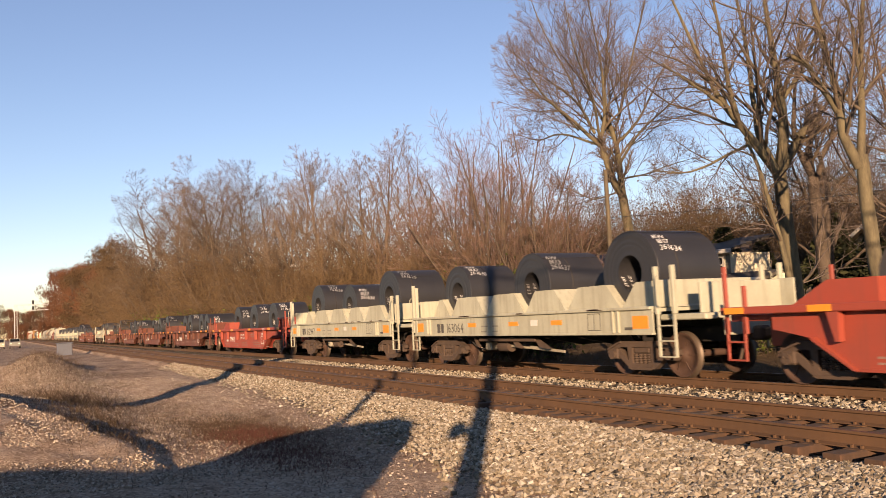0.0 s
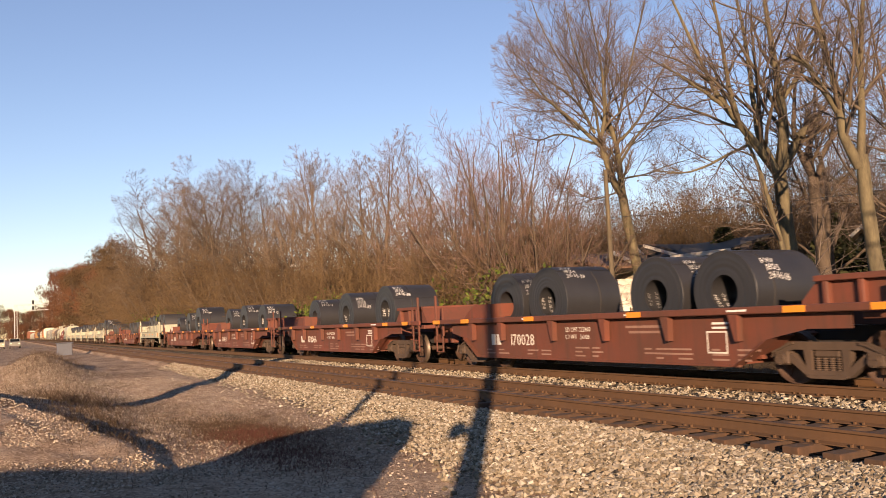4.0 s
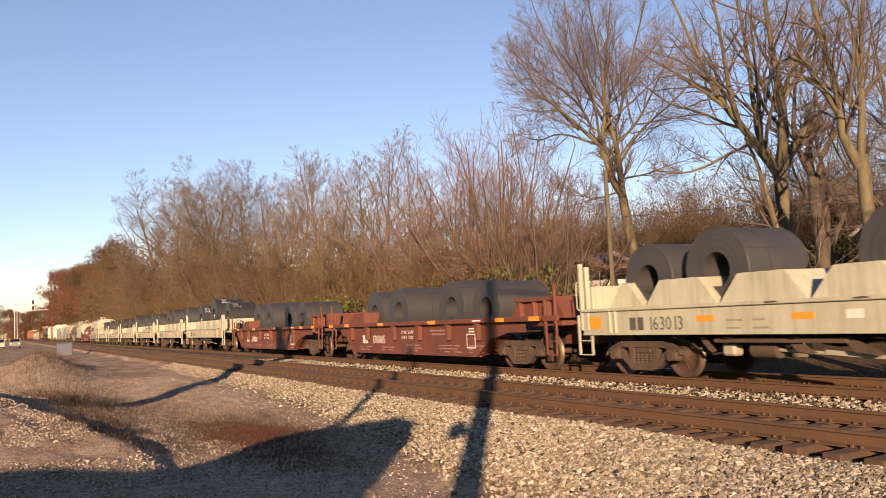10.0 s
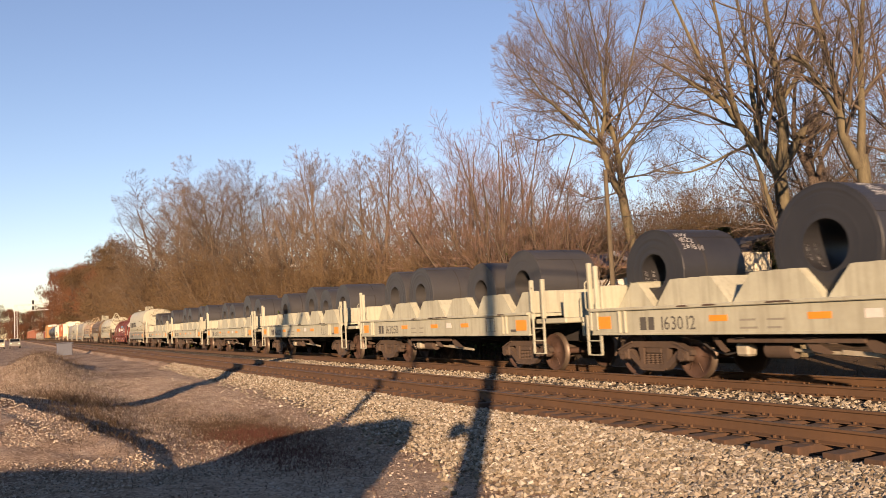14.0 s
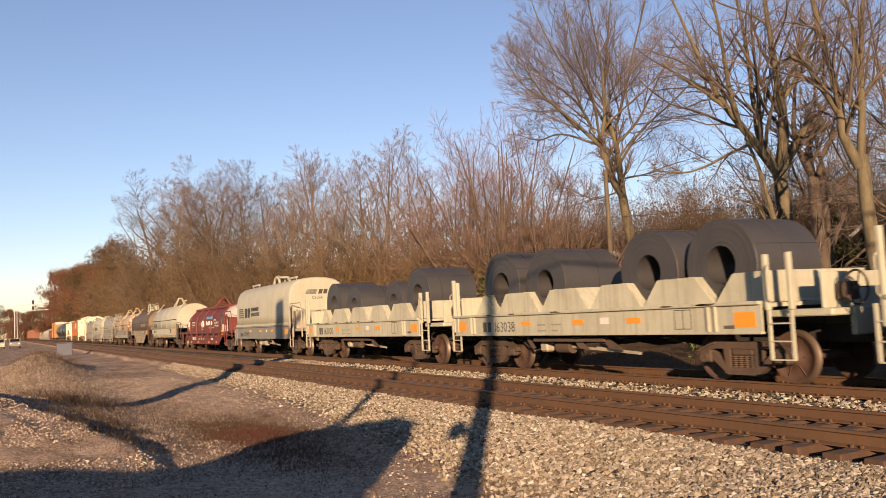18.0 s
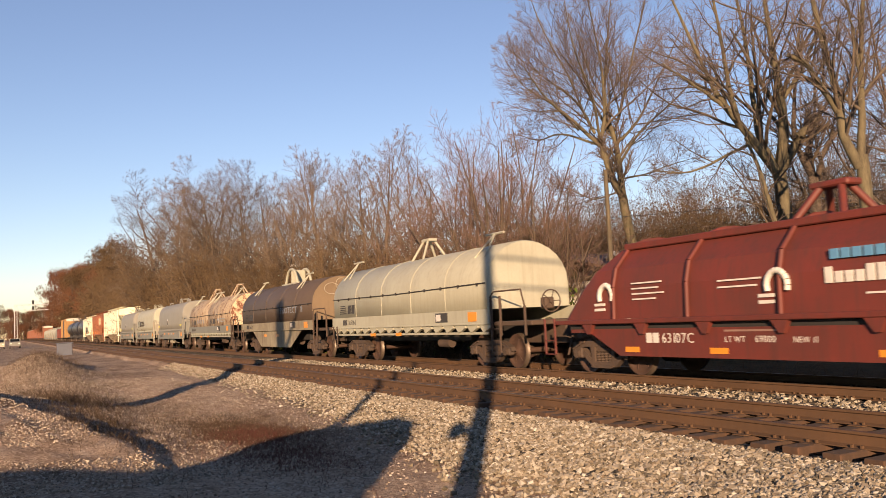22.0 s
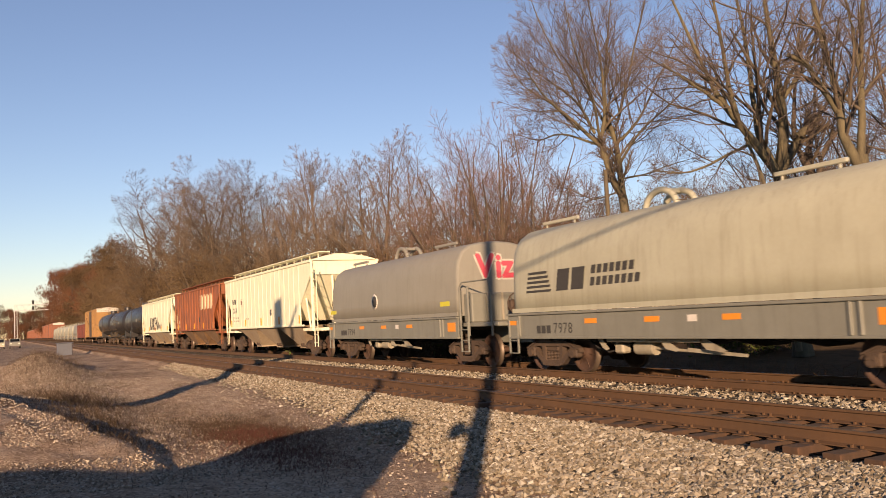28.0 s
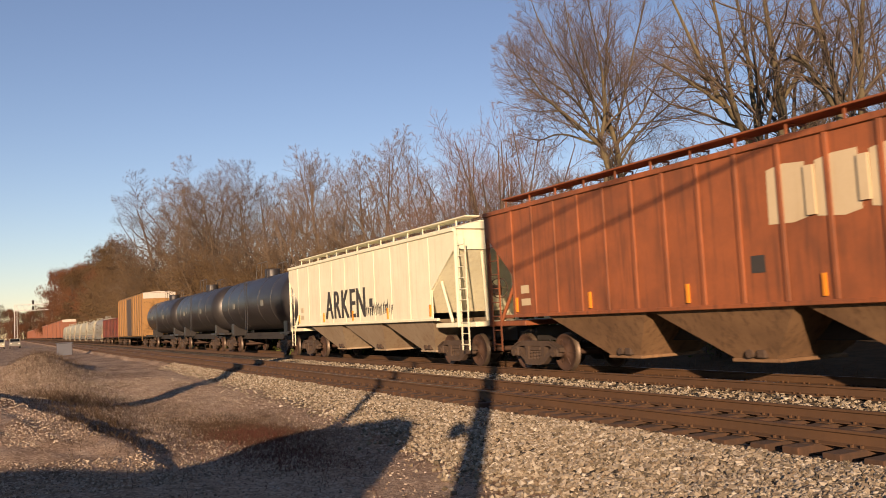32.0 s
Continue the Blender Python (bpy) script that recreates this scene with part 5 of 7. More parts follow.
        letters("TEX 10-9", 0.14, 5.0, -1.552, 1.83, car, M_GREYLET)
        for a0, a1, c0, c1 in ((3.9, 4.2, 2.98, 3.0), (3.9, 4.2, 2.6, 2.62), (3.9, 3.92, 2.6, 3.0), (4.18, 4.2, 2.6, 3.0), (3.95, 4.15, 2.68, 2.9)):
            part("stencil_box", Shape().box(a0, a1, -1.556, -1.551, c0, c1), M_FADED, car)
    else:
        part("placard", Shape().box(1.95, 2.3, -1.556, -1.551, 1.95, 2.15), M_PATCH, car)
        part("placard", Shape().box(1.95, 2.35, -1.556, -1.551, 1.65, 1.82), M_PATCH, car)
    part("placard", Shape().box(length * 0.55, length * 0.55 + 0.3, -1.556, -1.551, 1.95, 2.25), M_DARKLET, car)
    if patch:
        for k in range(4):
            x = 9.75 + k * 0.96
            part("repaint_patch", Shape().prism([(x, 2.74 + 0.03 * k), (x + 0.5, 2.72), (x + 0.79, 2.78), (x + 0.78, 3.68 + 0.04 * (k % 2)), (x + 0.35, 3.72), (x + 0.02, 3.66)], -1.558, -1.551), M_PATCH, car)
            part("repaint_patch", Shape().box(x + 0.79, x + 0.96, -1.60, -1.55, 2.8 + 0.1 * (k % 2), 3.6), M_PATCH, car)
    if scrawl:
        for k in range(2):
            letters(scrawl, 1.55, 5.2 + 0.07 * k, -1.562 - 0.002 * k, 1.62, car, M_DARKLET, 0.8)
        rng = random.Random(3)
        for k in range(14):
            x, z = 9.5 + k * 0.17, 1.62 + rng.uniform(0, 0.1)
            part("spray_paint", Shape().prism([(x, z), (x + 0.05, z), (x + rng.uniform(0, 0.16), z + rng.uniform(0.2, 0.5)), (x - 0.02, z + 0.3)], -1.556, -1.552), M_DARKLET, car)
    return car


def tank_car(length=15.4):
    car = empty("tank_car", "grimy black cylindrical tank car", "freight car", "cars of the train")
    r, zc = 1.45, 2.72
    rows = []
    for x, k in ((0.75, 0.0), (0.8, 0.35), (0.95, 0.7), (1.25, 0.93), (1.6, 1.0), (length / 2, 1.0), (length - 1.6, 1.0), (length - 1.25, 0.93), (length - 0.95, 0.7), (length - 0.8, 0.35), (length - 0.75, 0.0)):
        rows.append([(x, (r * k + 0.001) * math.cos(t), zc + (r * k + 0.001) * math.sin(t)) for t in (2 * math.pi * i / 32 for i in range(32))])
    shell = part("tank", loft(rows), M_TANK, car)
    for x in (3.2, 5.6, length - 5.6, length - 3.2):
        part("tank_band", Shape().lathe([(r, x - 0.04), (r + 0.012, x - 0.04), (r + 0.012, x + 0.04), (r, x + 0.04)], "x", 32, (0, 0, zc)), M_TANK, shell)
    part("manway", Shape().lathe([(0.0, 0.45), (0.4, 0.45), (0.42, 0.4), (0.42, 0.0)], "z", 16, (length / 2, 0, zc + r - 0.05)), M_TANK, car)
    sh = Shape()
    for y in (-0.6, 0.6):
        sh.path([(length / 2 - 1.1, y, zc + r + 0.75), (length / 2 + 1.1, y, zc + r + 0.75)], 0.02)
        for dx in (-1.1, 0, 1.1):
            sh.tube((length / 2 + dx, y, zc + r - 0.2), (length / 2 + dx, y, zc + r + 0.75), 0.02, n=5)
    part("dome_rail", sh, M_TANK, car)
    for s in (-1, 1):
        part("ladder", ladder_shape(length / 2 - 0.2, length / 2 + 0.2, s * 1.52, 0.9, zc + 1.2, 9), M_TANK, car)
        part("saddle", Shape().box(2.0, 2.6, s * 0.6 - 0.4, s * 0.6 + 0.4, 0.95, 1.7, 0.03).box(length - 2.6, length - 2.0, s * 0.6 - 0.4, s * 0.6 + 0.4, 0.95, 1.7, 0.03), M_TANK, car)
    part("end_platform", Shape().box(0.45, 1.9, -1.4, 1.4, 1.05, 1.15, 0.01).box(length - 1.9, length - 0.45, -1.4, 1.4, 1.05, 1.15, 0.01), M_TANK, car)
    part("underframe", Shape().box(0.45, length - 0.45, -0.3, 0.3, 0.75, 1.1), M_BLACK, car)
    running_gear(car, length, (2.2, length - 2.2))
    for x in (4.4, length - 5.0):
        part("placard", Shape().box(x, x + 0.5, -1.47, -1.455, 2.5, 2.8), M_GREY, car)
    return car


def boxcar(label, body, door, length, top=5.2, roof=None, near=True):
    car = empty("boxcar", label, "freight car", "cars of the train")
    a, b = 0.5, length - 0.5
    shell = part("body", Shape().box(a, b, -1.52, 1.52, 1.05, top, 0.03), body, car)
    n = 12
    for s in (-1, 1):
        for k in range(n + 1):
            x = a + 0.05 + (b - a - 0.1) * k / n
            if abs(x - length / 2) > 1.7:
                part("side_post", Shape().box(x - 0.05, x + 0.05, s * 1.55 - 0.04, s * 1.55 + 0.04, 1.1, top - 0.1, 0.012), body, shell)
        part("door", Shape().box(length / 2 - 1.5, length / 2 + 1.5, s * 1.56 - 0.04, s * 1.56 + 0.04, 1.15, top - 0.25, 0.02), door, car)
        for x in (a + 0.25, b - 0.25):
            part("ladder", ladder_shape(x - 0.2, x + 0.2, s * 1.6, 0.6, 2.4, 5), body, car)
    part("roof", loft([[(x, y, z) for y, z in ((1.56, top), (0.0, top + 0.14), (-1.56, top))] for x in (a - 0.03, b + 0.03)], False), roof or body, car)
    if roof:
        part("end_panel", Shape().box(b, b + 0.03, -1.5, 1.5, top - 0.55, top - 0.02), roof, car)
    part("underframe", Shape().box(0.45, length - 0.45, -0.3, 0.3, 0.75, 1.06).box(a, b, -1.4, 1.4, 0.95, 1.06), M_BLACK, car)
    running_gear(car, length, (2.4, length - 2.4), near)
    return car


def plain_gondola(label, body, length):
    car = empty("gondola", label, "freight car", "cars of the train")
    a, b = 0.5, length - 0.5
    for s in (-1, 1):
        w = part("side_wall", Shape().box(a, b, s * 1.5 - 0.03, s * 1.5 + 0.03, 1.0, 3.2, 0.01).box(a, b, s * 1.5 - 0.08, s * 1.5 + 0.08, 3.15, 3.3, 0.02), body, car)
        for k in range(11):
            x = a + 0.3 + (b - a - 0.6) * k / 10
            part("side_post", Shape().box(x - 0.06, x + 0.06, s * 1.56 - 0.05, s * 1.56 + 0.05, 1.0, 3.2, 0.015), body, w)
    for x in (a, b):
        part("end_wall", Shape().box(x - 0.04, x + 0.04, -1.5, 1.5, 1.0, 3.25, 0.01), body, car)
    part("floor", Shape().box(a, b, -1.5, 1.5, 0.95, 1.05).box(a, b, -0.3, 0.3, 0.7, 0.95), M_BLACK, car)
    running_gear(car, length, (2.3, length - 2.3))
    return car


place(boxy_hood_car("162947", M_HOODC, M_GREY, "covered coil car with pale rounded hood and grey sill", 13.1, owner=True), -261.4)
place(shield_car(16.2), -277.6)
place(round_hood_car("165164", M_HOODC, M_HOODC, "covered coil car with pale cream barrel hood", 14.8), -292.4)
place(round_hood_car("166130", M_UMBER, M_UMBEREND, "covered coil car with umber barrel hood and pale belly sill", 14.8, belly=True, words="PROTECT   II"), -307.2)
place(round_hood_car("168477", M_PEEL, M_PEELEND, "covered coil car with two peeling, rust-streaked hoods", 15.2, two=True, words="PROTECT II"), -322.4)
place(boxy_hood_car("7855", M_HOODG, M_GREY, "plain grey covered coil car with a round emblem", 14.0, disc=True), -336.4)
place(boxy_hood_car("7978", M_HOODC, M_GREY, "covered coil car with pale hood, owner's bars and grey sill", 13.8, owner=True), -350.2)
place(boxy_hood_car("7994", M_HOODG, M_GREY, "plain grey covered coil car with pink spray paint on its end", 13.6, disc=True, graffiti=True), -363.8)
cream_hopper = hopper("hopper", M_HOPC, M_BAY, "cream three-bay covered hopper, sun-bleached", 17.5, 18, "12614", rib=0.012)
place(cream_hopper, -381.3)
place(hopper("hopper", M_BRICK, M_BAYR, "brick-red rusting covered hopper with a pale repaint patch", 16.9, 14, "", patch=True), -398.2)
place(hopper("hopper", M_HOPC, M_BAY, "cream covered hopper with large black spray-painted letters", 17.8, 10, "", scrawl="ARKEN", z_top=4.0, rib=0.012), -416.0)
tank = tank_car(15.4)
place(tank, -431.4)
place(copy_thing(tank, pose(0, 0, 0)), -446.8)
place(copy_thing(tank, pose(0, 0, 0)), -462.2)
place(boxcar("ochre high-cube boxcar with dark doors and bright roof edge", M_YELLOW, M_DOOR, 20.6, 5.2, M_ROOFW), -482.8)
place(plain_gondola("maroon gondola car with ribbed sides", M_MAROON, 18.0), -500.8)
place(boxy_hood_car("7861", M_HOODG, M_GREY, "grey covered coil car far down the train", 13.6), -514.4)
far_hood = boxy_hood_car("7902", M_HOODC, M_GREY, "pale covered coil car far down the train", 13.6)
place(far_hood, -528.0)
for k in range(5):
    place(copy_thing(far_hood, pose(0, 0, 0)), -541.6 - 13.6 * k)
rust_box = boxcar("rust-red boxcar far down the train", M_RUST, M_RUST, 18.5, 5.3, M_ROOFW, False)
x = -614.5
place(rust_box, x)
for k in range(24):
    x -= 18.5
    place(copy_thing(rust_box, pose(0, 0, 0)), x)


# ---- trees ----
M_BARK = bark("grey_brown_bark", (0.22, 0.165, 0.115), (0.085, 0.06, 0.042))
M_BARKD = bark("dark_wood_bark", (0.15, 0.108, 0.072), (0.06, 0.042, 0.03))
M_BARKP = bark("pale_lichen_bark", (0.27, 0.225, 0.125), (0.05, 0.038, 0.024), scale=3.2)
M_STEM = bark("pale_stem_bark", (0.30, 0.225, 0.16), (0.12, 0.085, 0.06))
M_TWIGB = bark("branch_bark", (0.19, 0.14, 0.09), (0.075, 0.055, 0.038))
M_TWIG = leafy("brown_twigs", [(0.10, 0.074, 0.054), (0.135, 0.102, 0.076), (0.17, 0.132, 0.102)])
M_TWIGG = leafy("grey_tan_twigs", [(0.15, 0.112, 0.084), (0.20, 0.152, 0.118), (0.25, 0.195, 0.155)])
M_TWIGY = leafy("mauve_grey_twigs", [(0.13, 0.10, 0.084), (0.17, 0.134, 0.115), (0.215, 0.172, 0.15)])
M_TWIGR = leafy("reddish_twigs", [(0.20, 0.122, 0.098), (0.25, 0.158, 0.13), (0.31, 0.205, 0.172)])
M_TWIGO = leafy("warm_brown_twigs", [(0.11, 0.068, 0.036), (0.15, 0.097, 0.05), (0.19, 0.128, 0.068)])
M_LITTER = leafy("dull_brown_leaves", [(0.085, 0.052, 0.026), (0.12, 0.074, 0.037), (0.15, 0.097, 0.048), (0.10, 0.07, 0.03)])
M_LEAFR = leafy("russet_leaves", [(0.15, 0.062, 0.03), (0.185, 0.078, 0.037), (0.165, 0.084, 0.043)])
M_LEAFG = leafy("olive_leaves", [(0.06, 0.10, 0.018), (0.10, 0.15, 0.026), (0.15, 0.18, 0.035), (0.08, 0.08, 0.024)])
M_PINE = leafy("dark_needles", [(0.045, 0.055, 0.024), (0.062, 0.07, 0.03), (0.08, 0.08, 0.038)])
M_WEED = leafy("dry_weeds", [(0.16, 0.09, 0.045), (0.22, 0.13, 0.07), (0.18, 0.075, 0.045), (0.28, 0.19, 0.11)])


def quad_mesh(name, v, f, material, smooth_faces=False):
    me = bpy.data.meshes.new(name)
    me.vertices.add(len(v))
    me.vertices.foreach_set("co", np.asarray(v, np.float32).ravel())
    me.loops.add(f.size)
    me.loops.foreach_set("vertex_index", f.astype(np.int32).ravel())
    me.polygons.add(len(f))
    me.polygons.foreach_set("loop_start", np.arange(len(f), dtype=np.int32) * f.shape[1])
    me.polygons.foreach_set("use_smooth", np.full(len(f), smooth_faces))
    me.materials.append(material)
    me.update(calc_edges=True)
    me.validate()
    return me


def unit(a):
    return a / (np.linalg.norm(a, axis=-1, keepdims=True) + 1e-9)


def across(d):
    """Two directions square to each given one."""
    a = unit(np.cross(d, np.where(np.abs(d[..., 2:3]) < 0.9, np.array([0, 0, 1.0]), np.array([1.0, 0, 0]))))
    return a, np.cross(d, a)


def skin_mesh(name, pts, rad, sides, material):
    """Tapered tubes along polylines: pts n x k x 3, rad n x k."""
    n, k = rad.shape
    d = np.empty_like(pts)
    d[:, :-1] = pts[:, 1:] - pts[:, :-1]
    d[:, -1] = d[:, -2]
    a, b = across(unit(d))
    t = 2 * math.pi * np.arange(sides) / sides
    v = pts[:, :, None] + (a[:, :, None] * np.cos(t)[:, None] + b[:, :, None] * np.sin(t)[:, None]) * rad[:, :, None, None]
    base = (np.arange(n)[:, None, None] * k + np.arange(k - 1)[None, :, None]) * sides
    i = np.arange(sides)[None, None, :]
    j = (i + 1) % sides
    f = np.stack([base + i, base + j, base + sides + j, base + sides + i], axis=3).reshape(-1, 4)
    return quad_mesh(name, v.reshape(-1, 3), f, material, True)


def spike_mesh(name, pts, rad, material):
    """The finest twigs: slim three-sided spikes from the first to the last point."""
    p0, p1, r0 = pts[:, 0], pts[:, -1], rad[:, :1]
    a, b = across(unit(p1 - p0))
    v = np.stack([p0 + (a * math.cos(t) + b * math.sin(t)) * r0 for t in (0, 2.094, 4.189)] + [p1], axis=1)
    f = (np.array([(0, 1, 3), (1, 2, 3), (2, 0, 3)])[None] + (np.arange(len(p0)) * 4)[:, None, None]).reshape(-1, 3)
    return quad_mesh(name, v.reshape(-1, 3), f, material)


def tubes_mesh(name, segs, sides, material):
    """One mesh of many short tapered tubes; segs: rows of x0 y0 z0 x1 y1 z1 r0 r1."""
    s = np.asarray(segs, float)
    return skin_mesh(name, s[:, :6].reshape(-1, 2, 3), s[:, 6:8], sides, material)


def leaf_mesh(name, centres, size, material, seed=0):
    """Small bent leaves, each its own island, round the given points."""
    r = np.random.default_rng(seed)
    c = np.asarray(centres, float)
    n = len(c)
    u = unit(r.normal(size=(n, 3)))
    w = unit(np.cross(u, r.normal(size=(n, 3))))
    s = size * r.uniform(0.6, 1.4, (n, 1))
    v = np.stack([c - u * s, c + w * s * 0.55, c + u * s, c - w * s * 0.55], axis=1).reshape(-1, 3)
    return quad_mesh(name, v, np.arange(n * 4).reshape(n, 4), material)


def run_out(r, p, d, length, radius, pieces, wobble, lift, taper=0.3):
    """Grows polylines from points p along d; lift bends them up."""
    n = len(p)
    pts = [p]
    for _ in range(pieces):
        d = unit(d + r.normal(size=(n, 3)) * wobble + np.array([0, 0, lift]))
        p = p + d * (length / pieces)[:, None]
        pts.append(p)
    return np.stack(pts, axis=1), radius[:, None] * np.linspace(1.0, taper, pieces + 1)[None]


def shoots(r, pts, rad, kids, first, ratio, angle, pieces, wobble, lift, thin, even=0.55):
    """Side branches along every polyline: kids of them, the first at that share of its length."""
    n, k = rad.shape
    f = first + (1 - first) * (np.arange(kids)[None] + r.uniform(0, 1, (n, kids))) / kids
    f = np.minimum(f, 0.995)
    i = np.minimum((f * (k - 1)).astype(int), k - 2)
    u = (f * (k - 1) - i)[..., None]
    rows = np.arange(n)[:, None]
    a, b = pts[rows, i], pts[rows, i + 1]
    p, t = a + (b - a) * u, unit(b - a)
    ra = rad[rows, i] * (1 - u[..., 0]) + rad[rows, i + 1] * u[..., 0]
    s, q = across(t)
    az = r.uniform(0, 2 * math.pi, (n, 1)) + np.arange(kids)[None] * 2.4 + r.normal(size=(n, kids)) * 0.35
    an = np.radians(angle) * r.uniform(0.65, 1.3, (n, kids))
    d = t * np.cos(an)[..., None] + (s * np.cos(az)[..., None] + q * np.sin(az)[..., None]) * np.sin(an)[..., None]
    whole = np.linalg.norm(pts[:, 1:] - pts[:, :-1], axis=2).sum(axis=1)[:, None]
    length = whole * ratio * (1 + even - 2 * even * f) * r.uniform(0.7, 1.25, (n, kids))
    radius = np.maximum(ra * r.uniform(0.42, 0.62, (n, kids)), thin)
    return run_out(r, p.reshape(-1, 3), d.reshape(-1, 3), length.ravel(), radius.ravel(), pieces, wobble, lift)


def foliage(seed, pts, rad, spec, thin, bark_mat, twig_mat, tip_mat=None):
    """All the finer levels of a crown. spec rows: kids, first, ratio, angle, pieces, wobble, lift."""
    r = np.random.default_rng(seed)
    made = []
    for level, row in enumerate(spec):
        pts, rad = shoots(r, pts, rad, *row[:7], thin)
        last = level == len(spec) - 1
        mat = (tip_mat or twig_mat) if last else bark_mat if level == 0 else twig_mat
        name = "crown" if last else ("branchwork", "twig_mass", "fine_twig_mass")[level]
        made.append((name, spike_mesh(name, pts, rad, mat) if last else skin_mesh(name, pts, rad, 5 if level == 0 else 3, mat)))
    return made, pts[:, -1]


def plant(name, meshes, at, label, category="tree", group="bare trees behind the railway"):
    t = empty(name, label, category, group, at)
    for n, me in meshes:
        ob = part(n, me, None, t)
        if n not in ("trunk", "limb", "stem"):
            tagged(ob, kind="stuff")
    return t


def wood_tree(seed, height, limbs, low, spreading, spec, bark_mat, twig_mat, tip_mat=None, thin=0.011, radius=0.2, lift=0.09):
    """A woodland tree: one leader and limbs that leave it from a given height up, forming a rounded crown."""
    r = np.random.default_rng(seed)
    trunk, tr = run_out(r, np.zeros((1, 3)), np.array([[r.normal() * 0.04, r.normal() * 0.04, 1.0]]), np.array([height * 0.86]), np.array([radius]), 9, 0.05, 0.06, 0.12)
    f = np.linspace(low, 0.97, limbs)
    k = f * 9
    i = np.minimum(k.astype(int), 8)
    base = trunk[0, i] + (trunk[0, i + 1] - trunk[0, i]) * (k - i)[:, None]
    az = np.arange(limbs) * 2.4 + r.normal(size=limbs) * 0.3
    out = spreading * (1.0 - 0.55 * f)
    d = unit(np.stack([np.cos(az) * out, np.sin(az) * out, np.ones(limbs) * 0.62], axis=1))
    length = height * (0.5 - 0.28 * f) * r.uniform(0.8, 1.15, limbs)
    lp, lr = run_out(r, base, d, length, np.interp(k, np.arange(10), tr[0]) * r.uniform(0.4, 0.65, limbs), 6, 0.10, lift)
    made, tips = foliage(seed, np.concatenate([lp, trunk[:, 3:10]]), np.concatenate([lr, tr[:, 3:10]]), spec, thin, bark_mat, twig_mat, tip_mat)
    made.insert(0, ("trunk", skin_mesh("trunk", trunk, tr, 8, bark_mat)))
    made.insert(1, ("limbwork", skin_mesh("limbwork", lp, lr, 5, bark_mat)))
    return made, tips


# kids, first, ratio, angle, pieces, wobble, lift
FINE = [(8, 0.15, 0.44, 46, 4, 0.12, 0.06), (8, 0.15, 0.46, 44, 3, 0.14, 0.04), (5, 0.1, 0.5, 36, 1, 0.12, 0.03)]
WOOD = [wood_tree(50 + k, 12.0, 14, 0.2 + 0.05 * k, 1.15, FINE, (M_BARK, M_BARKD)[k % 2], (M_TWIG, M_TWIGG, M_TWIG, M_TWIGG)[k], None, 0.0075)[0] for k in range(4)]
SLIM = []
for k in range(2):
    made, tips = wood_tree(60 + k, 12.0, 12, 0.22, 0.7, [(8, 0.12, 0.42, 42, 4, 0.12, 0.08), (6, 0.15, 0.46, 40, 3, 0.13, 0.08), (5, 0.1, 0.5, 32, 1, 0.12, 0.07)], M_STEM, M_TWIGG, None, 0.0075, 0.17, 0.14)
    SLIM.append(made)
THICK = []
for k in range(3):
    r = np.random.default_rng(65 + k)
    n = 13
    az = np.arange(n) * 2.4
    d = unit(np.stack([np.cos(az), np.sin(az), 1.3 + r.uniform(0, 2.5, n)], axis=1))
    sp, sr = run_out(r, np.stack([np.cos(az) * 0.7, np.sin(az) * 0.5, np.zeros(n)], axis=1), d, 8.6 * r.uniform(0.6, 1.05, n), np.full(n, 0.07), 6, 0.08, 0.06)
    made, tips = foliage(65 + k, sp, sr, [(9, 0.08, 0.38, 42, 4, 0.14, 0.05), (8, 0.1, 0.45, 42, 3, 0.16, 0.03), (6, 0.08, 0.5, 40, 1, 0.16, 0.0)], 0.012, M_BARKD, M_TWIGO)
    made.insert(0, ("stemwork", skin_mesh("stemwork", sp, sr, 5, M_BARK)))
    pick = tips[r.integers(0, len(tips), 1500)] + r.normal(size=(1500, 3)) * 0.12
    made.append(("leaves", leaf_mesh("leaves", pick, 0.06, M_LITTER, k)))
    THICK.append(made)
RED = []
for k in range(2):
    r = np.random.default_rng(75 + k)
    n = 17
    az = np.arange(n) * 2.4
    out = np.linspace(0.05, 1.0, n)
    d = unit(np.stack([np.cos(az) * out, np.sin(az) * out, np.full(n, 1.15)], axis=1))
    sp, sr = run_out(r, np.stack([np.cos(az) * 0.3, np.sin(az) * 0.3, np.zeros(n)], axis=1), d, 9.4 - 2.4 * out + r.uniform(-0.7, 0.7, n), np.full(n, 0.075), 8, 0.06, 0.055)
    made, tips = foliage(75 + k, sp, sr, [(8, 0.25, 0.38, 46, 5, 0.12, 0.07), (7, 0.15, 0.46, 42, 3, 0.13, 0.09), (5, 0.15, 0.5, 36, 1, 0.12, 0.10)], 0.0075, M_BARK, M_TWIGO, M_TWIGR)
    made.insert(0, ("stemwork", skin_mesh("stemwork", sp, sr, 6, M_BARK)))
    RED.append(made)
OAK = []
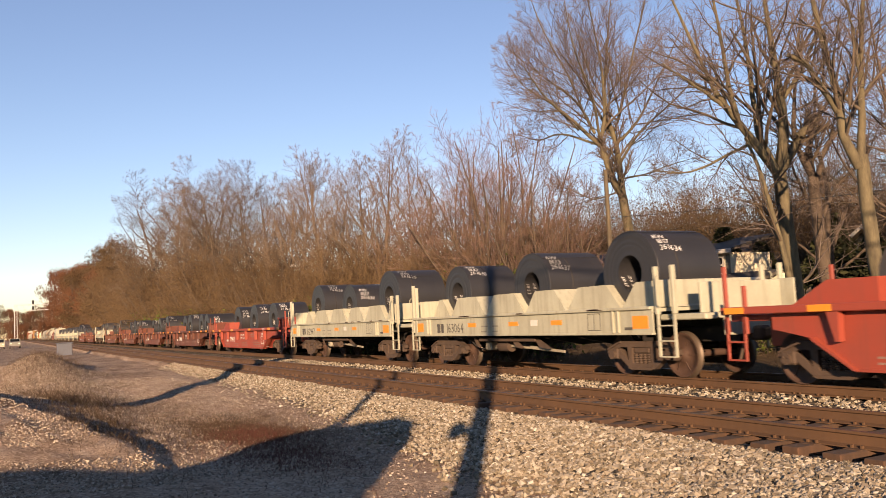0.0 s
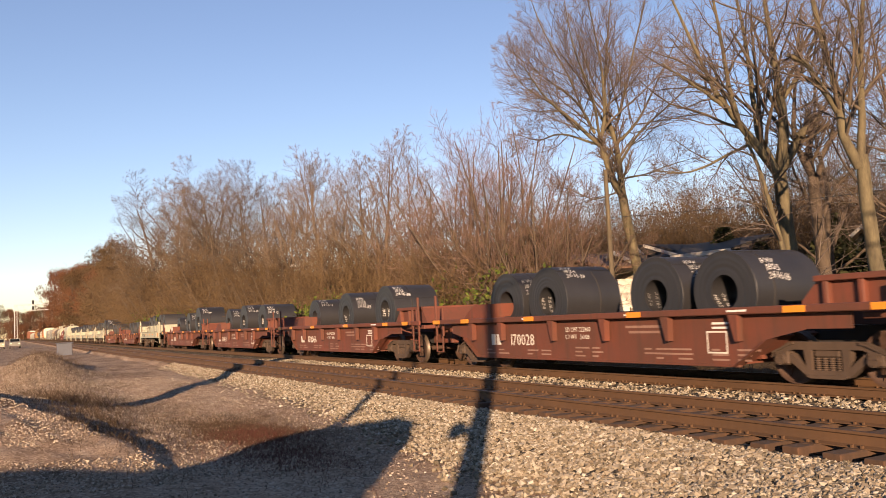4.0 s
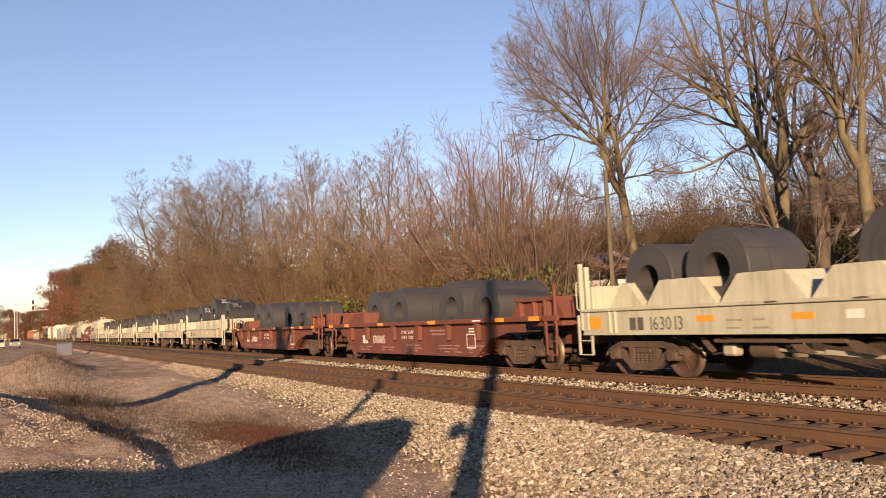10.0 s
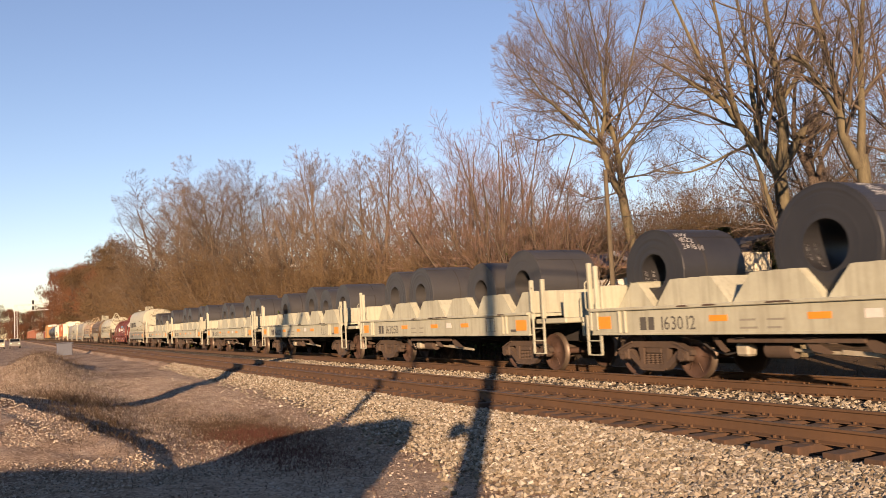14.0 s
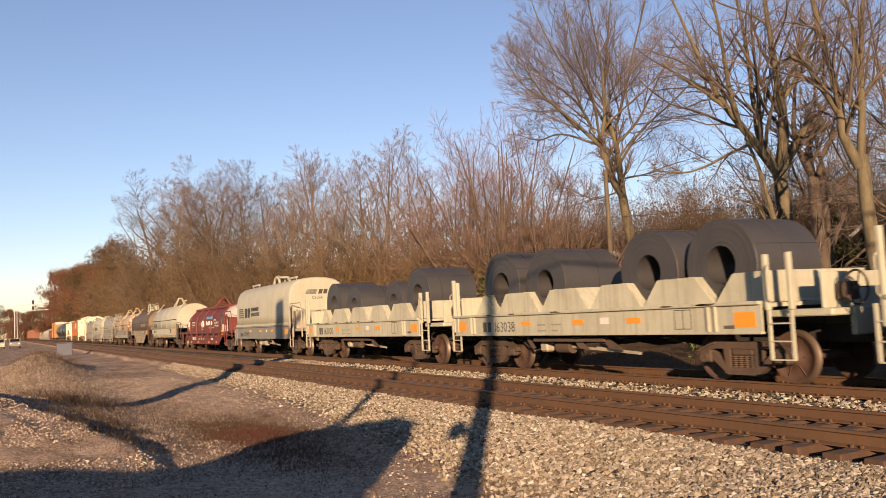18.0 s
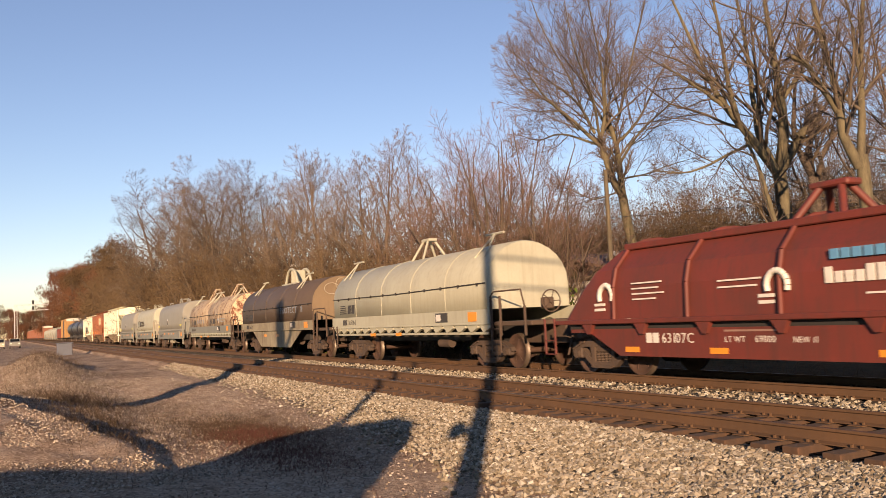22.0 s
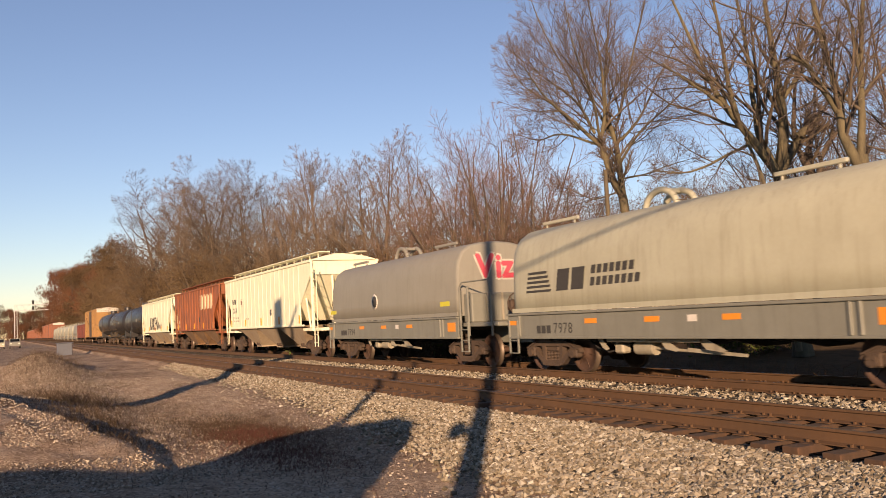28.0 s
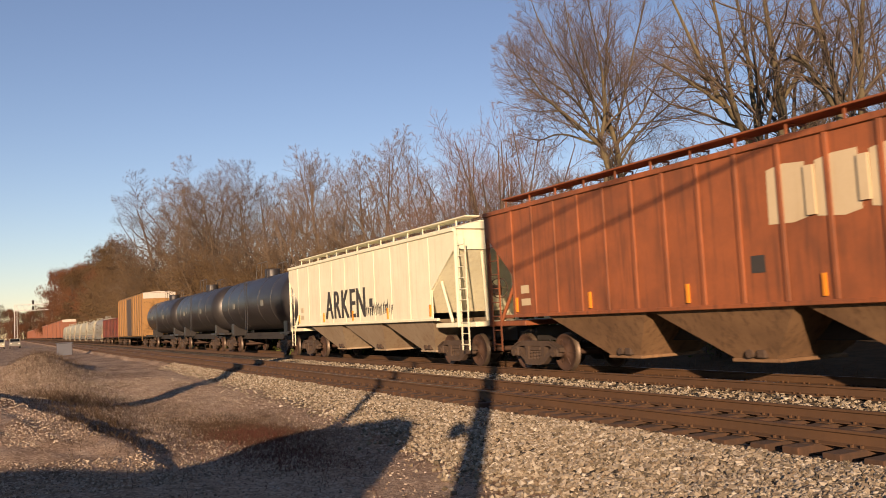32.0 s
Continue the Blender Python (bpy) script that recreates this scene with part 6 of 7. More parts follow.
for k in range(3):
    made, tips = wood_tree(90 + k, 11.5, 11, 0.15, 1.2, [(6, 0.2, 0.42, 44, 3, 0.14, 0.03), (5, 0.15, 0.45, 40, 1, 0.15, 0.03)], M_BARKD, M_TWIGO)
    r = np.random.default_rng(95 + k)
    pts = []
    for q in range(30):
        a, h = r.uniform(0, 2 * math.pi), r.uniform(1.2, 10.8)
        w = 3.3 * math.sin(math.pi * min(0.97, 0.12 + 0.84 * h / 11.8)) * r.uniform(0.5, 1.0)
        d = unit(r.normal(size=(420, 3)) * np.array([1, 1, 0.8])) * r.uniform(0.8, 1.4) * r.uniform(0.5, 1.08, (420, 1))
        pts.append(d + np.array([w * math.cos(a), w * math.sin(a), h]))
    made.append(("leaves", leaf_mesh("leaves", np.concatenate(pts), 0.095, (M_LEAFR, M_LITTER, M_LEAFR)[k], k)))
    OAK.append(made)


def stand(rows, kinds, base_h, name, label, seed, wide=1.0):
    rng = random.Random(seed)
    for x, y, h in rows:
        s = h / base_h
        t = plant(name, kinds[rng.randrange(len(kinds))], pose(x, y, -0.5, 0, 0, rng.uniform(0, 360)), label)
        t.scale = (s * wide * rng.uniform(0.92, 1.1),) * 2 + (s,)


stand([(-348, 17.2, 29), (-330, 19.5, 28), (-300, 20.5, 25), (-268, 19, 24), (-243, 18.5, 22), (-215, 19.5, 19), (-390, 22, 28), (-176, 22, 17), (-200, 23, 19), (-230, 23, 22), (-258, 24, 24), (-320, 25, 29)],
      [OAK[0], OAK[2], OAK[0], OAK[1]], 12.3, "oak_tree", "tall oak with russet withered leaves in a far wood", 1)
stand([(-200, 19.5, 18.5), (-186, 18.5, 17.5), (-172, 19.5, 17), (-160, 18.8, 17.5), (-150, 20.5, 17), (-142, 19.2, 16)], [THICK[0], OAK[1], THICK[1]], 9.6, "scrub_oak", "brown scrub oak keeping some withered leaves", 21, 0.9)
stand([(-127, 19.3, 24.0), (-117, 19.8, 23.5), (-103, 19.0, 21.0), (-94, 20.0, 20.5), (-85, 19.2, 18.6), (-77.5, 20.2, 17.2), (-71, 19.4, 15.6)],
      WOOD, 12.4, "bare_tree", "bare brown woodland tree with a rounded crown of fine twigs", 2, 1.05)
stand([(-65, 20.0, 14.6), (-60.5, 19.4, 14.6), (-57, 20.4, 14.8), (-53.3, 19.6, 13.2), (-49.5, 20.4, 12.4), (-46.6, 20.2, 13.7), (-43.6, 20.8, 11.6)],
      SLIM, 12.4, "slender_tree", "slender pale-stemmed bare tree with upright twigs", 4, 1.15)
stand([(-132, 18.6, 12), (-124, 18.2, 12.5), (-114, 18.7, 12), (-106, 18.3, 11.5), (-98, 18.6, 11.2), (-91, 18.3, 10.6), (-84.5, 18.7, 10), (-78.5, 18.4, 9.6), (-73, 18.6, 9), (-68, 18.4, 8.4), (-63, 18.6, 7.8), (-58.5, 18.5, 7.4), (-54, 18.7, 7.0), (-50, 18.9, 6.4), (-46, 19.2, 6.0), (-42.3, 19.6, 5.6), (-39, 20.0, 5.0), (-36.4, 19.4, 5.6), (-33.8, 19.2, 5.2), (-32.0, 19.8, 4.4)],
      THICK, 8.6, "understorey_tree", "brown many-stemmed understorey tree with dense twigs", 5, 0.95)
stand([(-130, 25, 19), (-118, 24, 18), (-106, 26, 17), (-95, 25, 15.5), (-84, 26, 14), (-74, 25, 11.5), (-65, 26, 10), (-57, 25, 8.5), (-50, 26, 7.5)],
      [WOOD[0], WOOD[2]], 12.4, "bare_tree", "bare brown woodland tree standing deeper in the wood", 3, 1.2)
stand([(-33.6, 21.0, 11.0), (-36.8, 21.3, 10.3)], RED, 9.6, "multi_stem_tree", "bushy many-stemmed tree with reddish upright twigs", 6, 1.0)
stand([(-31.0, 21.4, 8.2), (-40.0, 21.6, 9.4)], RED[::-1], 9.6, "multi_stem_tree", "smaller many-stemmed tree with brown and reddish twigs", 7, 1.05)
stand([(-80, 60, 15), (-72, 58, 14), (-65, 62, 15), (-58, 58, 13.5), (-52, 62, 14), (-46, 58, 13), (-88, 56, 14), (-41, 55, 12), (-62, 50, 11), (-70, 48, 11.5), (-38, 50, 11), (-33, 47, 10), (-28, 44, 9.5), (-24, 42, 9)],
      [WOOD[0], WOOD[2], THICK[1]], 11.6, "bare_tree", "bare tree in the wood behind the houses", 8)
stand([(-640, -6, 26), (-640, 0, 24), (-640, 5, 22), (-640, 10, 21), (-640, 15, 23), (-640, 20, 25), (-640, 26, 26), (-620, 3, 20), (-620, 12, 20)], OAK, 12.3, "oak_tree", "distant brown oak beyond the signal bridge", 9)

# the tall trees in the yard, each with its own forked limbs
RIGHT = Vector((0.464, 0.886, 0.0))  # along the row of yard trees
AWAY = Vector((-0.886, 0.464, 0.0))


def bend(r, way, pieces, wobble):
    """A limb through a few (aside, deep, up) knees, rounded and a little crooked."""
    p = np.array(way, float)
    u = np.linspace(0, len(p) - 1, pieces + 1)
    i = np.minimum(u.astype(int), len(p) - 2)
    q = np.pad(p, ((1, 1), (0, 0)), mode="reflect", reflect_type="odd")
    t = (u - i)[:, None]
    a, b, c, d = q[i], q[i + 1], q[i + 2], q[i + 3]
    out = 0.5 * (2 * b + (c - a) * t + (2 * a - 5 * b + 4 * c - d) * t ** 2 + (3 * b - a - 3 * c + d) * t ** 3)
    out[1:] += np.cumsum(r.normal(size=(pieces, 3)) * wobble, axis=0) * 0.7
    world = np.outer(out[:, 0], np.array(RIGHT)) + np.outer(out[:, 1], np.array(AWAY))
    world[:, 2] = out[:, 2]
    return world


CROWN = [(12, 0.12, 0.40, 46, 6, 0.08, 0.08), (11, 0.12, 0.50, 40, 5, 0.10, 0.08), (9, 0.12, 0.55, 34, 1, 0.10, 0.05)]
SPARSE = [(9, 0.15, 0.40, 48, 6, 0.11, 0.04), (9, 0.12, 0.52, 42, 5, 0.14, 0.03), (6, 0.12, 0.55, 36, 1, 0.12, 0.0)]


def yard_tree(at, seed, trunk, limbs, label, bark_mat=M_BARKP, spec=CROWN, twig=M_TWIGY, thin=0.0064):
    """trunk: radius and knees; limbs: first and last radius and knees. Knees are (aside, deep, up)."""
    r = np.random.default_rng(seed)
    t = plant("tall_tree", [], at, label, group="tall trees in the yard")
    tp = bend(r, trunk[1], 12, 0.012)
    taper = np.linspace(1.0, 0.8, 13) * trunk[0]
    taper[0] *= 1.35
    part("trunk", skin_mesh("trunk", tp[None], taper[None], 12, bark_mat), None, t)
    lp, lr = [], []
    for r0, r1, way in limbs:
        p = bend(r, way, 12, 0.02)
        w = np.linspace(1.0, r1 / r0, 13) * r0
        part("limb", skin_mesh("limb", p[None], w[None], 9, bark_mat), None, t)
        lp.append(p)
        lr.append(w)
    made, _ = foliage(seed, np.stack(lp), np.stack(lr), spec, thin, M_TWIGB, twig)
    for n, me in made:
        tagged(part(n, me, None, t), kind="stuff")
    return t


yard_tree(pose(-29.95, 26.5, -0.4), 11, (0.26, [(0, 0, 0), (-0.45, 0, 2.6), (-0.8, 0, 5.2), (-1.04, 0, 7.1)]),
          [(0.17, 0.12, [(-1.04, 0, 7.0), (-1.5, -0.1, 7.8), (-1.87, -0.1, 9.1), (-2.0, -0.1, 9.6)]),
           (0.16, 0.11, [(-1.04, 0, 7.0), (-1.17, 0.1, 8.6), (-1.31, 0.2, 9.8), (-1.54, 0.2, 10.6)]),
           (0.10, 0.02, [(-2.0, -0.1, 9.5), (-3.2, -0.6, 10.5), (-4.6, -1.0, 11.7), (-5.6, -1.2, 13.2)]),
           (0.11, 0.02, [(-2.0, -0.1, 9.5), (-1.7, -0.3, 11.0), (-1.75, -0.3, 13.5), (-2.3, -0.4, 17.2)]),
           (0.08, 0.02, [(-2.2, -0.1, 10.1), (-2.9, 0.4, 11.8), (-4.3, 0.9, 13.2), (-5.9, 1.2, 14.7)]),
           (0.06, 0.015, [(-2.2, -0.1, 9.6), (-3.7, 0.6, 10.3), (-4.7, 1.4, 10.2), (-5.7, 1.9, 10.7)]),
           (0.11, 0.02, [(-1.54, 0.2, 10.5), (-1.56, 0.4, 12.2), (-1.3, 0.6, 14.3), (-0.8, 0.9, 17.4)]),
           (0.09, 0.02, [(-1.3, 0.2, 9.9), (-0.8, -0.4, 11.6), (-0.3, -0.8, 13.7), (0.5, -1.2, 17.0)]),
           (0.08, 0.02, [(-1.2, 0.1, 9.6), (0.0, 0.5, 10.8), (1.2, 1.0, 12.8), (2.6, 1.3, 15.4)]),
           (0.07, 0.015, [(-1.1, 0.0, 8.6), (-0.2, -0.6, 9.9), (1.3, -1.2, 11.2), (2.6, -1.6, 12.4)]),
           (0.05, 0.012, [(-0.98, 0.0, 7.9), (0.4, 0.5, 8.2), (1.5, 0.9, 8.6), (2.8, 1.0, 8.9)]),
           (0.045, 0.012, [(-1.2, 0.0, 7.3), (-2.5, -0.7, 6.95), (-3.6, -1.0, 7.4), (-4.5, -1.2, 7.7)]),
           (0.06, 0.015, [(-2.6, 0.0, 11.0), (-3.3, -0.5, 12.8), (-4.3, -0.9, 14.8), (-5.0, -1.1, 16.8)]),
           (0.055, 0.015, [(-3.0, -0.5, 10.2), (-4.2, -0.2, 11.6), (-5.4, 0.1, 12.6), (-6.3, 0.2, 14.2)]),
           (0.07, 0.015, [(-1.9, 0.0, 9.3), (-2.4, -1.4, 11.4), (-3.2, -2.2, 13.4), (-3.6, -2.6, 15.8)]),
           (0.07, 0.015, [(-1.5, 0.2, 10.2), (-1.9, 1.6, 12.2), (-2.6, 2.4, 14.2), (-3.4, 2.8, 16.2)])],
          "tall bare maple with a broad fan of fine branches")
yard_tree(pose(-19.0, 23, -0.4), 12, (0.27, [(0, 0, 0), (-0.1, 0, 2.6), (-0.19, 0, 4.3), (-0.28, 0, 6.2)]),
          [(0.17, 0.03, [(-0.3, 0, 6.0), (-1.16, -0.2, 7.1), (-2.19, -0.3, 8.6), (-2.7, -0.3, 9.7), (-3.8, -0.4, 12.6)]),
           (0.10, 0.03, [(-1.6, -0.3, 7.7), (-1.95, -0.6, 9.0), (-2.2, -0.8, 10.6), (-2.6, -1.0, 13.0)]),
           (0.14, 0.03, [(-0.3, 0, 6.1), (-0.74, 0.3, 7.3), (-0.79, 0.5, 8.9), (-0.95, 0.6, 11.3), (-1.3, 0.7, 14.2)]),
           (0.20, 0.04, [(-0.27, 0, 6.0), (-0.06, -0.1, 7.6), (-0.2, -0.2, 9.6), (-0.37, -0.3, 11.1), (-0.6, -0.3, 14.5)]),
           (0.11, 0.05, [(-0.25, -0.3, 0.2), (-0.48, -0.4, 3.0), (-0.81, -0.4, 4.5), (-1.04, -0.4, 5.8), (-1.5, -0.4, 7.2)]),
           (0.17, 0.12, [(-0.2, 0.1, 6.2), (0.41, 0.2, 7.0), (0.7, 0.2, 7.4), (1.4, 0.3, 7.9)]),
           (0.08, 0.02, [(-2.0, -0.3, 8.3), (-2.9, -0.7, 8.8), (-4.2, -1.0, 9.6)]),
           (0.06, 0.02, [(-1.16, -0.2, 7.1), (-1.9, 0.2, 6.8), (-3.1, 0.5, 6.3), (-4.2, 0.8, 6.4)]),
           (0.08, 0.02, [(-0.1, -0.1, 8.4), (0.6, -0.4, 9.6), (1.2, -0.6, 11.2), (1.5, -0.8, 13.2)])],
          "tall bare yard tree with several heavy forked limbs", spec=SPARSE, thin=0.006)
yard_tree(pose(-13.7, 20.35, -0.4), 13, (0.2, [(-0.2, 0, 0), (-0.53, 0, 2.2), (-0.66, 0, 4.0), (-0.72, 0, 5.5)]),
          [(0.145, 0.05, [(-0.72, 0, 5.2), (-1.09, 0, 6.05), (-1.15, 0, 7.1), (-1.41, 0, 8.4), (-1.8, 0, 11.0)]),
           (0.09, 0.06, [(-1.17, 0, 6.7), (-1.64, -0.1, 7.4), (-1.98, -0.1, 7.95), (-2.4, -0.1, 8.25)]),
           (0.115, 0.04, [(-0.7, 0, 5.2), (-0.53, 0.1, 6.5), (-0.42, 0.1, 7.7), (-0.26, 0.2, 8.8), (0.1, 0.3, 11.0)]),
           (0.06, 0.02, [(-0.43, 0.1, 7.7), (-0.65, -0.1, 8.5), (-0.9, -0.3, 9.3), (-1.2, -0.4, 10.6)])],
          "tall bare tree with pale bark forking low", spec=SPARSE, thin=0.0055)
yard_tree(pose(-20.2, 26.2, -0.4), 14, (0.25, [(0, 0, 0), (-0.15, 0, 2.8), (-0.21, 0, 4.4), (-0.29, 0, 6.0)]),
          [(0.17, 0.05, [(-0.29, 0, 5.8), (-0.39, 0.1, 7.1), (-0.03, 0.2, 8.2), (0.6, 0.3, 9.0)]),
           (0.12, 0.03, [(-0.29, 0, 5.8), (0.24, -0.2, 7.5), (1.33, -0.4, 8.8), (2.0, -0.5, 11.4)]),
           (0.12, 0.03, [(-0.28, 0, 6.0), (-0.76, 0.2, 7.7), (-0.56, 0.3, 9.7), (0.0, 0.4, 12.8)]),
           (0.08, 0.02, [(-0.2, 0, 4.6), (0.8, 0.4, 6.0), (2.0, 0.7, 7.0), (3.0, 0.9, 8.8)])],
          "bare dark-barked yard tree with crooked limbs", M_BARKD, SPARSE)
for (x, y), seed, k in (((-16.4, 26.6), 15, 1.0), ((-24.2, 31.5), 16, 0.95), ((-20.6, 33.0), 17, 1.05), ((-16.0, 33.0), 18, 1.1)):
    yard_tree(pose(x, y, -0.4), seed, (0.2 * k, [(0, 0, 0), (0.05, 0, 2.5), (-0.05, 0, 5.0 * k)]),
              [(0.14, 0.02, [(-0.05, 0, 4.8 * k), (0.2, 0.2, 7.0 * k), (-0.1, 0.3, 9.5 * k), (0.2, 0.4, 13.5 * k)]),
               (0.10, 0.02, [(-0.02, 0, 4.4 * k), (-0.8, -0.2, 6.2 * k), (-1.6, -0.5, 8.2 * k), (-2.2, -0.8, 11.5 * k)]),
               (0.10, 0.02, [(0.0, 0, 4.0 * k), (0.9, 0.3, 5.8 * k), (1.9, 0.5, 7.6 * k), (2.6, 0.6, 10.5 * k)]),
               (0.07, 0.02, [(0.03, 0, 3.2 * k), (-1.2, 0.5, 4.6 * k), (-2.3, 1.0, 6.2 * k), (-3.0, 1.2, 8.5 * k)]),
               (0.07, 0.02, [(0.03, 0, 3.0 * k), (1.2, -0.5, 4.0 * k), (2.2, -1.0, 5.4 * k), (3.0, -1.3, 7.0 * k)])],
              "bare grey-brown yard tree behind the fence", M_BARKD, SPARSE, M_TWIGY, 0.007)

# evergreens behind the house
rng = random.Random(21)
pine_tips = []
for k in range(5200):
    h = rng.random() ** 0.8
    a, r = rng.uniform(0, 2 * math.pi), (1 - h) * 1.9 * rng.uniform(0.35, 1.0) + 0.1
    pine_tips.append((r * math.cos(a), r * math.sin(a), 0.6 + 6.4 * h))
PINE = [("trunk", tubes_mesh("trunk", [(0, 0, 0, 0, 0, 7, 0.14, 0.02)], 7, M_BARKD)), ("needles", leaf_mesh("needles", pine_tips, 0.16, M_PINE, 4))]
for x, y, s in ((-33.4, 34.9, 1.0), (-27.5, 36, 1.0), (-26, 37, 0.85), (-29.5, 38, 0.9), (-32.3, 36.5, 0.85), (-41.5, 30.5, 0.75), (-17, 30, 0.8)):
    t = plant("evergreen_tree", PINE, pose(x, y, -0.4), "dark green evergreen behind the house", group="evergreens")
    t.scale = (1.5 * s, 1.5 * s, 0.85 * s)


# ---- undergrowth ----
def brush_mesh(seed, n, height, spread_x, spread_y, material, leaf_mat, leaves, leaf=0.055):
    """A tangle of thin stems, each with two orders of side twigs."""
    r = np.random.default_rng(seed)
    p = np.stack([r.uniform(-spread_x, spread_x, n), r.uniform(-spread_y, spread_y, n), np.zeros(n)], axis=1)
    d = unit(np.stack([r.normal(0, 0.3, n), r.normal(0, 0.3, n), np.ones(n)], axis=1))
    sp, sr = run_out(r, p, d, height * r.uniform(0.35, 1.0, n), r.uniform(0.012, 0.024, n) * height / 5.0, 5, 0.12, 0.03)
    tp, tr = shoots(r, sp, sr, 9, 0.1, 0.30, 44, 3, 0.16, 0.04, 0.008)
    fp, fr = shoots(r, tp, tr, 4, 0.1, 0.5, 40, 1, 0.16, 0.0, 0.007)
    made = [("stem_tangle", skin_mesh("stem_tangle", sp, sr, 3, material)), ("twig_mass", spike_mesh("twig_mass", tp, tr, material)), ("fine_twig_mass", spike_mesh("fine_twig_mass", fp, fr, material))]
    if leaves:
        tips = fp[:, -1]
        made.append(("leaves", leaf_mesh("leaves", tips[r.integers(0, len(tips), leaves)] + r.normal(size=(leaves, 3)) * 0.08, leaf, leaf_mat, seed)))
    return made


BRUSH = [brush_mesh(31, 150, 5.0, 3.4, 1.4, M_TWIGO, M_LITTER, 2600), brush_mesh(32, 150, 6.0, 3.4, 1.6, M_TWIGO, M_LITTER, 2400), brush_mesh(33, 140, 4.2, 3.2, 1.4, M_TWIG, M_LITTER, 2600)]
rng = random.Random(8)
x = -36.0
while x > -190:
    b = plant("brush_thicket", BRUSH[rng.randrange(3)], pose(x, 17.9 + rng.uniform(-0.3, 0.8), -0.6, 0, 0, rng.choice((0, 180)) + rng.uniform(-12, 12)), "tangled brown brush thicket along the railway", "brush", "brush along the railway")
    b.scale = (1.0, 1.0, rng.uniform(0.75, 1.25) * (1 + max(0.0, -x - 90) / 160))
    x -= 4.4 + max(0.0, -x - 80) * 0.03
for k in range(15):
    x = -43 - k * 6.2
    b = plant("brush_thicket", BRUSH[k % 3], pose(x, 22.5 + rng.uniform(-1, 2), -0.5, 0, 0, rng.uniform(0, 360)), "brown brush thicket inside the wood", "brush", "brush along the railway")
    b.scale = (1.3, 1.3, rng.uniform(1.2, 1.6))
TALL_BRUSH = [brush_mesh(36, 260, 8.5, 4.6, 2.0, M_TWIGO, M_LITTER, 2200, 0.08), brush_mesh(37, 260, 7.6, 4.6, 2.0, M_TWIG, M_LITTER, 2400, 0.08)]
for k in range(10):
    far = k % 2
    x, y = (-29 - k * 3.6, 41.5 + rng.uniform(-1, 1)) if not far else (-31 - k * 3.8, 47.5)
    b = plant("brush_thicket", TALL_BRUSH[(k // 2) % 2], pose(x, y, -0.4, 0, 0, rng.uniform(-25, 25)), "tall brown thicket closing the wood behind the houses", "brush", "brush behind the houses")
    b.scale = (1.0, 1.0, rng.uniform(0.9, 1.15) if not far else rng.uniform(1.15, 1.4))
for k in range(14):
    x, y = -15.5 - k * 3.7, 44.5 - max(0, 5 - k) * 1.2 + rng.uniform(-1, 1)
    b = plant("brush_thicket", TALL_BRUSH[k % 2], pose(x, y, -0.4, 0, 0, rng.uniform(-25, 25)), "tall brown thicket closing the wood behind the houses", "brush", "brush behind the houses")
    b.scale = (1.0, 1.0, rng.uniform(1.1, 1.35) if k < 5 else rng.uniform(1.2, 1.5))
SHRUB = [brush_mesh(34, 60, 2.9, 1.3, 1.0, M_BARKD, M_LEAFG, 3600, 0.075), brush_mesh(35, 60, 2.4, 1.5, 1.0, M_BARKD, M_LEAFG, 3400, 0.075)]
for x, y, s in ((-31.2, 19.4, 1.45), (-29.6, 19.6, 1.1), (-39.5, 16.0, 1.0), (-41.5, 15.9, 1.25), (-43.6, 15.9, 1.35), (-45.4, 15.9, 1.2), (-47.5, 15.9, 1.15), (-50, 15.9, 1.0), (-57, 15.9, 0.9), (-60.5, 16.0, 1.0), (-64.5, 15.9, 1.1), (-68, 16.0, 1.15), (-72, 15.9, 1.2), (-77, 16.0, 1.3), (-83, 15.9, 1.4), (-90, 16.0, 1.4), (-98, 16.0, 1.6), (-108, 16.0, 1.6), (-25.2, 30, 0.9), (-21.5, 23.2, 0.8)):
    b = plant("green_shrub", SHRUB[rng.randrange(2)], pose(x, y, -0.5, 0, 0, rng.uniform(0, 360)), "olive-green leafy shrub by the railway", "shrub", "green shrubs")
    b.scale = (s, s, s)

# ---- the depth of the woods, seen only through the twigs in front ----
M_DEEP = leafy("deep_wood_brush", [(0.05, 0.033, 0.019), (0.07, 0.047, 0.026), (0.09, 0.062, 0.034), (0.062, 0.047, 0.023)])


def wood_depth(label, x0, x1, y, height, seed, n):
    """A deep tangle of leafy brush, built of many small tilted clumps over a long strip."""
    r = random.Random(seed)
    pts = []
    for _ in range(n):
        x = r.uniform(x0, x1)
        top = height * (0.86 + 0.22 * noise.noise((x * 0.16, seed, 0.0)) + 0.14 * noise.noise((x * 0.6, seed, 2.0)))
        pts.append((x, y + r.uniform(-1.5, 1.5), -0.4 + top * r.random() ** 0.8))
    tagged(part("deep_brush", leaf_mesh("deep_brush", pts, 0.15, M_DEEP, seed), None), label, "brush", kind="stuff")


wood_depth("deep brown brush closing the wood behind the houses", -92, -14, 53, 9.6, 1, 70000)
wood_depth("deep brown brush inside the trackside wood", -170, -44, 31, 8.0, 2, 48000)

# ---- the house beyond the tracks ----
M_SIDING = paint("pale_yellow_siding", (0.82, 0.76, 0.58), (0.58, 0.51, 0.36), 0.7, 0.25, 0.2)
M_TRIM = paint("white_trim", (0.78, 0.75, 0.68), (0.55, 0.50, 0.42), 0.6, 0.2, 0.2)
M_SHINGLE = paint("dark_shingles", (0.075, 0.065, 0.055), (0.045, 0.04, 0.035), 0.9, 0.5, 0.3)
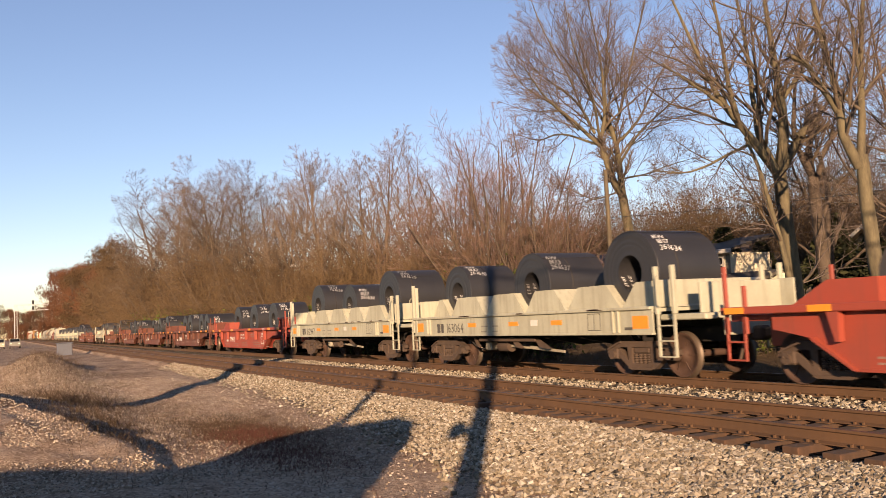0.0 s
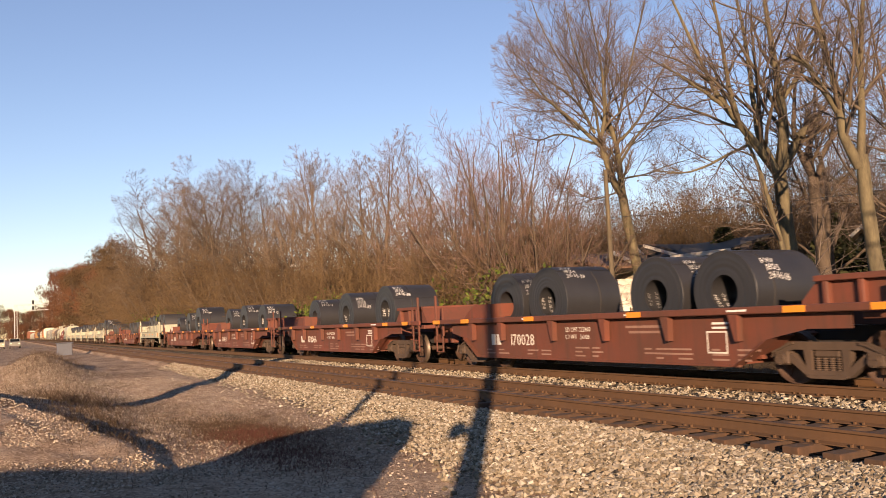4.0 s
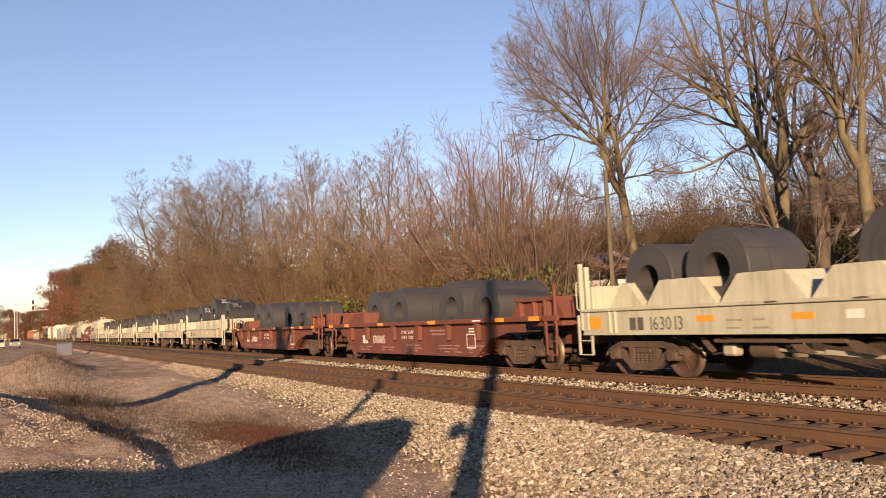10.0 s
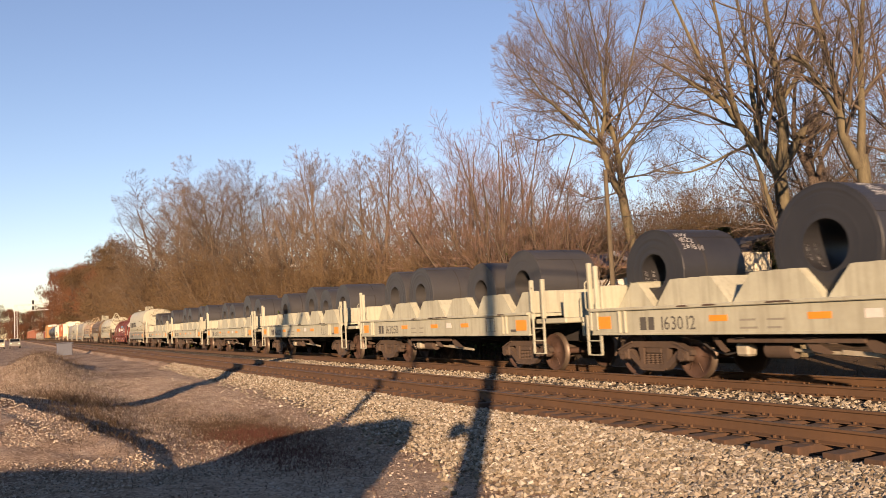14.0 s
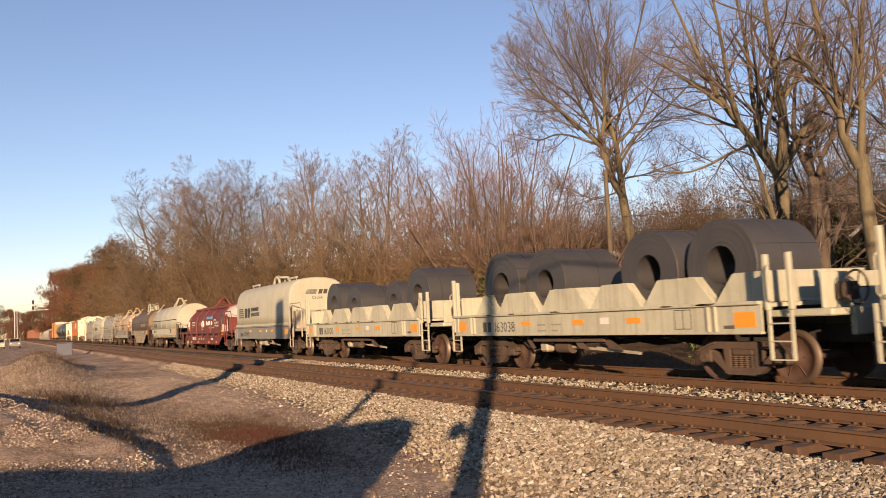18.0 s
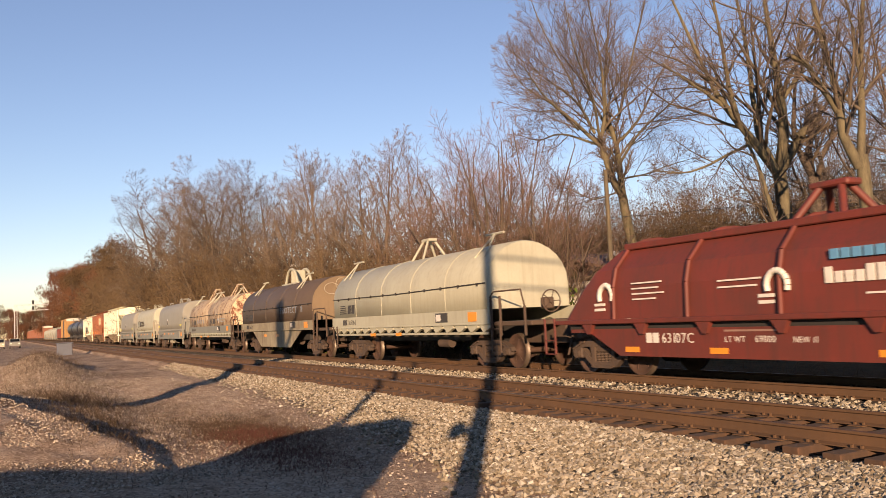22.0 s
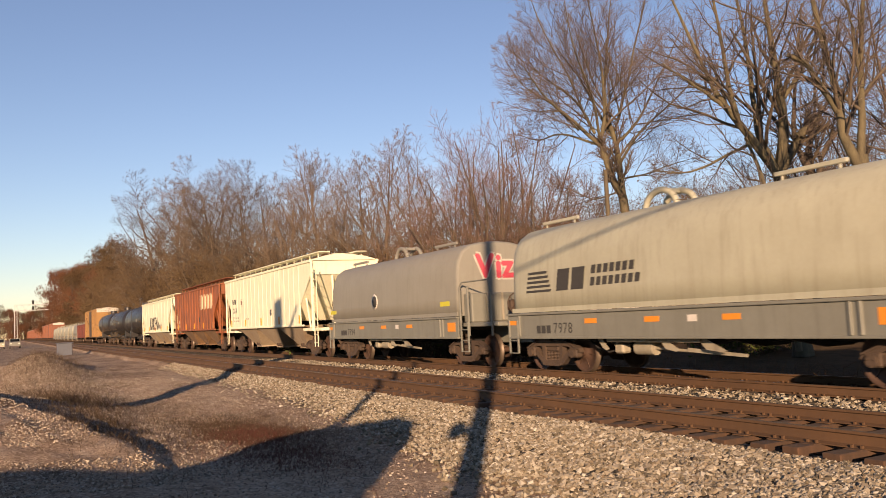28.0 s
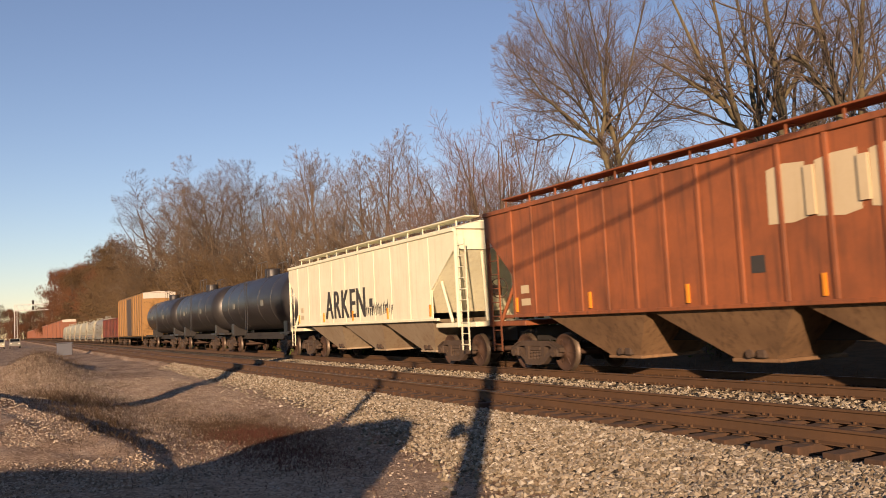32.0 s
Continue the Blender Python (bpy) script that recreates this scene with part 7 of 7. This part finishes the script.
M_BROWNROOF = paint("rusty_brown_roof", (0.16, 0.085, 0.05), (0.09, 0.055, 0.04), 0.8, 0.6, 0.4)
M_PANE = plain("window_pane", (0.02, 0.022, 0.025), 0.08)
M_FENCE = bark("weathered_fence_board", (0.36, 0.30, 0.22), (0.20, 0.16, 0.12), 0.9, 3.0)
M_POLE = bark("utility_pole_wood", (0.22, 0.18, 0.11), (0.08, 0.06, 0.04), 0.9, 5.0)
M_WIRE = plain("black_cable", (0.02, 0.02, 0.02), 0.6)


def house():
    h = empty("house", "pale yellow bungalow with dark shingled roof and white-trimmed dormer", "house", "", pose(-34.9, 32.0, -0.3, 0, 0, 0))
    # gable faces the tracks
    wall = part("wall", Shape().prism([(-6.6, 0), (2.0, 0), (2.0, 2.55), (-3.7, 4.85), (-6.6, 3.7)], 0, 0.25), M_SIDING, h)
    for k in range(24):
        z = 0.2 + k * 0.18
        x0, x1 = -6.58 + max(0.0, (z - 3.6) * 2.6), 1.98 - max(0.0, (z - 2.45) * 2.45)
        part("board", Shape().box(x0, x1, -0.018, -0.002, z, z + 0.165), M_SIDING, wall)
    part("wall", Shape().box(1.75, 2.0, 0.25, 8.0, 0, 2.5).box(-6.6, -6.35, 0.25, 8.0, 0, 3.6).box(-6.35, 1.75, 7.8, 8.0, 0, 2.5), M_SIDING, h)
    for a, b in (((-7.2, 3.4), (-3.7, 4.95)), ((-3.7, 4.95), (2.5, 2.4))):
        part("roof", Shape().prism([a, b, (b[0], b[1] + 0.16), (a[0], a[1] + 0.16)], -0.6, 2.2), M_SHINGLE, h)
        part("bargeboard", Shape().prism([(a[0], a[1] - 0.05), (b[0], b[1] - 0.05), (b[0], b[1] + 0.18), (a[0], a[1] + 0.18)], -0.66, -0.6), M_TRIM, h)
    # the main roof behind, its steep end rake and the dormer
    part("main_roof", Shape().prism([(-4.4, 5.55), (-1.9, 5.25), (0.6, 4.5), (4.3, 2.6), (-1.0, 2.6), (-2.9, 4.4)], 1.2, 8.4), M_SHINGLE, h)
    part("bargeboard", Shape().prism([(-4.4, 5.75), (-4.2, 5.75), (-2.7, 4.55), (-2.9, 4.45)], 1.1, 1.2), M_TRIM, h)
    part("rake_trim", Shape().prism([(-2.0, 5.33), (-2.0, 5.17), (0.6, 4.38), (0.6, 4.56)], 0.2, 0.28), M_TRIM, h)
    part("dormer", Shape().box(0.7, 4.25, 0.4, 3.2, 2.6, 4.3), M_SIDING, h)
    part("dormer_roof", Shape().prism([(0.0, 4.36), (0.0, 4.48), (3.2, 5.25), (3.2, 5.1)], -1.6, 4.65, "x"), M_SHINGLE, h)
    part("dormer_fascia", Shape().box(0.4, 4.7, -0.06, 0.0, 4.26, 4.48, 0.01), M_TRIM, h)
    for k in range(3):
        x = 1.45 + k * 0.82
        w = part("window", Shape().box(x, x + 0.74, 0.34, 0.4, 3.2, 4.16, 0.01), M_TRIM, h)
        part("pane", Shape().box(x + 0.12, x + 0.62, 0.325, 0.34, 3.74, 4.06), M_PANE, w)
        part("pane", Shape().box(x + 0.12, x + 0.62, 0.325, 0.34, 3.28, 3.66), M_PANE, w)
    part("shutter", Shape().box(3.95, 4.2, 0.35, 0.4, 3.2, 4.2, 0.01), M_GREY, h)
    part("porch_roof", Shape().prism([(-0.9, 2.75), (-0.9, 2.9), (0.4, 3.25), (0.4, 3.1)], 2.2, 7.4, "x"), M_SHINGLE, h)
    part("porch_fascia", Shape().box(3.6, 7.4, -0.98, -0.9, 2.68, 2.9, 0.01), M_TRIM, h)
    part("porch_post", Shape().box(7.0, 7.2, -0.9, -0.7, 0, 2.75, 0.01), M_TRIM, h)
    part("porch_wall", Shape().box(2.0, 7.3, 0.4, 0.6, 0, 3.05), M_SIDING, h)
    for k in range(2):
        x = -5.2 + k * 2.4
        w = part("window", Shape().box(x, x + 0.95, -0.07, -0.02, 1.0, 2.3, 0.01), M_TRIM, h)
        part("pane", Shape().box(x + 0.1, x + 0.85, -0.085, -0.07, 1.1, 2.2), M_PANE, w)


house()


def small_house(name, label, x, y, w, d, eave, ridge, wall_mat, roof_mat, turn=0):
    h = empty(name, label, "house", "", pose(x, y, -0.3, 0, 0, turn))
    part("wall", Shape().prism([(0, 0), (w, 0), (w, eave), (w / 2, ridge - 0.15), (0, eave)], 0, d), wall_mat, h)
    for a, b in (((-0.4, eave - 0.25), (w / 2, ridge)), ((w / 2, ridge), (w + 0.4, eave - 0.25))):
        part("roof", Shape().prism([a, b, (b[0], b[1] + 0.14), (a[0], a[1] + 0.14)], -0.4, d + 0.4), roof_mat, h)
        part("bargeboard", Shape().prism([(a[0], a[1] - 0.05), (b[0], b[1] - 0.05), (b[0], b[1] + 0.15), (a[0], a[1] + 0.15)], -0.45, -0.4), M_TRIM if wall_mat != M_BROWNROOF else roof_mat, h)
    for k in range(2):
        win = part("window", Shape().box(w * (0.25 + 0.4 * k), w * (0.25 + 0.4 * k) + 0.8, -0.05, 0.0, 0.9, 1.9, 0.01), M_TRIM, h)
        part("pane", Shape().box(w * (0.25 + 0.4 * k) + 0.1, w * (0.25 + 0.4 * k) + 0.7, -0.065, -0.05, 1.0, 1.8), M_PANE, win)
    return h


small_house("shed", "low white shed overgrown with vines under a brown roof", -45.0, 25.0, 5.0, 5.0, 2.9, 4.3, M_TRIM, M_BROWNROOF)
low = empty("garage", "white-walled garage with a sagging rusty-brown roof", "garage", "", pose(-44.5, 29.5, -0.3))
part("wall", Shape().box(0, 7.5, 0, 0.2, 0, 3.4).box(0, 0.2, 0.2, 6, 0, 3.4).box(7.3, 7.5, 0.2, 6, 0, 3.4).box(0.2, 7.3, 5.8, 6, 0, 3.4), M_TRIM, low)
part("roof", Shape().prism([(-0.7, 3.45), (2.9, 5.2), (3.0, 5.2), (8.2, 4.1), (8.2, 3.95), (2.95, 5.05), (-0.65, 3.3)], -0.5, 6.4), M_BROWNROOF, low)
small_house("far_house", "grey house with a pale-edged roof behind trees", -31.0, 39.0, 6.0, 6.0, 3.0, 5.3, M_GREY, M_SHINGLE, 8)
small_house("far_shed", "small dark shed with a pale roof edge", -23.4, 33.0, 3.6, 4.0, 1.9, 3.0, M_TRIM, M_BROWNROOF, 0)

fence = tagged(new("board_fence"), "weathered wooden board fence in the yard", "fence")
fence.location = (0, 26.4, -0.35)
rng = random.Random(9)
board = Shape().prism([(-0.065, 0), (0.065, 0), (0.065, 1.8), (0.0, 1.86), (-0.065, 1.8)], -0.012, 0.012).mesh("board", M_FENCE)
for k in range(92):
    part("board", board, None, fence, at=pose(-31.4 + k * 0.145, rng.uniform(-0.01, 0.01), rng.uniform(-0.05, 0.05) + 0.35 * smooth(30, 55, k), 0, rng.uniform(-1.2, 1.2), 0))
for z in (0.5, 1.5):
    part("rail", Shape().box(-31.5, -18.0, 0.02, 0.06, z - 0.04, z + 0.04), M_FENCE, fence)


def utility_pole(x, y, h, label, arm=0.0, arm_z=0.5, turn=0.0, r=0.15, z=-0.5):
    p = empty("utility_pole", label, "utility pole", "utility poles", pose(x, y, z, 0, 0, turn))
    part("pole", Shape().tube((0, 0, 0), (0, 0, h), r, r * 0.75, n=12), M_POLE, p)
    if arm:
        part("crossarm", Shape().box(-arm, arm, -0.06, 0.06, h - arm_z - 0.07, h - arm_z + 0.07, 0.01), M_POLE, p)
        for s in (-0.9, -0.45, 0.45, 0.9):
            part("insulator", Shape().lathe([(0.03, 0.0), (0.05, 0.05), (0.05, 0.1), (0.02, 0.14)], "z", 8, (s * arm, 0, h - arm_z + 0.07)), M_WHITE, p)
    return p


def cable(name, a, b, sag, r=0.012, label="thin black overhead cable between poles"):
    a, b = Vector(a), Vector(b)
    pts = []
    for i in range(13):
        t = i / 12
        p = a.lerp(b, t)
        p.z -= sag * 4 * t * (1 - t)
        pts.append(p)
    return tagged(part(name, Shape().path(pts, r, 5), M_WIRE), label, "cable")


utility_pole(-27.2, 22.0, 7.7, "weathered wooden utility pole among the yard trees", r=0.115)
cable("cable", (-27.2, 22.0, 6.2), (-75.0, 19.6, 5.6), 0.9)
cable("cable", (-27.2, 22.0, 5.2), (8.0, 30.0, 5.6), 0.7)
lamp = empty("street_lamp", "small white street lamp on a slim pole", "street lamp", "", pose(-62.2, 19.4, -0.5))
part("pole", Shape().tube((0, 0, 0), (0, 0, 6.4), 0.06, 0.04, n=8), M_POLE, lamp)
part("lamp_head", Shape().box(-0.1, 0.55, -0.14, 0.14, 6.35, 6.55, 0.04), M_TRIM, lamp)

# ---- far end of the line: signal bridge, parked vehicles, relay box ----
M_ALU = plain("pale_aluminium", (0.62, 0.61, 0.58), 0.5, 0.3)
gantry = empty("signal_bridge", "pale lattice cantilever signal bridge over the tracks", "signal bridge", "", pose(-330, 2.5, -0.5))
sh = Shape()
for dx, dy in ((-0.4, -0.4), (0.4, -0.4), (-0.4, 0.4), (0.4, 0.4)):
    sh.box(dx - 0.08, dx + 0.08, dy - 0.08, dy + 0.08, 0, 13.4)
for k in range(12):
    z = k * 1.1
    sh.tube((-0.4, -0.4, z), (-0.4, 0.4, z + 1.1), 0.05, n=4).tube((0.4, -0.4, z), (0.4, 0.4, z + 1.1), 0.05, n=4)
part("mast", sh, M_ALU, gantry)
sh = Shape()
for dx in (-0.4, 0.4):
    for z in (11.6, 13.6):
        sh.box(dx - 0.08, dx + 0.08, -0.5, 10.4, z - 0.1, z + 0.1)
    for k in range(10):
        sh.tube((dx, k * 1.04, 11.6 if k % 2 else 13.6), (dx, (k + 1) * 1.04, 13.6 if k % 2 else 11.6), 0.06, n=4)
sh.box(-0.5, 0.5, 4.5, 10.4, 13.6, 13.7)
for y in (4.5, 6.5, 8.5, 10.4):
    sh.box(0.42, 0.5, y - 0.06, y + 0.06, 13.6, 14.8)
sh.box(0.42, 0.5, 4.5, 10.4, 14.7, 14.85)
part("arm", sh, M_ALU, gantry)
for z in (11.7, 13.7):
    head = part("signal_head", Shape().box(0.5, 0.9, 5.1, 5.8, z, z + 1.4, 0.08), M_BLACK, gantry)
    part("visor", Shape().lathe([(0.32, 0.9), (0.32, 1.2)], "x", 12, (0, 5.45, z + 1.0)), M_BLACK, head)


def far_vehicle(label, x, y, body, tall):
    v = empty("parked_pickup", label, "vehicle", "", pose(x, y, -0.45))
    part("body", Shape().prism([(-2.6, 0.5), (2.6, 0.5), (2.6, 1.15), (1.2, 1.25), (0.6, tall), (-0.9, tall), (-1.2, 1.2), (-2.6, 1.15)], -0.95, 0.95), body, v)
    part("windscreen", Shape().prism([(1.16, 1.3), (0.66, tall - 0.08), (0.7, tall - 0.06), (1.2, 1.3)], -0.8, 0.8), M_PANE, v)
    for dx in (-1.7, 1.7):
        for s in (-1, 1):
            w = part("wheel", Shape().tube((dx, s * 0.75, 0.36), (dx, s * 0.97, 0.36), 0.36, n=14), M_BLACK, v)
            part("rim", Shape().tube((dx, s * 0.96, 0.36), (dx, s * 0.985, 0.36), 0.2, n=12), M_ALU, w)
    for s in (-0.7, 0.7):
        part("headlight", Shape().box(2.58, 2.62, s - 0.15, s + 0.15, 0.85, 1.05, 0.01), M_WHITE, v)


far_vehicle("white pickup parked far down the lineside track", -175.0, -1.5, M_CREAM, 1.9)
far_vehicle("grey pickup parked far down the lineside track", -185.0, 1.2, M_GREY, 1.85)
M_BLUEGREY = paint("blue_grey_cabinet_paint", (0.10, 0.115, 0.15), (0.06, 0.06, 0.07), 0.6)
box = empty("relay_box", "blue-grey steel relay cabinet beside the track", "cabinet", "", pose(-92, 5.0, -0.6))
part("cabinet", Shape().box(-0.5, 0.5, -0.7, 0.7, 0.1, 1.35, 0.03), M_BLUEGREY, box)
part("cap", Shape().box(-0.58, 0.58, -0.78, 0.78, 1.35, 1.42, 0.02), M_BLUEGREY, box)
part("plinth", Shape().box(-0.6, 0.6, -0.8, 0.8, 0.0, 0.1), M_GREY, box)

# ---- behind the camera: what throws the long shadows ----
utility_pole(2.2, -2.16, 10.2, "tall wooden utility pole beside the lineside path", r=0.19)
cable("cable", (2.2, -2.16, 8.1), (9.0, 30.0, 8.4), 0.5, 0.04, "thick black cable bundle crossing the tracks")
cable("cable", (2.2, -2.16, 7.3), (10.0, 30.0, 7.8), 0.5, 0.04, "thick black cable bundle crossing the tracks")
utility_pole(3.6, -6.35, 7.6, "shorter wooden utility pole beside the lineside path", r=0.12)
snag = empty("tree_snag", "thick bare broken-topped tree trunk beside the path", "tree", "", pose(-11.75, -5.83, -0.5))
part("trunk", Shape().tube((0, 0, 0), (0.05, 0, 5.0), 0.55, 0.46, n=14).tube((0.05, 0, 5.0), (-0.05, 0.05, 9.4), 0.46, 0.34, n=14), M_BARK, snag)
part("limb", Shape().tube((0, 0, 6.4), (0.9, 1.3, 8.6), 0.16, 0.08, n=8), M_BARK, snag)
meter = empty("meter_box", "grey steel meter box strapped to a pole", "meter box", "", pose(2.2, -2.16, 2.75, 0, 0, 123))
part("case", Shape().box(-0.12, 0.12, 0.16, 0.46, 0.0, 0.14, 0.03).box(-0.14, 0.14, 0.3, 0.5, -0.08, 0.24, 0.04), M_GREY, meter)
shed = empty("storage_shed", "low timber storage shed with a sagging tin roof", "shed", "", pose(2.54, -1.6, -0.45, 0, 0, -32.25))
roofline = [(-1.75, 3.3), (-1.9, 3.62), (-2.3, 3.76), (-3.5, 3.58), (-4.2, 3.28), (-4.6, 2.92), (-5.0, 2.8), (-6.2, 2.88), (-7.6, 2.82), (-9.0, 2.92)]
part("wall", Shape().prism([(-1.8, 0.0)] + [(y, z - 0.12) for y, z in roofline] + [(-8.95, 0.0)], 0.1, 0.25, "x"), M_FENCE, shed)
part("wall", Shape().prism([(-1.8, 0.0)] + [(y, z - 0.12) for y, z in roofline] + [(-8.95, 0.0)], 3.6, 3.75, "x").box(0.25, 3.6, -1.92, -1.8, 0, 3.1).box(0.25, 3.6, -8.95, -8.83, 0, 2.7), M_FENCE, shed)
part("roof", Shape().prism(roofline + [(y, z - 0.1) for y, z in roofline[::-1]], 0.0, 3.9, "x"), M_ROOFW, shed)
part("door", Shape().box(0.07, 0.1, -3.6, -2.6, 0.05, 2.1, 0.01), M_DOOR, shed)


# ---- loose stones, weeds and litter on the ground ----
def stone_mesh(name, spots, lo, hi, material, seed):
    """Angular stones: squashed, randomly turned octahedra with cut corners."""
    r = np.random.default_rng(seed)
    base = np.array([(1, 0, 0), (-1, 0, 0), (0, 1, 0), (0, -1, 0), (0, 0, 1), (0, 0, -1)], float)
    tri = np.array([(0, 2, 4), (2, 1, 4), (1, 3, 4), (3, 0, 4), (2, 0, 5), (1, 2, 5), (3, 1, 5), (0, 3, 5)])
    n = len(spots)
    c = np.asarray(spots, float)
    size = r.uniform(lo, hi, (n, 1, 1)) * r.uniform(0.7, 1.3, (n, 6, 1))
    q = r.normal(size=(n, 4))
    q /= np.linalg.norm(q, axis=1, keepdims=True)
    w, x, y, z = q.T
    R = np.stack([1 - 2 * (y * y + z * z), 2 * (x * y - z * w), 2 * (x * z + y * w), 2 * (x * y + z * w), 1 - 2 * (x * x + z * z), 2 * (y * z - x * w),
                  2 * (x * z - y * w), 2 * (y * z + x * w), 1 - 2 * (x * x + y * y)], axis=1).reshape(n, 3, 3)
    v = np.einsum("nij,nkj->nki", R, base[None] * size) * np.array([1, 1, 0.8]) + c[:, None, :]
    f = (tri[None] + (np.arange(n) * 6)[:, None, None]).reshape(-1, 3)
    return quad_mesh(name, v.reshape(-1, 3), f, material)


M_STONE = leafy("ballast_chippings", [(0.13, 0.105, 0.07), (0.25, 0.21, 0.15), (0.35, 0.295, 0.22), (0.47, 0.42, 0.33), (0.21, 0.155, 0.10), (0.62, 0.58, 0.49)], 0.85)
M_PEBBLE = leafy("path_pebbles", [(0.16, 0.12, 0.088), (0.32, 0.25, 0.19), (0.45, 0.37, 0.29), (0.62, 0.54, 0.44), (0.24, 0.165, 0.115)], 0.9)
rng = random.Random(12)
spots = []
while len(spots) < 25000:
    x = -4.0 - 42.0 * rng.random() ** 1.7
    y = rng.uniform(4.0, 7.74)
    if y < shoulder_edge(x) - 0.4 + rng.gauss(0, 0.35):
        continue
    spots.append((x, y, ground_z(x, y) + 0.02))
for _ in range(6000):
    x = -4.5 - 36.0 * rng.random() ** 1.4
    y = rng.choice((rng.uniform(10.3, 11.65), rng.uniform(10.0, 11.9)))
    spots.append((x, y, -0.155 + rng.uniform(-0.03, 0.015)))
tagged(part("ballast_stones", stone_mesh("ballast_stones", spots, 0.022, 0.05, M_STONE, 1), None), "loose pale ballast stones piled beside the rails", "stones", kind="stuff")
spots = []
for _ in range(26000):
    x, y = -11 - 34 * rng.random() ** 1.3, rng.gauss(0.9, 1.5)
    if y > 4.2 or noise.noise((x * 0.4, y * 0.6, 2.0)) < -0.25:
        continue
    spots.append((x, y, ground_z(x, y) + 0.008))
for _ in range(9000):
    x, y = rng.uniform(-62, -30), rng.gauss(1.0, 1.3)
    spots.append((x, y, ground_z(x, y) + 0.012))
for _ in range(9000):
    x = -8 - 30 * rng.random()
    y = rng.uniform(1.5, 6.0)
    spots.append((x, y, ground_z(x, y) + 0.004))
tagged(part("path_gravel", stone_mesh("path_gravel", spots, 0.009, 0.024, M_PEBBLE, 2), None), "coarse gravel scattered on the lineside path", "gravel", kind="stuff")


M_REDWEED = leafy("reddish_dry_weeds", [(0.13, 0.045, 0.032), (0.19, 0.062, 0.046), (0.085, 0.042, 0.028), (0.22, 0.11, 0.075)])
M_MAT = leafy("matted_brown_weeds", [(0.075, 0.052, 0.028), (0.11, 0.072, 0.04), (0.15, 0.10, 0.058), (0.10, 0.052, 0.034)])


def weed_patch(label, cx, cy, sx, sy, n, h, seed, material):
    r = random.Random(seed)
    segs = []
    for _ in range(n):
        x, y = cx + r.gauss(0, sx), cy + r.gauss(0, sy)
        p = Vector((x, y, ground_z(x, y) - 0.01))
        d = Vector((r.gauss(0, 0.4), r.gauss(0, 0.4), 1)).normalized()
        hh = h * r.uniform(0.3, 1.0)
        for k in range(2):
            q = p + d * hh * 0.5
            segs.append((*p, *q, 0.004, 0.0025))
            d = (d + Vector((r.gauss(0, 0.5), r.gauss(0, 0.5), -0.2))).normalized()
            p = q
    tagged(part("dry_weeds", tubes_mesh("dry_weeds", segs, 3, material), None), label, "weeds", kind="stuff")


weed_patch("dead grass and weeds in the ditch beyond the tracks", -26, 16.2, 17.0, 0.6, 3500, 0.9, 5, M_WEED)
weed_patch("reddish-brown dry leaves and weeds on the trodden dirt", -15.0, 3.85, 0.9, 0.35, 2600, 0.12, 1, M_REDWEED)
weed_patch("olive-brown matted weeds on the trodden dirt", -16.6, 3.9, 1.7, 0.6, 6500, 0.10, 6, M_MAT)
weed_patch("dark matted weeds beside the path", -12.2, 3.6, 1.1, 0.45, 2400, 0.08, 7, M_REDWEED)
weed_patch("straggling dry weeds on the earth mound", -44, 1.4, 8.0, 1.0, 2200, 0.4, 2, M_MAT)
weed_patch("thin brown weeds beside the gravel", -25, 1.5, 3.2, 0.7, 1300, 0.4, 3, M_MAT)
weed_patch("dry leaf litter and weeds along the ditch", -22.5, 3.4, 3.6, 0.9, 3600, 0.08, 4, M_MAT)
weed_patch("thin weeds between the gravel ridges", -17.5, 1.6, 2.6, 0.5, 1600, 0.2, 8, M_MAT)


# ---- what moves ----
WHEELS = 1


def motions():
    """The whole train rolls at one speed; its wheels turn with it."""
    turn = math.degrees(SPEED / 0.457)
    frames = [k / FPS for k in range(int(32.0 * FPS) + 1)]
    for thing, x, y, z in MOVERS:
        walk(thing, [(t, pose(x + SPEED * t, y, z)) for t in (0.0, 8.0, 16.0, 24.0, 32.0)])
        if WHEELS and x > -470.0:
            for ob in thing.children_recursive:
                if ob.name.startswith("wheelset"):
                    p = ob.matrix_basis.translation.copy()
                    walk(ob, [(t, pose(p.x, p.y, p.z, 0, (turn * t) % 360.0)) for t in frames])


motions()
